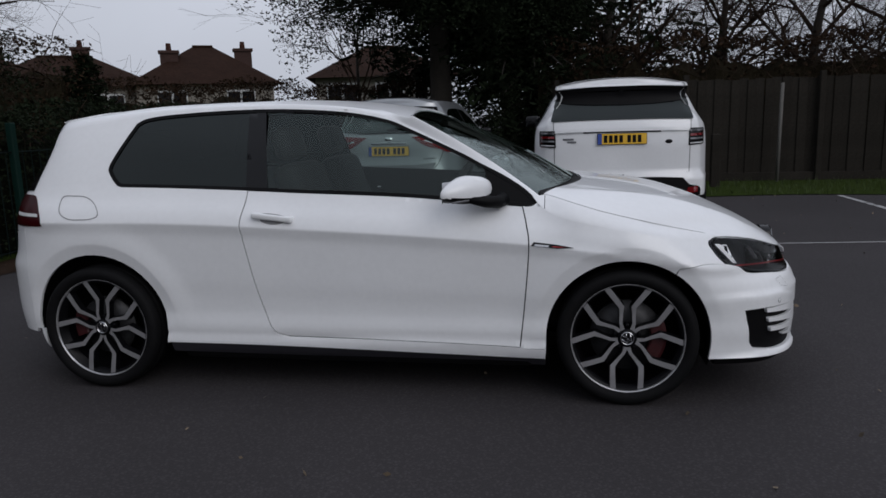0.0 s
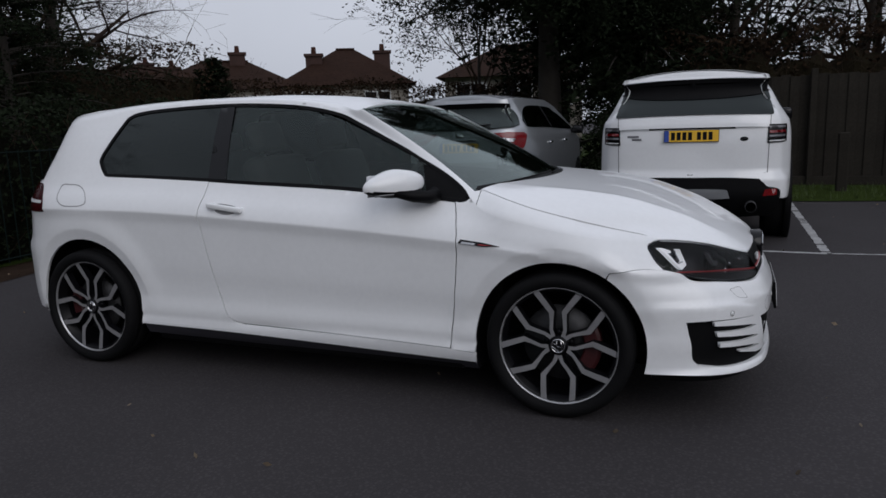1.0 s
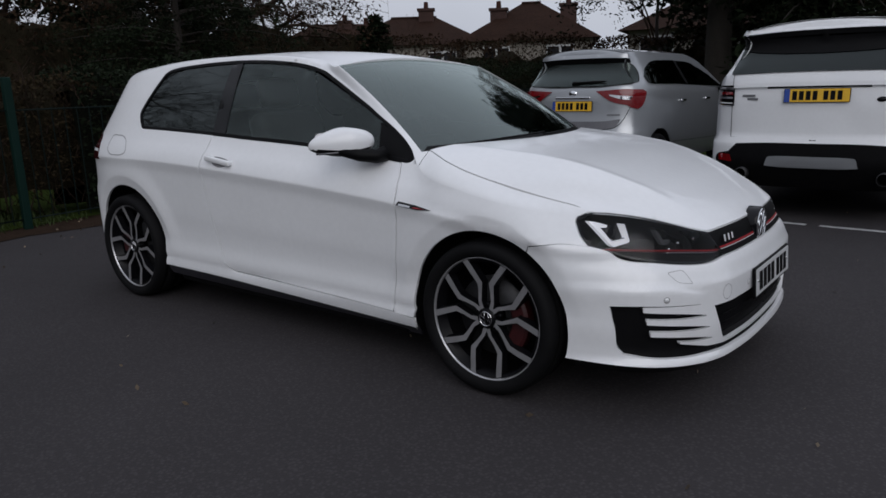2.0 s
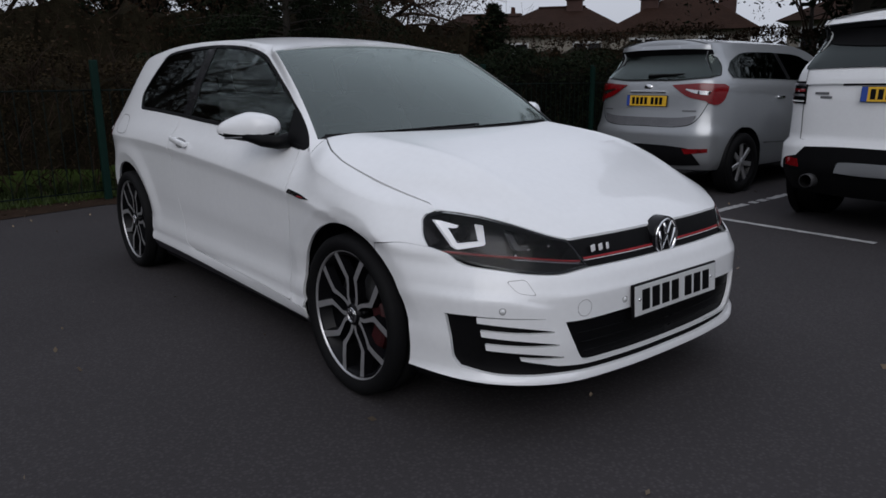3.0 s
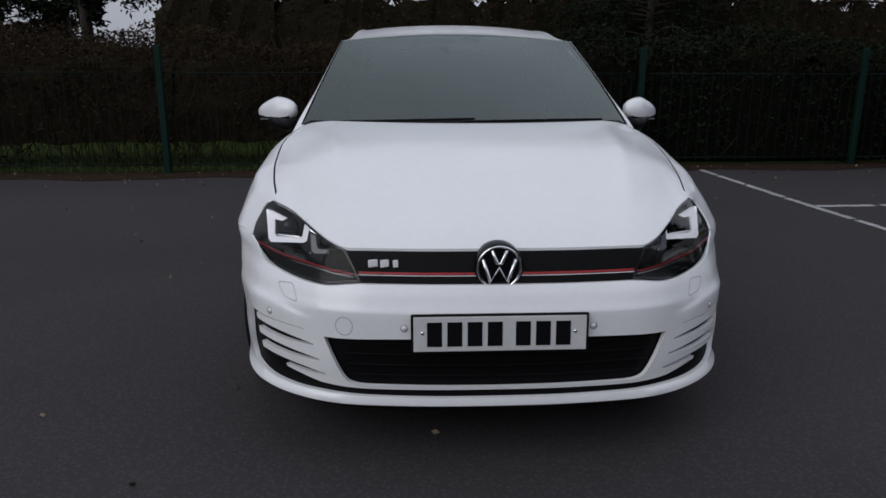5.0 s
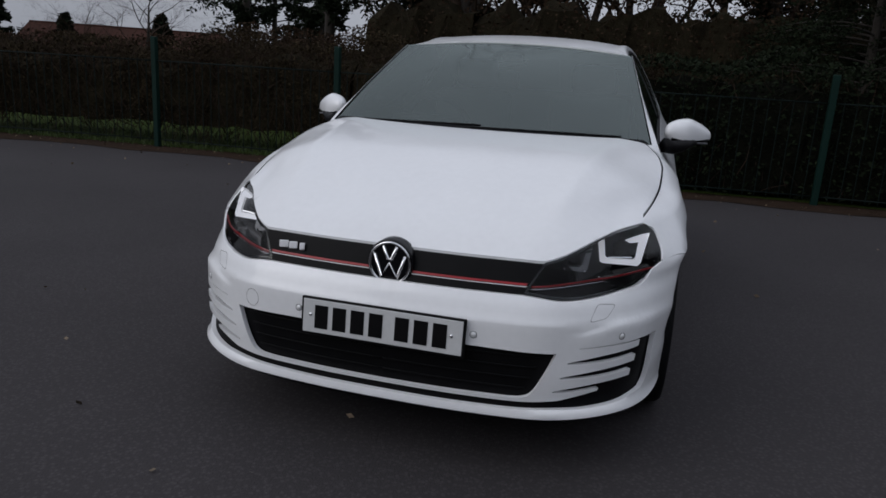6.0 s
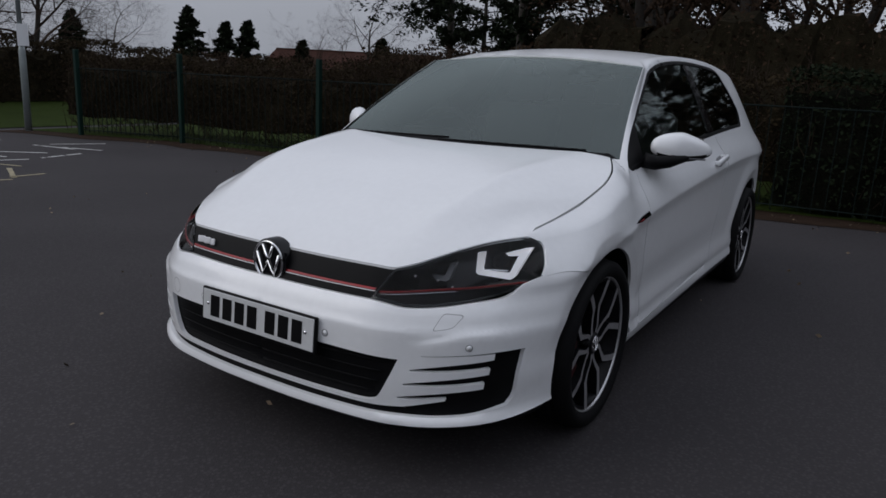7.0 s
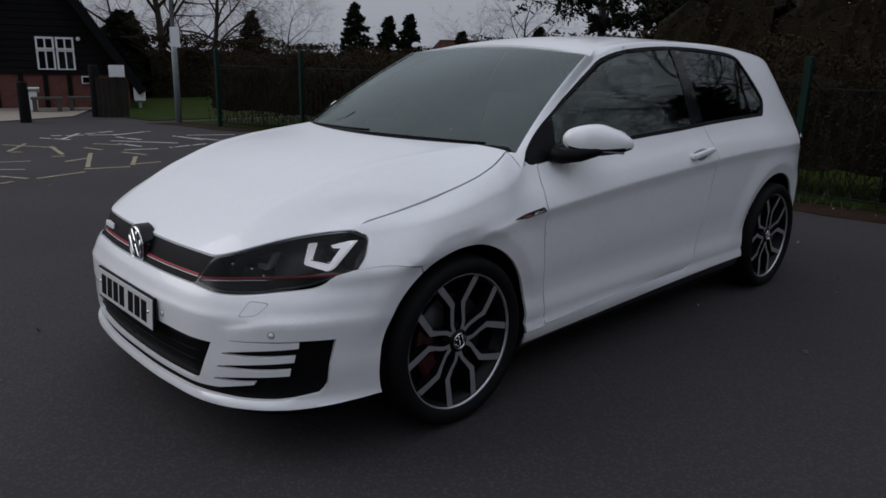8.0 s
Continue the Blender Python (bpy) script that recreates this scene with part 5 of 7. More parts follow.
def simple_wheel(owner, x, y, r, width, material, spokes=5):
    sg = 1 if y > 0 else -1
    w = part("wheel", lathe("wheel", [(-width / 2, r * 0.66), (-width / 2, r * 0.93), (-width * 0.36, r), (width * 0.36, r), (width / 2, r * 0.93), (width / 2, r * 0.70), (width * 0.40, r * 0.66)], 44), RUBBER, owner, "black tyre on a spoked alloy wheel")
    w.location, w.rotation_euler = (x, y, r), (0, 0.3, 0 if sg > 0 else math.pi)
    part("rim", lathe("rim", [(width * 0.42, r * 0.70), (width * 0.45, r * 0.67), (width * 0.38, r * 0.63), (-width * 0.1, r * 0.6), (-width * 0.2, 0.03)], 36), ALLOY_DARK, w)
    for k in range(spokes):
        a = 2 * math.pi * k / spokes
        m = Matrix.Rotation(a, 4, "Y") @ pose(r * 0.36, width * 0.36, 0)
        part("spoke", box("spoke", (r * 0.62, 0.02, r * 0.16), m, 0.006, 1), material, w)
    part("hub", lathe("hub", [(width * 0.30, 0.06), (width * 0.42, 0.05), (width * 0.43, 0.0005)], 20), material, w)


# the big white estate: only its tail and flank come into view
suv = thing("sport_utility_car", "white sport utility car parked tail out in a bay", "car", (1.605, 5.98, 0), 90.5)
suv.scale = (1, 0.95, 1)
su = Shell((0.2, 0.33, 0.44, 0.57, 0.73, 0.93, 1.115, 1.20, 1.60, 1.69, 1.735, 1.76, 1.9), (0.2, 0.33, 0.44, 0.565, 0.70, 0.998, 1.166, 1.273, 1.522, 1.588, 1.636, 1.668, 1.81), 0.90,
             [(-2.40, 0), (-2.375, 0.5), (-2.30, 0.80), (-2.12, 0.935), (-1.5, 0.985), (0, 0.985), (1.3, 0.98), (1.9, 0.93), (2.25, 0.75), (2.42, 0.4), (2.45, 0)],
           smooth_keys((0.25, -0.08), (0.40, -0.02), (0.60, 0.0), (0.85, -0.005), (1.02, -0.012), (1.14, -0.03), (1.19, -0.07), (1.60, -0.235), (1.75, -0.31)),
           smooth_keys((0.25, -0.16), (0.40, -0.05), (0.50, 0.0), (0.70, -0.005), (0.74, -0.045), (0.95, -0.055), (1.13, -0.075), (1.19, -0.10), (1.60, -0.30), (1.68, -0.26), (1.75, -0.30)),
           smooth_keys((0.25, -0.08), (0.5, 0.0), (0.85, -0.03), (1.05, -0.12), (1.75, -0.5)),
           smooth_keys((-2.4, 1.636), (-1.6, 1.668), (-0.2, 1.68), (0.35, 1.65), (1.30, 1.13), (1.9, 1.06), (2.45, 0.92)), (-1.95, -2.22), (1.7, 2.2))
su.skin(0.47, WHITE_SUV, suv, ((1.45, 0.40, 0.425), (-1.47, 0.40, 0.425)))
su.panel("rear_screen", chain(su.by_y(spline([(0.0, 1.20), (0.40, 1.198), (0.84, 1.19)], 6)), su.by_y(spline([(0.845, 1.21), (0.80, 1.45), (0.76, 1.62)], 6)), su.by_y(spline([(0.66, 1.655), (0.3, 1.665), (0.0, 1.668)], 6))), GLASS_DARK, suv, 0.012)
# black panel under the spoiler, carried down the glass as its shadow
su.panel("screen_frame", chain(su.by_y(spline([(0.0, 1.435), (0.40, 1.450), (0.70, 1.49), (0.79, 1.54)], 6)), su.by_y(spline([(0.775, 1.69), (0.3, 1.712), (0.0, 1.714)], 6))), BLACK, suv, 0.022)
su.panel("spoiler", chain(su.by_y(spline([(0.0, 1.715), (0.40, 1.713), (0.80, 1.698)], 6)), su.by_y(spline([(0.80, 1.735), (0.4, 1.735), (0.0, 1.735)], 6))), WHITE_SUV, suv, 0.03, rim=0.03)
su.panel("tailgate_gap", chain(su.by_y(spline([(0.0, 0.724), (0.45, 0.724), (0.80, 0.73)], 6)), su.by_y(spline([(0.80, 0.74), (0.45, 0.736), (0.0, 0.736)], 6))), BLACK, suv, 0.003)
su.panel("tailgate_side_gap", chain(su.by_y(spline([(0.800, 0.74), (0.810, 1.0), (0.818, 1.19)], 6)), su.by_y(spline([(0.826, 1.19), (0.818, 1.0), (0.808, 0.74)], 6))), GREY, suv, 0.002, rim=0)
su.panel("tailgate_bar", chain(su.by_y(spline([(0.0, 1.098), (0.45, 1.096), (0.795, 1.088)], 6)), su.by_y(spline([(0.795, 1.118), (0.45, 1.126), (0.0, 1.128)], 6))), WHITE_SUV, suv, 0.022)
su.panel("handle_recess", chain(su.by_y(spline([(0.0, 1.082), (0.30, 1.081), (0.46, 1.078)], 6)), su.by_y(spline([(0.46, 1.095), (0.30, 1.099), (0.0, 1.10)], 6))), BLACK, suv, 0.008)
for lamp in su.panel("tail_lamp", box_line(su.by_y([(0.79, 0.925), (0.985, 0.935), (0.985, 1.115), (0.795, 1.115)])), GLOSS, suv, 0.010, 0.03, label="dark tail lamp with red bars"):
    sg = 1 if lamp.data.vertices[0].co.y > 0 else -1
    for z0, z1, mt in ((0.938, 0.950, PLATE_WHITE), (0.985, 1.004, GREY), (1.025, 1.050, RED_LAMP), (1.075, 1.098, GREY)):
        place = sided(su.at, sg)
        ol = box_line(su.by_y([(0.805, z0), (0.965, z0 + 0.005), (0.965, z1 + 0.005), (0.805, z1)]))
        part("lamp_bar", sheet("lamp_bar", ol, [], lambda u, v, i: place(u, v, i - 0.014), 0.03, 0.004, sg < 0), mt, lamp)
su.panel("lower_bumper", chain(su.by_y(spline([(0.0, 0.28), (0.5, 0.28), (0.88, 0.31)], 6)), su.by_y(spline([(0.935, 0.45), (0.93, 0.56), (0.80, 0.60)], 5)), su.by_y(spline([(0.72, 0.685), (0.4, 0.70), (0.0, 0.70)], 6))), BLACK, suv, 0.012, rim=0.02)
su.panel("skid_panel", chain(su.by_y(spline([(0.0, 0.47), (0.25, 0.47), (0.42, 0.48)], 5)), su.by_y(spline([(0.40, 0.545), (0.37, 0.565), (0.2, 0.57), (0.0, 0.57)], 5))), SILVER, suv, 0.030, rim=0.02, label="silver skid panel")
su.panel("reflector", box_line(su.by_y([(0.76, 0.50), (0.90, 0.51), (0.90, 0.575), (0.78, 0.565)])), RED_LAMP, suv, 0.018, 0.04)
for sg in (1, -1):
    part("exhaust_tip", lathe("exhaust_tip", [(-2.44, 0.048), (-2.44, 0.055), (-2.30, 0.055)], 24, "x", (0, sg * 0.58, 0.40)), DISC, suv)
pl = part("number_plate", box("number_plate", (0.012, 0.53, 0.115), pose(-2.352, 0, 1.072, 0, 6, 0), 0.003), BLACK, suv, "yellow number plate")
part("plate_face", box("plate_face", (0.004, 0.52, 0.107), pose(-2.360, 0, 1.072, 0, 6, 0), 0.001), PLATE_YELLOW, pl)
part("plate_band", box("plate_band", (0.002, 0.045, 0.107), pose(-2.3625, 0.237, 1.072, 0, 6, 0)), principled("plate_blue", (0.02, 0.06, 0.3), 0.4, vary=0.1), pl)
for y in (0.175, 0.12, 0.065, 0.01, -0.075, -0.13, -0.185):
    part("plate_bar", box("plate_bar", (0.002, 0.038, 0.075), pose(-2.3628, y, 1.072, 0, 6, 0)), BLACK, pl)
for y, wd in ((0.64, 0.12), (0.60, 0.10)):
    p = su.at(su.by_y([(y, 1.02)])[0][0], 1.05)
    part("badge_bar", box("badge_bar", (0.004, wd, 0.018), pose(p[0] - 0.004, y * 0.9, 1.075 if wd > 0.11 else 1.045, 0, 5, -12)), GREY, suv)
p = su.at(su.by_y([(0.55, 1.01)])[0][0], 1.04)
part("oval_badge", lathe("oval_badge", [(-0.004, 0.04), (0.003, 0.038), (0.004, 0.0005)], 24, "x", (0, 0, 0)), ALLOY_DARK, suv).matrix_basis = pose(p[0], -0.50, 1.035, 0, 5, 12) @ Matrix.Diagonal((-1, 1, 0.55, 1))
su.panel("side_glass", chain(su.by_x(spline([(-1.80, 1.23), (-0.5, 1.20), (0.95, 1.17)], 6)), su.by_x(spline([(0.55, 1.42), (0.15, 1.60), (-0.2, 1.63)], 5)), su.by_x(spline([(-0.8, 1.64), (-1.5, 1.61), (-1.72, 1.55)], 5))), GLASS_DARK, suv, 0.010)
for y in (0.93, -0.93):
    m = part("door_mirror", box("door_mirror", (0.10, 0.22, 0.17), pose(0.72, math.copysign(1.07, y), 1.25), 0.045, 3, True), GLOSS, suv)
    part("mirror_stalk", tube("mirror_stalk", [(0.76, y, 1.17), (0.74, math.copysign(1.02, y), 1.20)], 0.03, 8), BLACK, m)
for x in (1.45, -1.47):
    for y in (0.86, -0.86):
        simple_wheel(suv, x, y, 0.385, 0.27, GREY)
part("underbody", box("underbody", (4.2, 1.6, 0.3), pose(0, 0, 0.42), 0.05), BLACK, suv)
part("wheel_arch", lathe("wheel_arch", [(-0.93, 0.42), (-0.994, 0.43), (-0.996, 0.40), (-0.93, 0.39)], 40, "y", (-1.47, 0, 0.40)), BLACK, suv)
part("wheel_arch", lathe("wheel_arch", [(0.93, 0.42), (0.994, 0.43), (0.996, 0.40), (0.93, 0.39)], 40, "y", (-1.47, 0, 0.40)), BLACK, suv)
part("roof_aerial", box("roof_aerial", (0.18, 0.05, 0.06), pose(-1.55, 0, 1.703), 0.02, 3, True), GLOSS, suv)

# the silver compact people carrier
mpv = thing("compact_people_carrier", "silver compact people carrier parked tail out in a bay", "car", (-1.06, 6.37, 0), 90)
mpv.scale = (1, 0.95, 1)
mp = Shell((0.1, 0.27, 0.508, 0.655, 0.72, 0.872, 1.06, 1.40, 1.437, 1.535, 1.7), (0.1, 0.30, 0.51, 0.705, 0.79, 0.945, 1.185, 1.40, 1.445, 1.53, 1.69), 1.0,
             [(-1.98, 0), (-1.955, 0.45), (-1.87, 0.70), (-1.70, 0.82), (-1.2, 0.872), (0, 0.88), (1.2, 0.872), (1.7, 0.81), (1.98, 0.6), (2.08, 0.3), (2.1, 0)],
           smooth_keys((0.20, -0.07), (0.32, -0.02), (0.55, 0.0), (0.80, -0.008), (0.98, -0.03), (1.05, -0.065), (1.42, -0.205), (1.55, -0.28)),
           smooth_keys((0.20, -0.10), (0.30, -0.02), (0.42, 0.0), (0.60, 0.0), (0.66, -0.03), (0.78, -0.055), (0.98, -0.075), (1.06, -0.11), (1.42, -0.31), (1.50, -0.27), (1.55, -0.30)),
           smooth_keys((0.20, -0.08), (0.45, 0.0), (0.8, -0.05), (1.0, -0.2), (1.55, -0.6)),
           smooth_keys((-2.0, 1.535), (-1.2, 1.555), (0.0, 1.55), (0.30, 1.50), (1.30, 1.02), (1.8, 0.92), (2.1, 0.75)), (-1.52, -1.82), (1.5, 1.95))
mp.skin(0.26, SILVER, mpv, ((1.27, 0.335, 0.355), (-1.32, 0.335, 0.355)))
mp.panel("rear_screen", chain(mp.by_y(spline([(0.0, 1.06), (0.35, 1.062), (0.66, 1.09)], 6)), mp.by_y(spline([(0.70, 1.12), (0.655, 1.28), (0.60, 1.40)], 5)), mp.by_y(spline([(0.56, 1.425), (0.3, 1.435), (0.0, 1.437)], 6))), GLASS, mpv, 0.014)
mp.panel("screen_backing", chain(mp.by_y(spline([(0.0, 1.05), (0.35, 1.05), (0.67, 1.08)], 6)), mp.by_y(spline([(0.712, 1.12), (0.668, 1.28), (0.612, 1.40)], 5)), mp.by_y(spline([(0.56, 1.43), (0.3, 1.44), (0.0, 1.44)], 6))), CABIN, mpv, 0.010, rim=0)
# black band that paints the spoiler's shadow along the glass top
mp.panel("screen_top", chain(mp.by_y(spline([(0.0, 1.43), (0.3, 1.43), (0.58, 1.425)], 6)), mp.by_y(spline([(0.57, 1.475), (0.3, 1.49), (0.0, 1.492)], 6))), BLACK, mpv, 0.020)
mp.panel("spoiler", chain(mp.by_y(spline([(0.0, 1.494), (0.3, 1.492), (0.565, 1.480)], 6)), mp.by_y(spline([(0.55, 1.53), (0.3, 1.533), (0.0, 1.535)], 6))), SILVER, mpv, 0.020, rim=0.03)
part("screen_wiper", tube("screen_wiper", [(-1.875, 0.02, 1.215), (-1.86, -0.12, 1.225), (-1.845, -0.40, 1.235)], [0.02, 0.014, 0.008], 8), BLACK, mpv)
for lamp in mp.panel("tail_lamp", chain(mp.by_y(spline([(0.30, 1.010), (0.48, 0.925), (0.66, 0.89)], 5)), mp.by_x(spline([(-1.80, 0.87), (-1.74, 0.855), (-1.67, 0.90), (-1.61, 1.000)], 5)), mp.by_x(spline([(-1.65, 1.022), (-1.76, 1.025)], 4)), mp.by_y(spline([(0.62, 1.03), (0.45, 1.022), (0.30, 1.015)], 5))), RED_LAMP, mpv, 0.012, 0.03, label="red tapering tail lamp with a clear band"):
    sg = 1 if lamp.data.vertices[0].co.y > 0 else -1
    place = sided(mp.at, sg)
    ol = chain(mp.by_y(spline([(0.46, 0.975), (0.58, 0.945), (0.68, 0.935)], 4)), mp.by_y(spline([(0.70, 0.965), (0.60, 0.972), (0.46, 0.985)], 4)))
    part("clear_band", sheet("clear_band", ol, [], lambda u, v, i: place(u, v, i - 0.015), 0.03, 0.004, sg < 0), CHROME, lamp)
mp.panel("lower_bumper", chain(mp.by_y(spline([(0.0, 0.27), (0.4, 0.27), (0.68, 0.29)], 6)), mp.by_y(spline([(0.62, 0.40), (0.56, 0.475), (0.50, 0.49)], 5)), mp.by_y(spline([(0.3, 0.505), (0.0, 0.508)], 6))), BLACK, mpv, 0.008, rim=0.02)
mp.panel("bumper_step", chain(mp.by_y(spline([(0.0, 0.655), (0.4, 0.655), (0.56, 0.675)], 6)), mp.by_y(spline([(0.60, 0.75), (0.4, 0.725), (0.0, 0.72)], 6))), GREY, mpv, 0.002, rim=0.0)
mp.panel("tailgate_gap", chain(mp.by_y(spline([(0.0, 0.648), (0.42, 0.650), (0.60, 0.70), (0.69, 0.87)], 6)), mp.by_y(spline([(0.685, 0.873), (0.594, 0.705), (0.42, 0.656), (0.0, 0.654)], 6))), BLACK, mpv, 0.003, rim=0)
mp.panel("reflector", box_line(mp.by_y([(0.53, 0.415), (0.74, 0.44), (0.74, 0.485), (0.50, 0.475)])), RED_LAMP, mpv, 0.010, 0.04)
pl = part("number_plate", box("number_plate", (0.012, 0.53, 0.115), pose(-1.925, 0, 0.962, 0, 4, 0), 0.003), BLACK, mpv, "yellow number plate")
part("plate_face", box("plate_face", (0.004, 0.52, 0.107), pose(-1.933, 0, 0.962, 0, 4, 0), 0.001), PLATE_YELLOW, pl)
part("plate_band", box("plate_band", (0.002, 0.04, 0.107), pose(-1.9355, 0.24, 0.962, 0, 4, 0)), bpy.data.materials["plate_blue"], pl)
for y in (0.17, 0.115, 0.06, 0.005, -0.08, -0.135, -0.19):
    part("plate_bar", box("plate_bar", (0.002, 0.038, 0.075), pose(-1.9358, y, 0.962, 0, 4, 0)), BLACK, pl)
part("tailgate_handle", box("tailgate_handle", (0.03, 0.46, 0.025), pose(-1.908, 0, 1.055), 0.008), CHROME, mpv)
part("oval_badge", lathe("oval_badge", [(0.0, 0.055), (-0.008, 0.052), (-0.009, 0.0005)], 28, "x", (0, 0, 0)), CHROME, mpv).matrix_basis = pose(-1.900, 0, 1.105, 0, 8, 0) @ Matrix.Diagonal((1, 1, 0.62, 1))
for y, wd in ((0.55, 0.13), (-0.52, 0.15)):
    p = mp.at(mp.by_y([(abs(y), 0.80)])[0][0], 0.865)
    part("badge_bar", box("badge_bar", (0.004, wd, 0.014), pose(p[0] - 0.004, y, 0.865, 0, 4, -14 if y > 0 else 14)), GREY, mpv)
mp.panel("side_glass", chain(mp.by_x(spline([(-1.52, 1.12), (-1.42, 1.075), (-0.6, 1.055), (0.95, 1.015)], 6)), mp.by_x(spline([(0.60, 1.21), (0.20, 1.40), (-0.1, 1.445)], 5)), mp.by_x(spline([(-0.6, 1.46), (-1.15, 1.445), (-1.42, 1.36), (-1.54, 1.20)], 5))), GLASS_DARK, mpv, 0.010)
mp.panel("door_pillar", box_line(mp.by_x([(-0.42, 1.055), (-0.34, 1.055), (-0.42, 1.455), (-0.50, 1.455)])), BLACK, mpv, 0.013)
mp.panel("side_trim", chain(mp.by_x(spline([(-0.95, 0.50), (0.0, 0.47), (0.95, 0.44)], 5)), mp.by_x(spline([(0.95, 0.455), (0.0, 0.485), (-0.95, 0.515)], 5))), GREY, mpv, 0.003, rim=0)
for x in (-0.62, 0.28):
    for sg in (1, -1):
        p = mp.at(mp.by_x([(x, 0.90)])[0][0], 0.985)
        part("door_handle", box("door_handle", (0.16, 0.03, 0.03), pose(x, sg * (p[1] + 0.012), 0.985), 0.012, 3, True), CHROME, mpv)
for sg in (1, -1):
    m = part("door_mirror", box("door_mirror", (0.09, 0.17, 0.12), pose(0.80, sg * 0.95, 1.12), 0.04, 3, True), GLOSS, mpv)
    part("mirror_stalk", tube("mirror_stalk", [(0.84, sg * 0.80, 1.08), (0.82, sg * 0.90, 1.11)], 0.025, 8), BLACK, m)
    part("wheel_arch", lathe("wheel_arch", [(sg * 0.70, 0.36), (sg * 0.862, 0.362), (sg * 0.864, 0.352), (sg * 0.70, 0.345)], 40, "y", (-1.32, 0, 0.34)), BLACK, mpv)
for x in (1.27, -1.32):
    for y in (0.765, -0.765):
        simple_wheel(mpv, x, y, 0.315, 0.21, ALLOY, 7)
part("underbody", box("underbody", (3.5, 1.4, 0.25), pose(0, 0, 0.36), 0.05), BLACK, mpv)


# ---- ground ----
def asphalt():
    m = principled("asphalt", (0.0425, 0.0385, 0.0405), 0.9, vary=0.26, scale=0.55, fine=140, bump=0.004, spec=0.25)
    nt = m.node_tree
    b = nt.nodes["Principled BSDF"]
    src = b.inputs["Base Color"].links[0].from_socket
    co = nt.nodes.new("ShaderNodeTexCoord")
    vor = nt.nodes.new("ShaderNodeTexVoronoi")
    vor.inputs["Scale"].default_value = 60.0
    lift = nt.nodes.new("ShaderNodeMapRange")
    lift.inputs["From Min"].default_value, lift.inputs["From Max"].default_value = 0.0, 0.5
    lift.inputs["To Min"].default_value, lift.inputs["To Max"].default_value = 1.35, 0.8
    mul = nt.nodes.new("ShaderNodeMixRGB")
    mul.blend_type, mul.inputs[0].default_value = "MULTIPLY", 1.0
    nt.links.new(co.outputs["Object"], vor.inputs["Vector"])
    nt.links.new(vor.outputs["Distance"], lift.inputs["Value"])
    nt.links.new(src, mul.inputs[1])
    nt.links.new(lift.outputs[0], mul.inputs[2])
    nt.links.new(mul.outputs[0], b.inputs["Base Color"])
    return m


ASPHALT = asphalt()
GRASS = principled("grass", (0.024, 0.037, 0.007), 0.95, vary=0.35, scale=3.0, fine=60, bump=0.01, spec=0.05)
SOIL = principled("leaf_litter", (0.030, 0.019, 0.013), 0.95, vary=0.45, scale=6.0, fine=50, bump=0.02, spec=0.08)
PAINT = principled("worn_white_line", (0.34, 0.34, 0.34), 0.8, vary=0.4, scale=9.0, fine=45)
PAINT_BRIGHT = principled("white_lettering", (0.46, 0.46, 0.45), 0.8, vary=0.4, scale=9.0, fine=45)
PAINT_YELLOW = principled("worn_yellow_line", (0.27, 0.235, 0.15), 0.8, vary=0.4, scale=9.0, fine=45)
BARK = principled("bark", (0.022, 0.018, 0.014), 0.95, vary=0.35, scale=5.0, fine=40, bump=0.01)
TWIG = islands(principled("twigs", (0.032, 0.022, 0.016), 0.95, vary=0.3, scale=4.0, spec=0.1), 0.35)
LEAF_DARK = islands(principled("evergreen_leaf", (0.010, 0.0145, 0.0075), 0.8, vary=0.3, scale=3.0, spec=0.05), 0.45)
LEAF_HEDGE = islands(principled("hedge_leaf", (0.027, 0.020, 0.011), 0.85, vary=0.4, scale=1.5, spec=0.05), 0.3)
# near-black colours of the hedge cores paint the shade among the leaves
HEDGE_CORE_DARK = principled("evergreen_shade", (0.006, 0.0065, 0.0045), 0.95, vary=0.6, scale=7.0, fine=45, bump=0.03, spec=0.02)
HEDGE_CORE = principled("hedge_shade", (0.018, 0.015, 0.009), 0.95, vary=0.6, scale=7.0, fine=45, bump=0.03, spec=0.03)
LEAF_BROWN = islands(principled("dry_leaf", (0.030, 0.019, 0.012), 0.9, vary=0.4, scale=2.0, spec=0.05), 0.3)
GREEN_METAL = principled("green_fence_paint", (0.004, 0.018, 0.014), 0.6, vary=0.2, scale=6.0, spec=0.12)
BAR_METAL = principled("dark_bar_paint", (0.003, 0.008, 0.007), 0.7, vary=0.2, scale=6.0, spec=0.15)
OLD_WOOD = principled("weathered_fence_wood", (0.024, 0.0215, 0.018), 0.95, vary=0.35, scale=2.0, fine=35, bump=0.004, vary_each=0.10, spec=0.08)
CONCRETE = principled("concrete", (0.11, 0.107, 0.098), 0.9, vary=0.2, scale=4.0, fine=60)
TILE = principled("brown_roof_tile", (0.026, 0.014, 0.010), 0.9, vary=0.3, scale=1.5, fine=8, bump=0.03, spec=0.05)
TILE_RED = principled("red_roof_tile", (0.045, 0.021, 0.016), 0.9, vary=0.25, scale=1.0, fine=8, bump=0.03, spec=0.05)
BRICK = principled("brick", (0.045, 0.022, 0.017), 0.9, vary=0.25, scale=3.0, fine=14, bump=0.01)
RENDER = principled("pale_render", (0.24, 0.22, 0.19), 0.9, vary=0.12, scale=1.0)
BOARD = principled("black_weatherboard", (0.007, 0.0068, 0.0075), 0.8, vary=0.3, scale=3.0, spec=0.08)
BARN_BRICK = principled("red_brick", (0.10, 0.036, 0.027), 0.9, vary=0.3, scale=5.0, fine=16, bump=0.01)
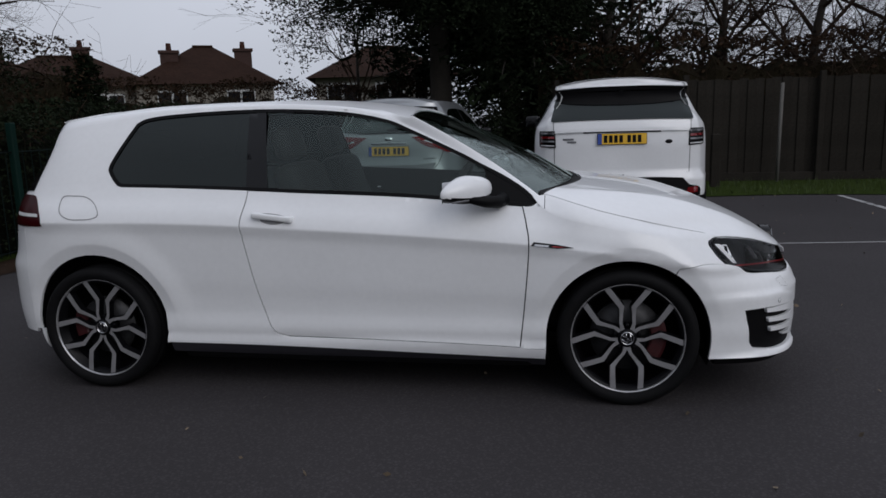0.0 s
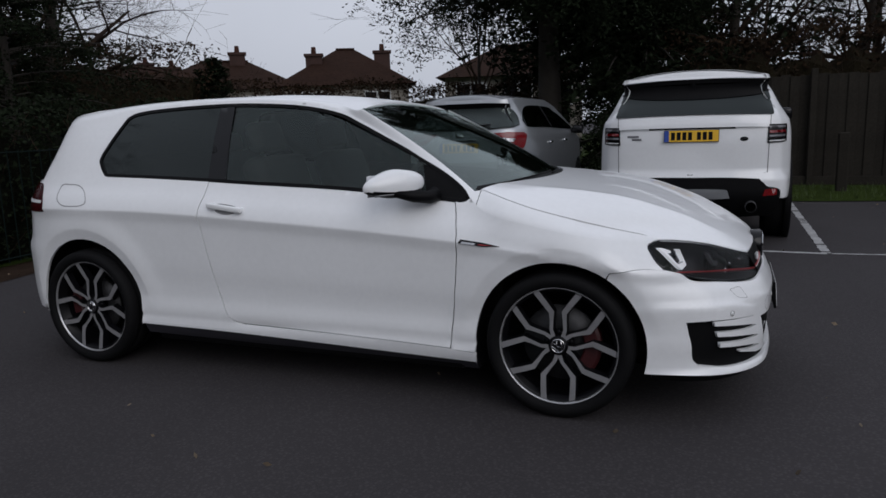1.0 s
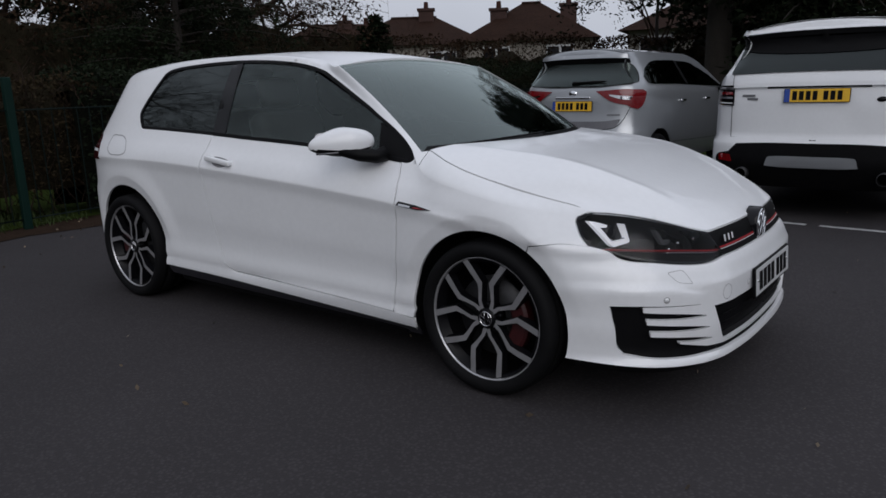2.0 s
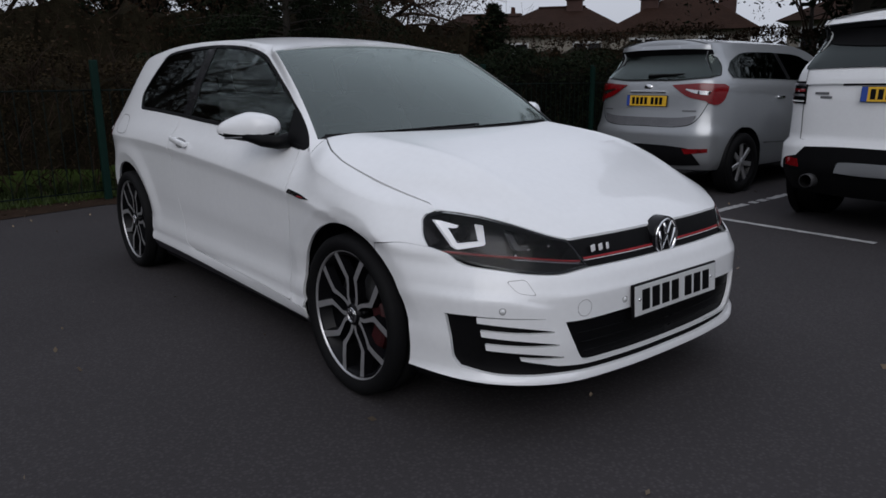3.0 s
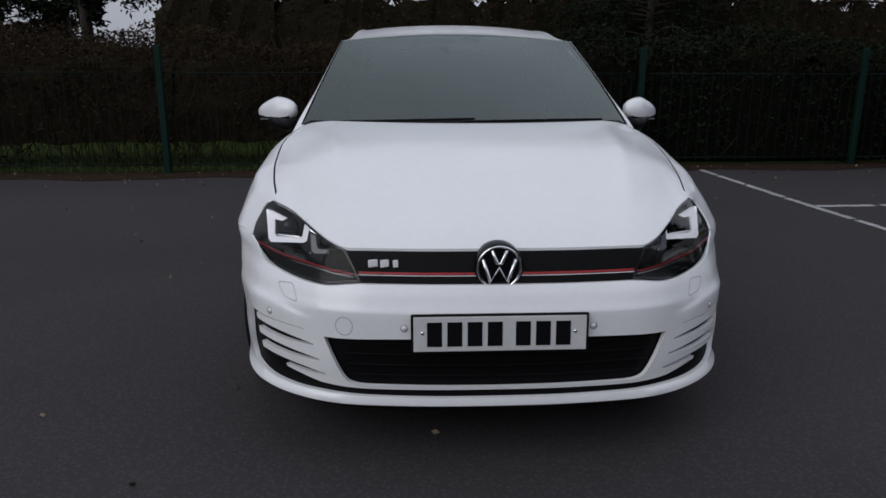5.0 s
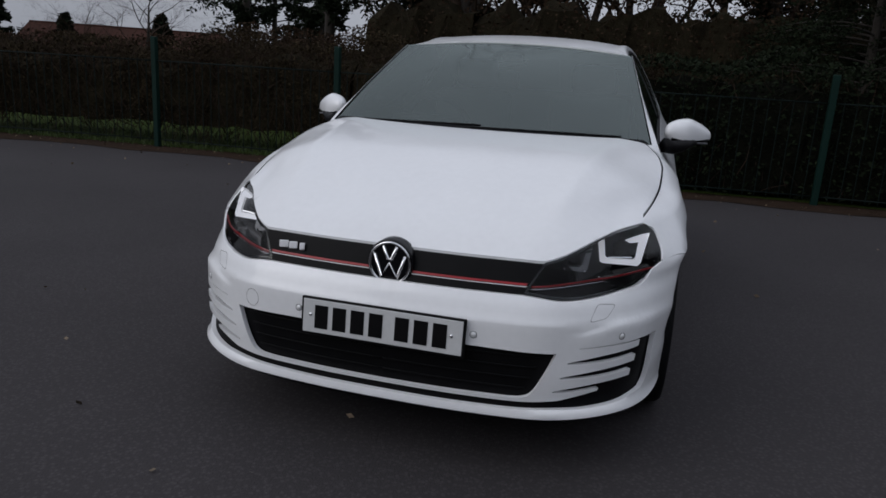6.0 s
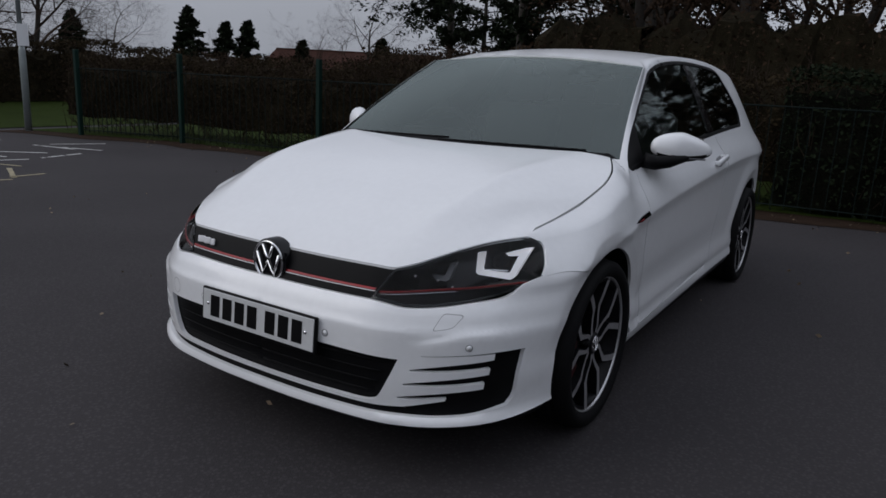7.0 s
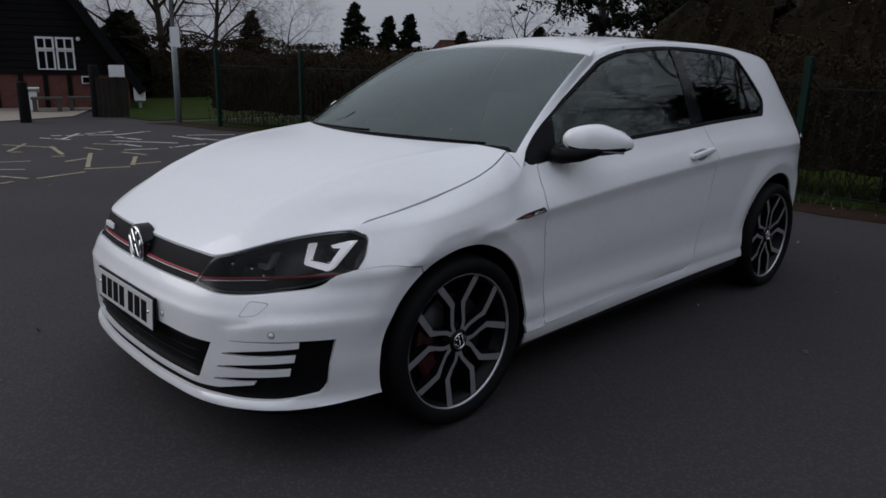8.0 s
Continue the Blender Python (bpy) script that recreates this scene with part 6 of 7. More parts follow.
FRAME = principled("white_window_frame", (0.65, 0.66, 0.67), 0.5, vary=0.05)
POLE = principled("galvanised_pole", (0.24, 0.27, 0.27), 0.5, metal=0.3, vary=0.15, scale=3.0)
PALE = principled("pale_paving", (0.24, 0.21, 0.17), 0.9, vary=0.15, scale=2.0)
WOOD = principled("bench_wood", (0.06, 0.052, 0.044), 0.85, vary=0.3, scale=4.0)

ground = part("ground", mesh_of("ground", [(-400, -400, 0), (400, -400, 0), (400, 400, 0), (-400, 400, 0)], [(0, 1, 2, 3)], False), ASPHALT, None)
tagged(ground, "dark worn asphalt car park", "ground", kind="structure")


def flat(name, outline, z, mat, label, category, kind="structure"):
    ob = part(name, mesh_of(name, [(x, y, z) for x, y in outline], [tuple(range(len(outline)))], False), mat, None)
    return tagged(ob, label, category, kind=kind)


def fence_x(y):
    """Where the green fence runs, by y."""
    return float(np.interp(y, (-14, -10.2, -8.3, -5.55, -2.98, -0.8, 2.0, 14), (-2.1, -3.25, -3.85, -4.12, -4.14, -4.36, -4.60, -4.85)))


ys = np.linspace(-11.5, 14, 40)
flat("soil_strip", [(fence_x(y) + 0.45 + 0.10 * math.sin(y * 3.1), y) for y in ys] + [(fence_x(y) - 0.15, y) for y in ys[::-1]], 0.006, SOIL, "brown leaf litter along the fence foot", "soil")
flat("lawn", [(fence_x(y) - 0.10, y) for y in ys] + [(-90, 14), (-90, -11.5)], 0.010, GRASS, "rough grass behind the green fence", "grass")
flat("lawn_far", [(-2.5, -13.2), (-2.65, -11.9), (-90, -11.9), (-90, -60), (-12, -60), (-3.0, -15.7)], 0.014, GRASS, "grass beyond the car park", "grass")
flat("verge", [(x, 7.75 + 0.10 * math.sin(x * 1.7)) for x in np.linspace(0.6, 40, 60)] + [(40, 60), (-40, 60), (-40, 14.0), (-4.6, 14.0), (-4.4, 8.4)], 0.012, GRASS, "grass verge before the wooden fence", "grass")
flat("paved_path", [(0.9, -12.7), (-0.44, -13.1), (-1.72, -13.66), (-2.9, -15.9), (-3.5, -17.0), (2.0, -17.5)], 0.016, PALE, "pale paving before the gabled building", "path")


def painted(x0, y0, x1, y1, width, mat, name="bay_line", broken=True):
    """A worn stroke of road paint with ragged edges."""
    d = Vector((x1 - x0, y1 - y0))
    n = max(3, int(d.length / 0.05))
    d.normalize()
    side = Vector((-d.y, d.x))
    verts, faces = [], []
    for i in range(n + 1):
        t = i / n
        a = width / 2 * random.uniform(0.75, 1.1)
        b = width / 2 * random.uniform(0.75, 1.1)
        p = Vector((x0 + (x1 - x0) * t, y0 + (y1 - y0) * t))
        verts += [(*(p + side * a), 0.005), (*(p - side * b), 0.005)]
        if i and not (broken and random.random() < 0.04):
            faces.append((2 * i - 2, 2 * i - 1, 2 * i + 1, 2 * i))
    ob = part(name, mesh_of(name, verts, faces, False), mat, None)
    return tagged(ob, "worn white bay line on asphalt" if mat in (PAINT, PAINT_BRIGHT) else "worn yellow paint stroke on asphalt", "road marking", kind="structure")


for a in ((-4.4, 3.26, -1.95, 3.35, 0.075), (-1.95, 3.35, 0.2, 3.52, 0.075), (0.2, 3.52, 2.82, 3.42, 0.075), (0.2, 3.56, 0.14, 7.7, 0.085), (-1.95, 3.40, -2.05, 7.8, 0.085), (2.82, 3.44, 2.80, 7.7, 0.085), (5.24, 3.7, 5.20, 7.7, 0.085), (2.86, 3.42, 5.25, 3.62, 0.04)):
    painted(*a[:4], a[4], PAINT)
# the painted lettering by the path, as plain strokes
random.seed(5)
WHITE_STROKES = [(-0.07, -9.82, -0.38, -9.35), (-0.3, -10.07, -1.19, -9.74), (-0.3, -9.49, -0.76, -10.21), (-0.81, -10.07, -1.34, -10.31), (-1.12, -9.68, -1.85, -10.01), (-1.07, -9.4, -1.24, -8.81),
                 (-0.81, -8.9, -1.52, -8.1), (-1.87, -9.12, -2.03, -8.33), (-2.1, -9.09, -2.8, -8.78), (-2.03, -8.62, -2.25, -8.0), (-1.19, -7.63, -1.83, -7.81), (-0.78, -8.47, -0.92, -7.97), (-0.58, -7.71, -1.01, -7.59)]
YELLOW_STROKES = [(0.58, -9.16, 0.08, -8.44), (0.7, -8.32, 0.29, -9.15), (0.68, -8.24, 0.57, -8.17), (0.1, -8.62, 0.23, -7.6), (0.4, -7.51, 0.25, -7.48), (-0.23, -8.24, -0.34, -7.87), (-0.1, -7.59, 0.35, -6.29), (0.4, -6.95, 0.05, -7.14),
                  (-0.48, -8.66, -0.76, -8.31), (-0.47, -7.49, -0.63, -7.03), (-0.45, -6.95, -0.14, -6.22), (-0.13, -6.29, -0.52, -6.32), (1.02, -7.31, 0.71, -7.22), (1.16, -6.69, 0.94, -6.53), (1.01, -5.81, 0.47, -6.0),
                  (1.27, -6.18, 1.08, -5.86), (1.38, -5.68, 1.24, -5.75), (0.41, -6.22, -0.07, -6.11)]
for stroke in WHITE_STROKES:
    painted(*stroke, 0.062, PAINT_BRIGHT, "paint_stroke")
for stroke in YELLOW_STROKES:
    painted(*stroke, 0.058, PAINT_YELLOW, "paint_stroke")


# ---- plants ----
def tubes_mesh(name, lines, sides=4):
    """Many tapered bars in one mesh; each line is a list of (place, radius)."""
    verts, faces = [], []
    for line in lines:
        base = len(verts)
        for i, (p, r) in enumerate(line):
            d = (line[min(i + 1, len(line) - 1)][0] - line[max(i - 1, 0)][0])
            d = d.normalized() if d.length > 1e-9 else Vector((0, 0, 1))
            s = d.cross(Vector((0.3, 0.2, 1)))
            s = s.normalized() if s.length > 1e-3 else Vector((1, 0, 0))
            u = s.cross(d)
            for k in range(sides):
                w = 2 * math.pi * k / sides
                verts.append(tuple(p + r * (math.cos(w) * s + math.sin(w) * u)))
        for i in range(len(line) - 1):
            for k in range(sides):
                a, b = base + i * sides + k, base + i * sides + (k + 1) % sides
                faces.append((a, b, b + sides, a + sides))
    return mesh_of(name, verts, faces)


def grow(rng, p, d, length, radius, depth, out, droop=0.0, spread=0.7, kids=(3, 5), bend=0.22):
    """A limb and its branches."""
    line, n = [], (2, 3, 5)[min(depth, 2)]
    for i in range(n + 1):
        line.append((p.copy(), max(radius * (1 - 0.72 * i / n), 0.0025)))
        d = (d + Vector((rng.uniform(-bend, bend), rng.uniform(-bend, bend), rng.uniform(-bend, bend) * 0.7 - droop))).normalized()
        p = p + d * length / n
    out.append(line)
    if depth <= 0:
        return
    for _ in range(rng.randint(*kids)):
        t = rng.uniform(0.3, 1.0)
        i = min(int(t * n), n - 1)
        q, r = line[i]
        f = t * n - i
        q = q.lerp(line[i + 1][0], f)
        along = (line[i + 1][0] - line[i][0]).normalized()
        away = Vector((rng.gauss(0, 1), rng.gauss(0, 1), rng.gauss(0.15, 0.6)))
        away = (away - along * away.dot(along)).normalized()
        nd = (along * (1 - spread * 0.5) + away * spread).normalized()
        grow(rng, q, nd, length * rng.uniform(0.45, 0.72), r * 0.62, depth - 1, out, droop, spread, kids, bend)


def leaf_mesh(name, spots, size, rng, long=1.6):
    """Small leaf blades, each a thin diamond, at the given places."""
    gen = np.random.default_rng(rng.randint(0, 10 ** 6))
    c = np.array([tuple(p) for p in spots])
    n = len(c)
    a = gen.normal(0, 1, (n, 3)) * (1, 1, 0.7)
    a /= np.linalg.norm(a, axis=1)[:, None]
    b = np.cross(a, gen.normal(0, 1, (n, 3)))
    b /= np.linalg.norm(b, axis=1)[:, None]
    s = size * gen.uniform(0.6, 1.4, (n, 1))
    verts = np.stack([c - a * s * long / 2, c + b * s * 0.4, c + a * s * long / 2, c - b * s * 0.4], 1).reshape(-1, 3)
    return mesh_of(name, verts.tolist(), np.arange(4 * n).reshape(-1, 4).tolist(), False)


def bare_tree(name, label, place, seed, height, radius, spread=0.7, depth=4, limbs=5, droop=0.0, lean=(0, 0), kids=(3, 5), group="", fork=0.3):
    rng = random.Random(seed)
    tree = thing(name, label, "tree", place, 0, group)
    lines = []
    n, p, d = 7, Vector((0, 0, -0.05)), Vector((lean[0], lean[1], 1)).normalized()
    trunk = []
    for i in range(n + 1):
        trunk.append((p.copy(), radius * (1 - 0.65 * i / n) * (1.35 if i == 0 else 1)))
        d = (d + Vector((rng.uniform(-0.08, 0.08), rng.uniform(-0.08, 0.08), 0))).normalized()
        p = p + d * height * 0.62 / n
    part("trunk", tubes_mesh("trunk", [trunk], 8), BARK, tree)
    for k in range(limbs):
        t = fork + (1 - fork) * (k + rng.random() * 0.7) / limbs
        i = min(int(t * n), n - 1)
        q, r = trunk[i]
        q = q.lerp(trunk[i + 1][0], t * n - i)
        w = 2.4 * k + rng.uniform(-0.5, 0.5)
        nd = Vector((math.cos(w) * spread, math.sin(w) * spread, 1 - spread * 0.5)).normalized()
        grow(rng, q, nd, height * rng.uniform(0.32, 0.45), r * 0.6, depth - 1, lines, droop, spread, kids)
    grow(rng, trunk[-1][0], d, height * 0.38, trunk[-1][1], depth - 1, lines, droop, spread, kids)
    part("crown", tubes_mesh("crown", lines, 3), TWIG, tree)
    return tree


def conifer(name, label, place, seed, height, spread, trunk_r, tiers, droop, leaves, leaf_size, low=0.1, group="", ragged=0.35, hang=0.3):
    """Evergreen with drooping boughs and many small needles' sprays."""
    rng = random.Random(seed)
    tree = thing(name, label, "tree", place, 0, group)
    trunk = [(Vector((rng.uniform(-0.03, 0.03), rng.uniform(-0.03, 0.03), height * i / 8 - 0.05)), trunk_r * (1 - 0.9 * i / 8)) for i in range(9)]
    part("trunk", tubes_mesh("trunk", [trunk], 8), BARK, tree)
    lines, spots = [], []
    for k in range(tiers):
        z = height * (low + (1 - low) * (k + rng.random()) / tiers)
        reach = spread * (1 - ((z / height - low) / (1 - low)) ** 1.3) * rng.uniform(1 - ragged, 1 + ragged * 0.5) + 0.12
        w = rng.uniform(0, 2 * math.pi)
        line = []
        for i in range(7):
            t = i / 6
            line.append((Vector((math.cos(w) * reach * t, math.sin(w) * reach * t, z + reach * (0.25 * t - droop * t * t))), 0.035 * (1 - t * 0.85) * trunk_r / 0.2))
        lines.append(line)
        gen = np.random.default_rng(seed * 1000 + k)
        m = 9
        n = max(1, int(leaves / tiers / m))
        t = gen.uniform(0.12, 1.0, m) ** 0.8
        root = np.stack([np.interp(t, np.linspace(0, 1, 7), [q[0][a] for q in line]) for a in range(3)], -1)
        way = gen.normal(0, 1, (m, 3)) * (1, 1, 0.45) + (math.cos(w) * 0.6, math.sin(w) * 0.6, -hang)
        way *= (reach * 0.26 + 0.06) / np.linalg.norm(way, axis=1)[:, None]
        u = gen.uniform(0, 1, (m, n, 1)) ** 0.8
        sag = np.array([0, 0, -hang * 0.35]) * (u ** 2) * (reach * 0.26 + 0.06)
        spray = root[:, None] + way[:, None] * u + sag + gen.normal(0, 1, (m, n, 3)) * (0.02 + reach * 0.022)
        spots += list(spray.reshape(-1, 3))
    part("branchwork", tubes_mesh("branchwork", lines, 4), BARK, tree)
    part("crown", leaf_mesh("crown", spots, leaf_size, rng, 2.2), LEAF_DARK, tree)
    return tree


def hedge(name, label, line, height, thick, seed, density, twig_density, leaf, leaf_size=0.035, low=0.0, inner=None):
    """A clipped winter hedge: a dark ragged core coloured as inner shade, leaves and bare twigs."""
    rng = random.Random(seed)
    verts, faces = [], []
    spots, twigs = [], []
    for (x0, y0), (x1, y1) in zip(line, line[1:]):
        a, b = Vector((x0, y0, 0)), Vector((x1, y1, 0))
        d = (b - a)
        far = d.length
        d.normalize()
        side = Vector((-d.y, d.x, 0))
        for i in range(int(far * density)):
            t, v = rng.uniform(0, far), rng.choice((-1, 1)) * rng.uniform(0.6, 1.05) * thick / 2
            z = low + (height - low) * rng.uniform(0, 1) ** 0.8
            if rng.random() < 0.25:
                z, v = height * rng.uniform(0.93, 1.03), rng.uniform(-1, 1) * thick / 2
            wob = 0.09 * math.sin(t * 1.9 + seed) + 0.06 * math.sin(t * 4.7)
            spots.append(a + d * t + side * (v + wob * 0.6) + Vector((0, 0, z + wob * (z / height))))
        for i in range(int(far * twig_density)):
            t, v = rng.uniform(0, far), rng.choice((-1, 1)) * rng.uniform(0.2, 0.5) * thick
            z = rng.uniform(0.02, height * 0.9)
            p = a + d * t + side * v + Vector((0, 0, z))
            q = p + Vector((rng.gauss(0, 0.14), rng.gauss(0, 0.14), rng.uniform(0.12, 0.38)))
            m = p.lerp(q, 0.5) + Vector((rng.gauss(0, 0.03), rng.gauss(0, 0.03), 0))
            r = rng.uniform(0.003, 0.008)
            twigs.append([(p, r), (m, r * 0.8), (q, r * 0.4)])
        k = max(2, int(far / 0.25))
        base = len(verts)
        prof = [(-0.38, low + 0.03), (-0.42, height * 0.5), (-0.34, height * 0.84), (0, height * 0.9), (0.34, height * 0.84), (0.42, height * 0.5), (0.38, low + 0.03)]
        for i in range(k + 1):
            for u, z in prof:
                p = a + d * far * i / k + side * (u * thick * rng.uniform(0.75, 1.0)) + Vector((0, 0, z * rng.uniform(0.80, 1.0)))
                verts.append(tuple(p))
        for i in range(k):
            for j in range(len(prof) - 1):
                c = base + i * len(prof) + j
                faces.append((c, c + 1, c + len(prof) + 1, c + len(prof)))
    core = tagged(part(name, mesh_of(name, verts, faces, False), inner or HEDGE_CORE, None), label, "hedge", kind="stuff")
    part("leaves", leaf_mesh("leaves", spots, leaf_size, rng), leaf, core)
    part("twigs", tubes_mesh("twigs", twigs, 3), TWIG, core)
    return core


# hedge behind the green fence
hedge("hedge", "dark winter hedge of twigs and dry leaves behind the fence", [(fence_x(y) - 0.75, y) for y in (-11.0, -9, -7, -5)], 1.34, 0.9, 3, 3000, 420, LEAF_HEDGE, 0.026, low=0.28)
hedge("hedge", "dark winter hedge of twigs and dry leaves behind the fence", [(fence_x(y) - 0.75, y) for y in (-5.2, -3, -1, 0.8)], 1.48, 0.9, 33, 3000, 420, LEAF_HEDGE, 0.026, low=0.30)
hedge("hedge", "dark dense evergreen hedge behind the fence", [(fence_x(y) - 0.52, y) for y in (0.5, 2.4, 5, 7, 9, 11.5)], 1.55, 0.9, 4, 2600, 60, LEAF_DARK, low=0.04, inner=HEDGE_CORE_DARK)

# green metal fence
fence = thing("metal_fence", "dark green metal fence with upright bars", "fence")
post_mesh = box("post", (0.07, 0.07, 1.42), pose(0, 0, 0.71), 0.006, 1)
bar_mesh = box("bar", (0.008, 0.008, 1.08), pose(0, 0, 0.60))
posts = [-10.2, -8.3, -5.55, -2.98, -0.2, 2.6, 5.4, 8.1, 10.8]
for y in posts:
    o = part("post", post_mesh, GREEN_METAL, fence)
    o.location = (fence_x(y), y, 0)
for y0, y1 in zip(posts, posts[1:]):
    for z in (0.10, 1.12):
        part("rail", tube("rail", [(fence_x(y0), y0, z), (fence_x(y1), y1, z)], 0.008, 6), BAR_METAL, fence)
    for k in range(1, 22):
        y = y0 + (y1 - y0) * k / 22
        o = part("bar", bar_mesh, BAR_METAL, fence)
        o.location = (fence_x(y0) + (fence_x(y1) - fence_x(y0)) * k / 22, y, 0)

# wooden fence along the far side
wfence = thing("wooden_fence", "weathered dark board fence with concrete posts", "fence")
board_mesh = box("board", (0.158, 0.02, 1.85), pose(0, 0, 0.98), 0.004, 1)
cpost_mesh = box("post", (0.10, 0.10, 2.0), pose(0, 0, 1.0), 0.01, 1)
gravel_mesh = box("gravel_board", (2.3, 0.05, 0.15), pose(0, 0, 0.085), 0.005, 1)
for k in range(100):
    o = part("board", board_mesh, OLD_WOOD, wfence)
    o.location, o.rotation_euler = (0.9 + 0.15 * k, 10.38 + (0.012 if k % 2 else -0.012), random.uniform(-0.02, 0.02)), (0, random.uniform(-0.008, 0.008), 0)
for k in range(7):
    o = part("post", cpost_mesh, OLD_WOOD, wfence)
    o.location = (0.9 + 2.4 * k, 10.30, 0)
    o = part("gravel_board", gravel_mesh, OLD_WOOD, wfence)
    o.location = (2.1 + 2.4 * k, 10.32, 0)
for z in (0.5, 1.55):
    part("rail", box("rail", (15.0, 0.04, 0.09), pose(8.4, 10.44, z)), OLD_WOOD, wfence)
pole = thing("pale_pole", "thin pale pole leaning slightly before the board fence", "pole", (4.93, 10.05, 0))
part("shaft", tube("shaft", [(0, 0, 0), (0.005, 0, 0.9), (0.015, 0, 1.8)], 0.032, 8), CONCRETE, pole)
stub = thing("timber_stub", "short weathered timber post in the verge", "post", (3.66, 9.2, 0))
part("shaft", box("shaft", (0.16, 0.12, 0.95), pose(0, 0, 0.46), 0.015, 1), OLD_WOOD, stub)

# trees
conifer("yew_tree", "large dark evergreen with drooping boughs", (-1.55, 11.3, 0), 11, 9.5, 3.3, 0.30, 360, 0.30, 235000, 0.040, low=0.37, hang=0.9)
conifer("tall_evergreen", "tall dark evergreen behind the board fence", (-0.3, 14.8, 0), 19, 9.5, 4.6, 0.32, 170, 0.3, 45000, 0.085, low=0.24, hang=0.6)
conifer("ivy_tree", "dark ivy-clad evergreen reaching down to the fence", (0.35, 12.2, 0), 12, 7.5, 2.0, 0.25, 200, 0.4, 105000, 0.038, low=0.04, hang=0.7)
conifer("holly_tree", "dark broad evergreen with open sprays", (-7.4, 3.6, 0), 13, 4.5, 1.8, 0.10, 80, 0.25, 42000, 0.026, low=0.30, ragged=0.6, hang=0.5)
bare_tree("bare_tree", "bare spreading tree with fine arching twigs", (-11.2, 7.4, 0), 21, 7.5, 0.24, 1.0, 5, 8, 0.06, (0.15, -0.05), fork=0.3)
fence_tree = bare_tree("bare_tree", "bare tree behind the board fence", (2.0, 13.2, 0), 22, 7.5, 0.17, 0.8, 5, 10, fork=0.12, group="bare trees behind the fence")
fence_tree_b = bare_tree("bare_tree", "bare tree behind the board fence", (4.2, 13.6, 0), 23, 7.0, 0.15, 0.9, 5, 10, fork=0.12, group="bare trees behind the fence")
for k, (x, y) in enumerate(((6.3, 13.0), (8.6, 13.9), (10.8, 12.8), (13.2, 14.0), (5.2, 16.0), (9.8, 16.5), (1.0, 16.0), (13.5, 10.5))):
    copy_thing(fence_tree_b if k % 2 else fence_tree, pose(x, y, 0, 0, 0, 71 * k + 20) @ Matrix.Scale(0.95 + 0.12 * (k % 4), 4))
bare_tree("bare_tree", "bare tree with upright shoots", (-4.9, 17.0, 0), 26, 6.5, 0.09, 0.35, 4, 9)
proto_a = bare_tree("bare_tree", "bare winter tree in the wood", (-12.5, -1.5, 0), 31, 9.0, 0.17, 0.6, 5, 7, group="bare trees of the wood")
proto_b = bare_tree("bare_tree", "bare winter tree in the wood", (-14.0, 3.0, 0), 32, 10.0, 0.20, 0.7, 5, 7, group="bare trees of the wood")
rng = random.Random(77)
for k in range(17):
    ang = radians(rng.uniform(150, 206))
    r = rng.uniform(11.5, 24)
    copy_thing(proto_a if k % 2 else proto_b, pose(2 + r * math.cos(ang), 0.5 + r * math.sin(ang), 0, 0, 0, rng.uniform(0, 360)) @ Matrix.Scale(0.90, 4))
for ang, r in ((-121, 44), (-135, 46), (-118, 58), (-128, 70), (-139, 40), (-108, 50)):
    copy_thing(proto_b if r < 45 else proto_a, pose(3 + r * math.cos(radians(ang)), 2.6 + r * math.sin(radians(ang)), -1.0 if r > 40 else 0, 0, 0, ang * 3) @ Matrix.Scale(0.55 if r > 38 else 0.8, 4))
copy_thing(fence_tree, pose(-7.0, -21.5, -0.3, 0, 0, 40))
copy_thing(fence_tree_b, pose(-10.5, -25.5, -0.3, 0, 0, 160))
conifer("evergreen_shrub", "dark evergreen shrub beside the gabled building", (-5.2, -20.3, 0), 17, 2.5, 1.0, 0.08, 90, 0.1, 16000, 0.05, low=0.04)
hedge("thicket", "dark shrubs beyond the grass", [(-5.6, -20.0), (-8.5, -20.5), (-12.5, -20.0)], 1.75, 1.6, 18, 1200, 90, LEAF_HEDGE, 0.06)
pine = conifer("pine_tree", "dark pine with flat open boughs", (-17.0, -9.0, 0), 14, 9.5, 2.8, 0.2, 44, 0.1, 15000, 0.095, low=0.25, group="pines of the wood", ragged=0.6)
for ang, r in ((-146, 30), (-152, 33), (-149, 42), (-158, 26), (-163, 30), (-168, 22), (172, 24), (163, 27), (156, 22), (169.5, 15), (176, 16.5)):
    copy_thing(pine, pose(3 + r * math.cos(radians(ang)), 2 + r * math.sin(radians(ang)), rng.uniform(-2, 0.3) * (r > 25), 0, 0, rng.uniform(0, 360)) @ Matrix.Scale(0.68 if ang > 0 else 1.0, 4))
fir = conifer("small_fir", "small dark conical fir", (-23.7, -33.6, 0), 15, 4.4, 1.35, 0.12, 120, 0.2, 8000, 0.12, low=0.03, group="small firs")
for ang, r, dz in ((-129.0, 45, -0.7), (-130.6, 46, -0.5), (-134.6, 47, -1.4), (-140.5, 44, -1.2), (-110.5, 36, -1.4), (-109.0, 38, -1.9), (-118.8, 42, -0.8)):
    copy_thing(fir, pose(3 + r * math.cos(radians(ang)), 2.6 + r * math.sin(radians(ang)), dz, 0, 0, ang * 5))
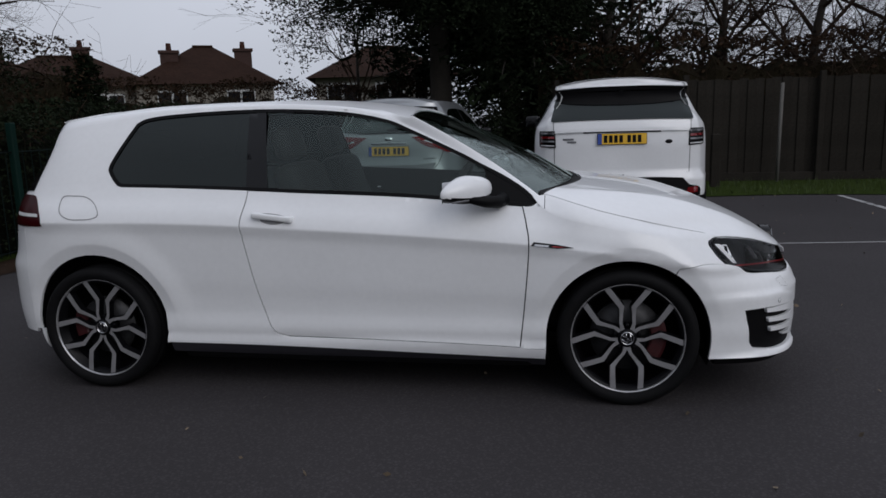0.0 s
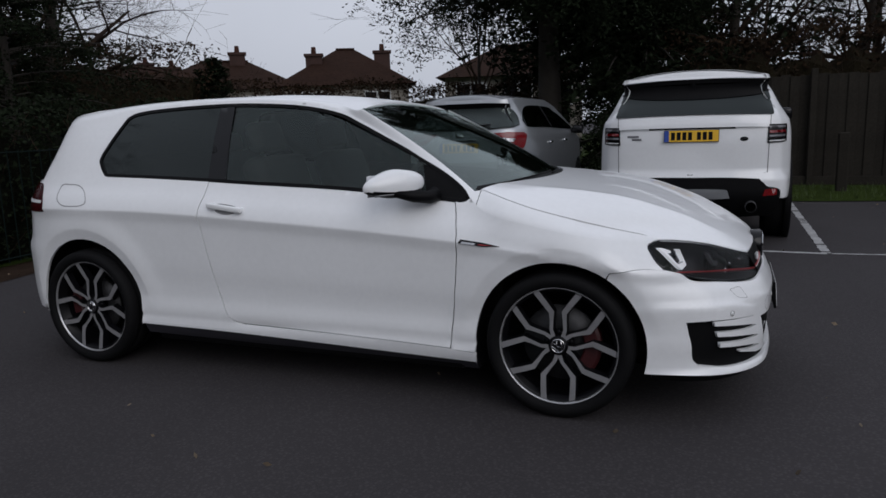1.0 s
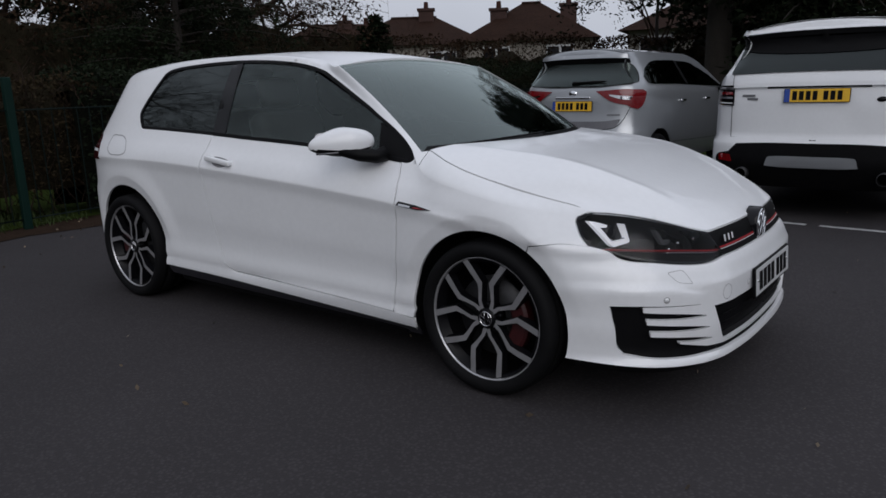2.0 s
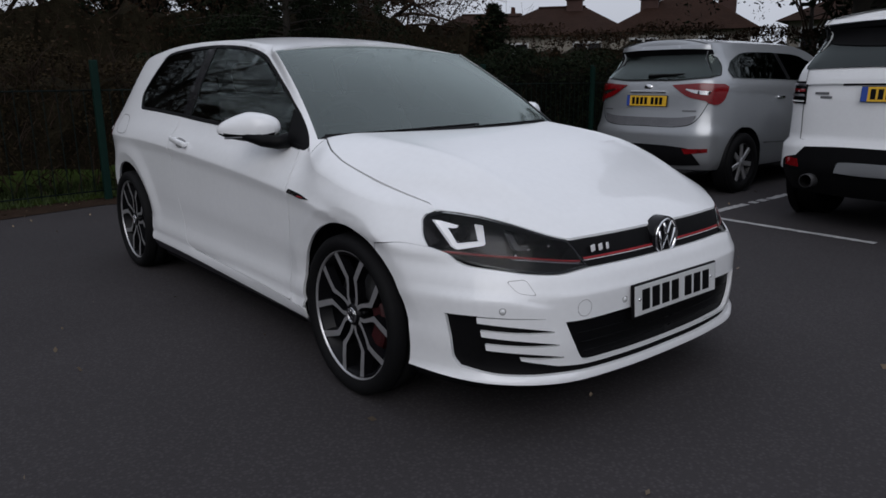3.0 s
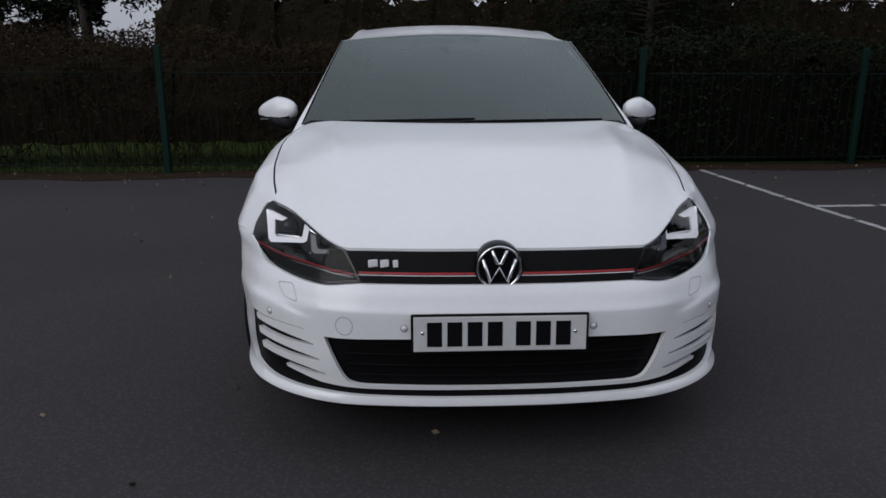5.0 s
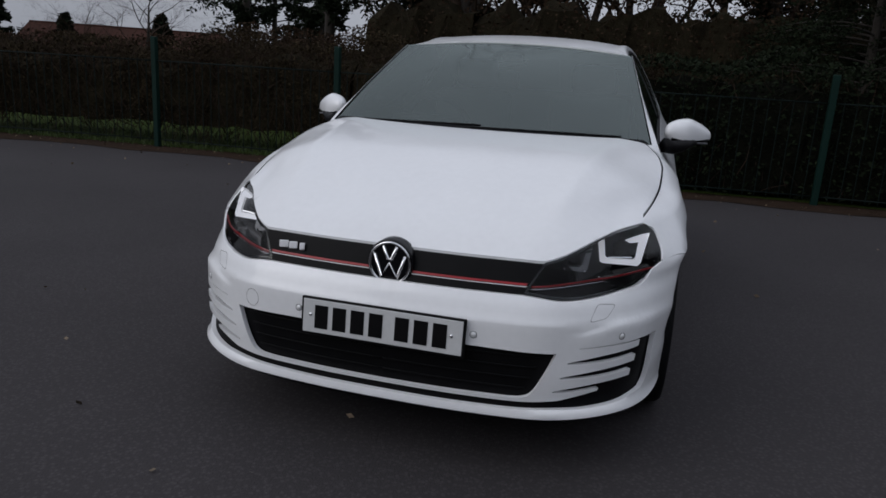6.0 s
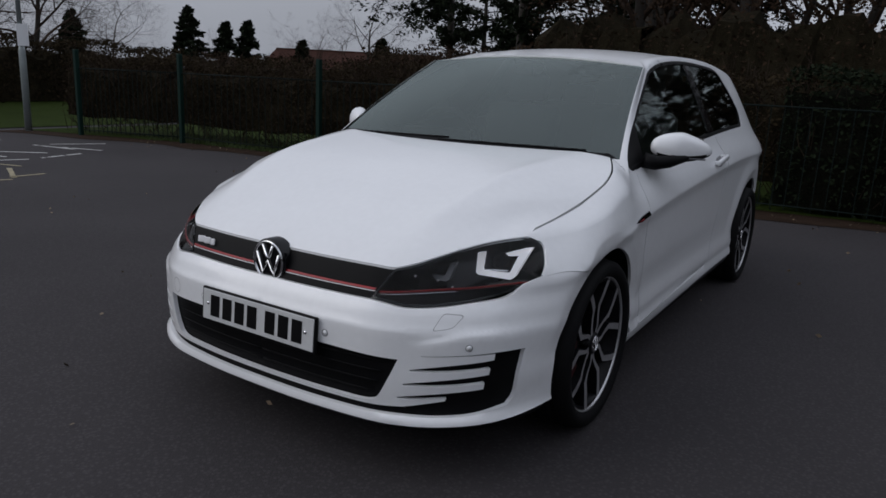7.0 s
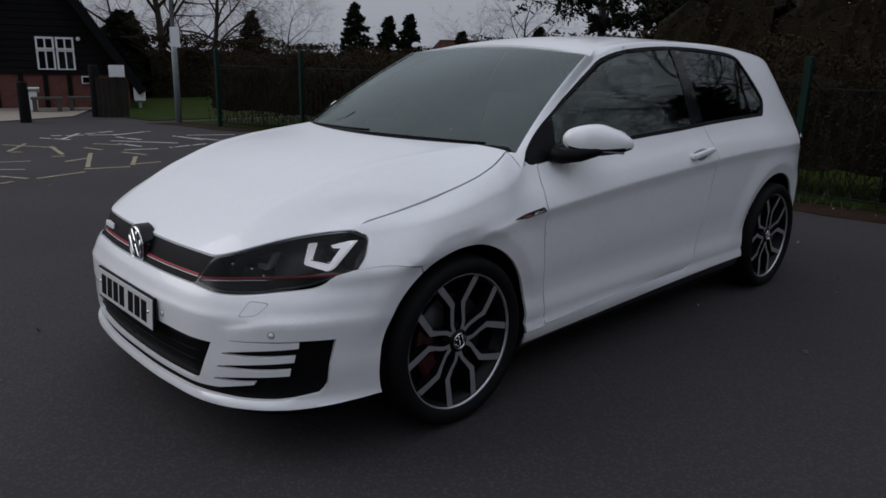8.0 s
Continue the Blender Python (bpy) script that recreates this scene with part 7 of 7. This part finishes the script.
# undergrowth that closes the wood; unseen growth added round the car park's other sides
hedge("thicket", "brown winter thicket of the wood", [(-9.0, 9.0), (-9.6, 3.0), (-9.5, -2.5), (-9.4, -4.5)], 2.9, 2.2, 6, 1400, 90, LEAF_BROWN, 0.045)
hedge("thicket", "low brown scrub at the edge of the wood", [(-9.4, -4.0), (-9.9, -6.5), (-10.8, -9.0)], 1.75, 2.0, 26, 1400, 160, LEAF_BROWN, 0.045)
hedge("thicket", "brown winter thicket beyond the lawn", [(-14.0, -7.0), (-16.0, -14.0), (-15.0, -22.0)], 1.6, 1.6, 7, 400, 60, LEAF_BROWN, 0.07)
hedge("thicket", "brown and russet shrubs behind the board fence", [(0.5, 11.6), (8.0, 11.7), (14.0, 11.7), (22.0, 11.0)], 2.75, 1.4, 8, 900, 260, LEAF_BROWN, 0.06)
hedge("thicket", "brown winter shrubs before the houses", [(-9.5, 8.0), (-8.0, 11.5), (-5.0, 15.0), (-2.0, 15.5)], 2.3, 1.6, 10, 1400, 160, LEAF_BROWN, 0.05)
conifer("evergreen_shrub", "round dark evergreen shrub before the houses", (-8.3, 9.0, 0), 16, 2.75, 1.1, 0.08, 90, 0.1, 16000, 0.04, low=0.05)
# unseen hedge behind the camera, added to darken what the car reflects
hedge("far_hedge", "unseen tall dark hedge added along the car park's other side", [(22.0, 12.0), (24.0, -4.0), (20.0, -20.0), (6.0, -26.0)], 3.4, 2.0, 9, 160, 20, LEAF_HEDGE, 0.12)
# two unseen trees added beside it for the same reflections
for x, y, a in ((23, 6, 20), (21, -15, 200)):
    copy_thing(proto_a if a % 40 else proto_b, pose(x, y, 0, 0, 0, a))


# ---- houses ----
def house(place, turn, width, depth, eaves, ridge, hip, chimneys, label, tile, wall, windows):
    h = thing("house", label, "house", place, turn)
    part("wall", box("wall", (width, depth, eaves), pose(0, 0, eaves / 2)), wall, h)
    w, d, o = width / 2 + 0.35, depth / 2 + 0.35, hip
    verts = [(-w, -d, eaves - 0.1), (w, -d, eaves - 0.1), (w, d, eaves - 0.1), (-w, d, eaves - 0.1), (-w + o, 0, ridge), (w - o, 0, ridge)]
    roof = part("roof", mesh_of("roof", verts, [(0, 1, 5, 4), (1, 2, 5), (2, 3, 4, 5), (3, 0, 4), (3, 2, 1, 0)], False), tile, h)
    part("ridge_tiles", tube("ridge_tiles", [verts[4], verts[5]], 0.09, 6), tile, roof)
    for cx, cy, top in chimneys:
        part("chimney", box("chimney", (0.75, 0.55, top - eaves), pose(cx, cy, (top + eaves) / 2)), BRICK, roof)
        part("chimney_cap", box("chimney_cap", (0.88, 0.68, 0.12), pose(cx, cy, top)), BRICK, roof)
        part("chimney_pot", lathe("chimney_pot", [(top, 0.13), (top + 0.38, 0.10), (top + 0.38, 0.07), (top, 0.07)], 12, "z", (cx, cy, 0)), TILE_RED, roof)
    for wx, wz, ww, wh in windows:
        win = part("window", box("window", (ww, 0.06, wh), pose(wx, -depth / 2 - 0.02, wz)), FRAME, h)
        for k in (-1, 1):
            part("pane", box("pane", (ww / 2 - 0.1, 0.02, wh - 0.16), pose(wx + k * ww / 4, -depth / 2 - 0.06, wz)), GLOSS, win)
    return h


house((-21.3, 26.2, 0), 36, 6.6, 7.0, 3.2, 4.6, 2.5, ((0.65, -0.3, 4.95), (-2.5, 0.4, 4.35)), "brown-roofed house with brick chimneys", TILE, RENDER, ((-1.8, 2.3, 1.3, 1.0), (1.5, 2.3, 1.3, 1.0)))
house((-15.5, 28.0, 0), 28, 5.6, 6.4, 3.2, 4.95, 2.7, ((-1.45, -1.2, 4.6), (1.75, -0.6, 4.75)), "brown hip-roofed house with two chimneys", TILE, RENDER, ((-1.4, 2.4, 1.2, 0.9), (1.4, 2.4, 1.2, 0.9)))
house((-6.6, 26.5, 0), 15, 5.2, 6.5, 3.1, 4.4, 2.2, (), "brown-roofed house with pale walls", TILE, RENDER, ((-1.6, 2.3, 1.2, 1.0), (0.2, 2.3, 1.1, 1.0), (1.7, 2.3, 1.1, 1.0)))
house((-27.9, 27.3, 0), 48, 6.6, 6.5, 3.6, 4.75, 2.2, ((0.4, -0.5, 4.9),), "brown-roofed brick house with a chimney", TILE, BRICK, ((-1.6, 2.8, 1.2, 0.9), (1.6, 2.8, 1.2, 0.9)))
house((-34.5, 25.0, 0), 56, 5.0, 6.0, 3.0, 3.9, 2.0, ((0.0, 0.0, 4.1),), "brown-roofed house far off", TILE, BRICK, ())
house((-38.7, -33.5, -1.9), -51, 13.0, 7.0, 3.3, 4.6, 0.8, (), "long low building with a red tiled roof", TILE_RED, BRICK, ())

# gabled building beside the car park
gx, gy = -1.80, -16.43
barn = thing("gabled_building", "black-boarded gabled building on a brick base", "building", (gx, gy, 0), -15.65)
HALF, EAVE, APEX = 2.1, 0.55, 3.85


def gable_y(x):
    return EAVE + (APEX - EAVE) * (1 - abs(x) / HALF)


part("wall", prism("wall", [(-HALF + 0.1, 0), (HALF - 0.1, 0), (HALF - 0.1, gable_y(HALF - 0.1)), (0, APEX - 0.06), (-HALF + 0.1, gable_y(HALF - 0.1))], pose(0, 0, 0, 90, 0, 0), 7.0), BARN_BRICK, barn)
board = 0
z = 0.80
while z < APEX - 0.15:
    half = HALF * (APEX - z - 0.08) / (APEX - EAVE)
    part("weatherboard", box("weatherboard", (2 * half, 0.03, 0.17), pose(0, 0.022, z + 0.07, 7, 0, 0)), BOARD, barn)
    z += 0.155
for x in (-1.7, -1.2, -0.7, -0.2, 0.3, 0.8, 1.3, 1.75):
    part("stud", box("stud", (0.10, 0.05, min(0.82, gable_y(x))), pose(x, 0.02, min(0.82, gable_y(x)) / 2)), BOARD, barn)
for sg in (1, -1):
    a = math.degrees(math.atan2(APEX - EAVE, HALF))
    ln = math.hypot(APEX - EAVE, HALF) + 0.4
    m = pose(sg * HALF / 2 * 1.05, -3.4, (APEX + EAVE) / 2, 0, sg * a, 0)
    part("roof", box("roof", (ln, 7.6, 0.16), m), TILE, barn)
    part("bargeboard", box("bargeboard", (ln, 0.05, 0.20), pose(sg * HALF / 2 * 1.05, 0.42, (APEX + EAVE) / 2, 0, sg * a, 0)), BOARD, barn)
for x in (-0.675, -0.265):
    win = part("window", box("window", (0.38, 0.05, 0.74), pose(x, 0.06, 1.26)), FRAME, barn, "white casement window with an open top light")
    for k in (-1, 1):
        part("pane", box("pane", (0.13, 0.02, 0.38), pose(x + k * 0.083, 0.082, 1.11)), GLOSS, win)
        part("pane", box("pane", (0.13, 0.02, 0.21), pose(x + k * 0.083, 0.082, 1.48)), GLOSS, win)
    part("top_light", box("top_light", (0.35, 0.02, 0.025), pose(x, 0.14, 1.37)), FRAME, win)
vent = part("small_window", box("small_window", (0.22, 0.04, 0.18), pose(-1.07, 0.05, 0.66)), FRAME, barn)
part("pane", box("pane", (0.17, 0.02, 0.13), pose(-1.07, 0.072, 0.66)), GLOSS, vent)
part("wall_lamp", box("wall_lamp", (0.09, 0.08, 0.09), pose(-0.97, 0.10, 1.60), 0.03), FRAME, barn)

# lamp post with its sign
lamp = thing("lamp_post", "galvanised lamp post with a small sign", "lamp post", (-2.92, -11.25, 0))
part("base", tube("base", [(0, 0, -0.02), (0, 0, 1.35), (0, 0, 1.45)], [0.058, 0.055, 0.040], 14), POLE, lamp)
part("shaft", tube("shaft", [(0, 0, 1.40), (0.0, 0.0, 5.8)], [0.040, 0.032], 12), POLE, lamp)
part("sign", box("sign", (0.17, 0.02, 0.36), pose(0.0, 0.07, 1.62, 0, 0, -30), 0.004), FRAME, lamp)
part("blue_sign", box("blue_sign", (0.42, 0.02, 0.30), pose(0.0, 0.06, 2.82, 0, 0, -30), 0.004), principled("sign_blue", (0.03, 0.04, 0.25), 0.4, vary=0.1), lamp, "blue sign panel")
part("lantern", box("lantern", (0.22, 0.5, 0.12), pose(0, 0.3, 5.85), 0.04), POLE, lamp)


def bench(place, turn):
    b = thing("bench", "low weathered wooden bench on pale paving", "bench", place, turn, "benches by the building")
    for k in range(3):
        part("slat", box("slat", (0.62, 0.10, 0.05), pose(0, -0.12 + 0.12 * k, 0.30), 0.008, 1), WOOD, b)
    for x in (-0.24, 0.24):
        part("leg", box("leg", (0.09, 0.32, 0.28), pose(x, 0, 0.14), 0.01, 1), WOOD, b)
    return b


bench((-1.66, -15.2, 0), -15)
bench((-2.42, -15.25, 0), -15)
for x, y, h, w in ((-0.61, -12.73, 0.75, 0.10), (-2.13, -13.45, 1.05, 0.10)):
    p = thing("timber_post", "dark round timber post", "post", (x, y, 0))
    part("shaft", lathe("shaft", [(0, w), (h - 0.03, w * 0.95), (h, w * 0.8), (h, 0.001)], 14, "z"), BOARD, p)
board = thing("notice_board", "grey boarded panel with a white notice on top", "notice board", (-2.38, -13.2, 0), -20)
for k in range(6):
    part("slat", box("slat", (0.095, 0.03, 0.80), pose(-0.25 + 0.10 * k, 0, 0.40), 0.006, 1), OLD_WOOD, board)
part("notice", box("notice", (0.30, 0.02, 0.24), pose(-0.12, 0.03, 0.94), 0.004), FRAME, board)
lectern = thing("information_stand", "white sloping information stand", "sign", (-1.50, -15.75, 0), -15)
part("leg", box("leg", (0.22, 0.06, 0.42), pose(0, 0, 0.21), 0.01), FRAME, lectern)
part("top", box("top", (0.34, 0.22, 0.04), pose(0, 0, 0.46, 25, 0, 0), 0.01), FRAME, lectern)
crate = thing("white_box", "small white litter box on the grass edge", "box", (-3.85, -15.6, 0), -18)
part("body", box("body", (0.26, 0.24, 0.36), pose(0, 0, 0.34), 0.05, 3, True), FRAME, crate)
part("leg", box("leg", (0.08, 0.08, 0.2), pose(0, 0, 0.1)), POLE, crate)

# fallen leaves and grit on the asphalt
rng = random.Random(5)
bits = []
for _ in range(420):
    if rng.random() < 0.45:
        y = rng.uniform(-9, 8)
        bits.append(Vector((fence_x(y) + abs(rng.gauss(0.3, 0.35)), y, 0.012)))
    else:
        bits.append(Vector((rng.uniform(-4, 8), rng.uniform(-6, 8), 0.010)))
fallen = part("fallen_leaves", leaf_mesh("fallen_leaves", bits, 0.022, rng, 1.3), islands(principled("fallen_leaf", (0.16, 0.12, 0.08), 0.8, vary=0.3), 0.6), None)
tagged(fallen, "scattered dry leaves and grit on asphalt", "leaves", kind="stuff")
blades = []
for _ in range(9000):
    if rng.random() < 0.6:
        y = rng.uniform(-9, 0.4)
        x = fence_x(y) - rng.uniform(-0.02, 1.5)
    else:
        x, y = rng.uniform(1.5, 14), rng.uniform(7.8, 10.2)
    blades.append((x, y))
gv, gf = [], []
for x, y in blades:
    a, h, n = rng.uniform(0, 6.28), rng.uniform(0.04, 0.13), len(gv)
    gv += [(x - 0.006 * math.cos(a), y - 0.006 * math.sin(a), 0.0), (x + 0.006 * math.cos(a), y + 0.006 * math.sin(a), 0.0), (x + rng.gauss(0, 0.03), y + rng.gauss(0, 0.03), h)]
    gf.append((n, n + 1, n + 2))
tagged(part("grass_blades", mesh_of("grass_blades", gv, gf, False), islands(principled("grass_blade", (0.034, 0.054, 0.010), 0.8, vary=0.3), 0.4), None), "rough green grass by the fences", "grass", kind="stuff")
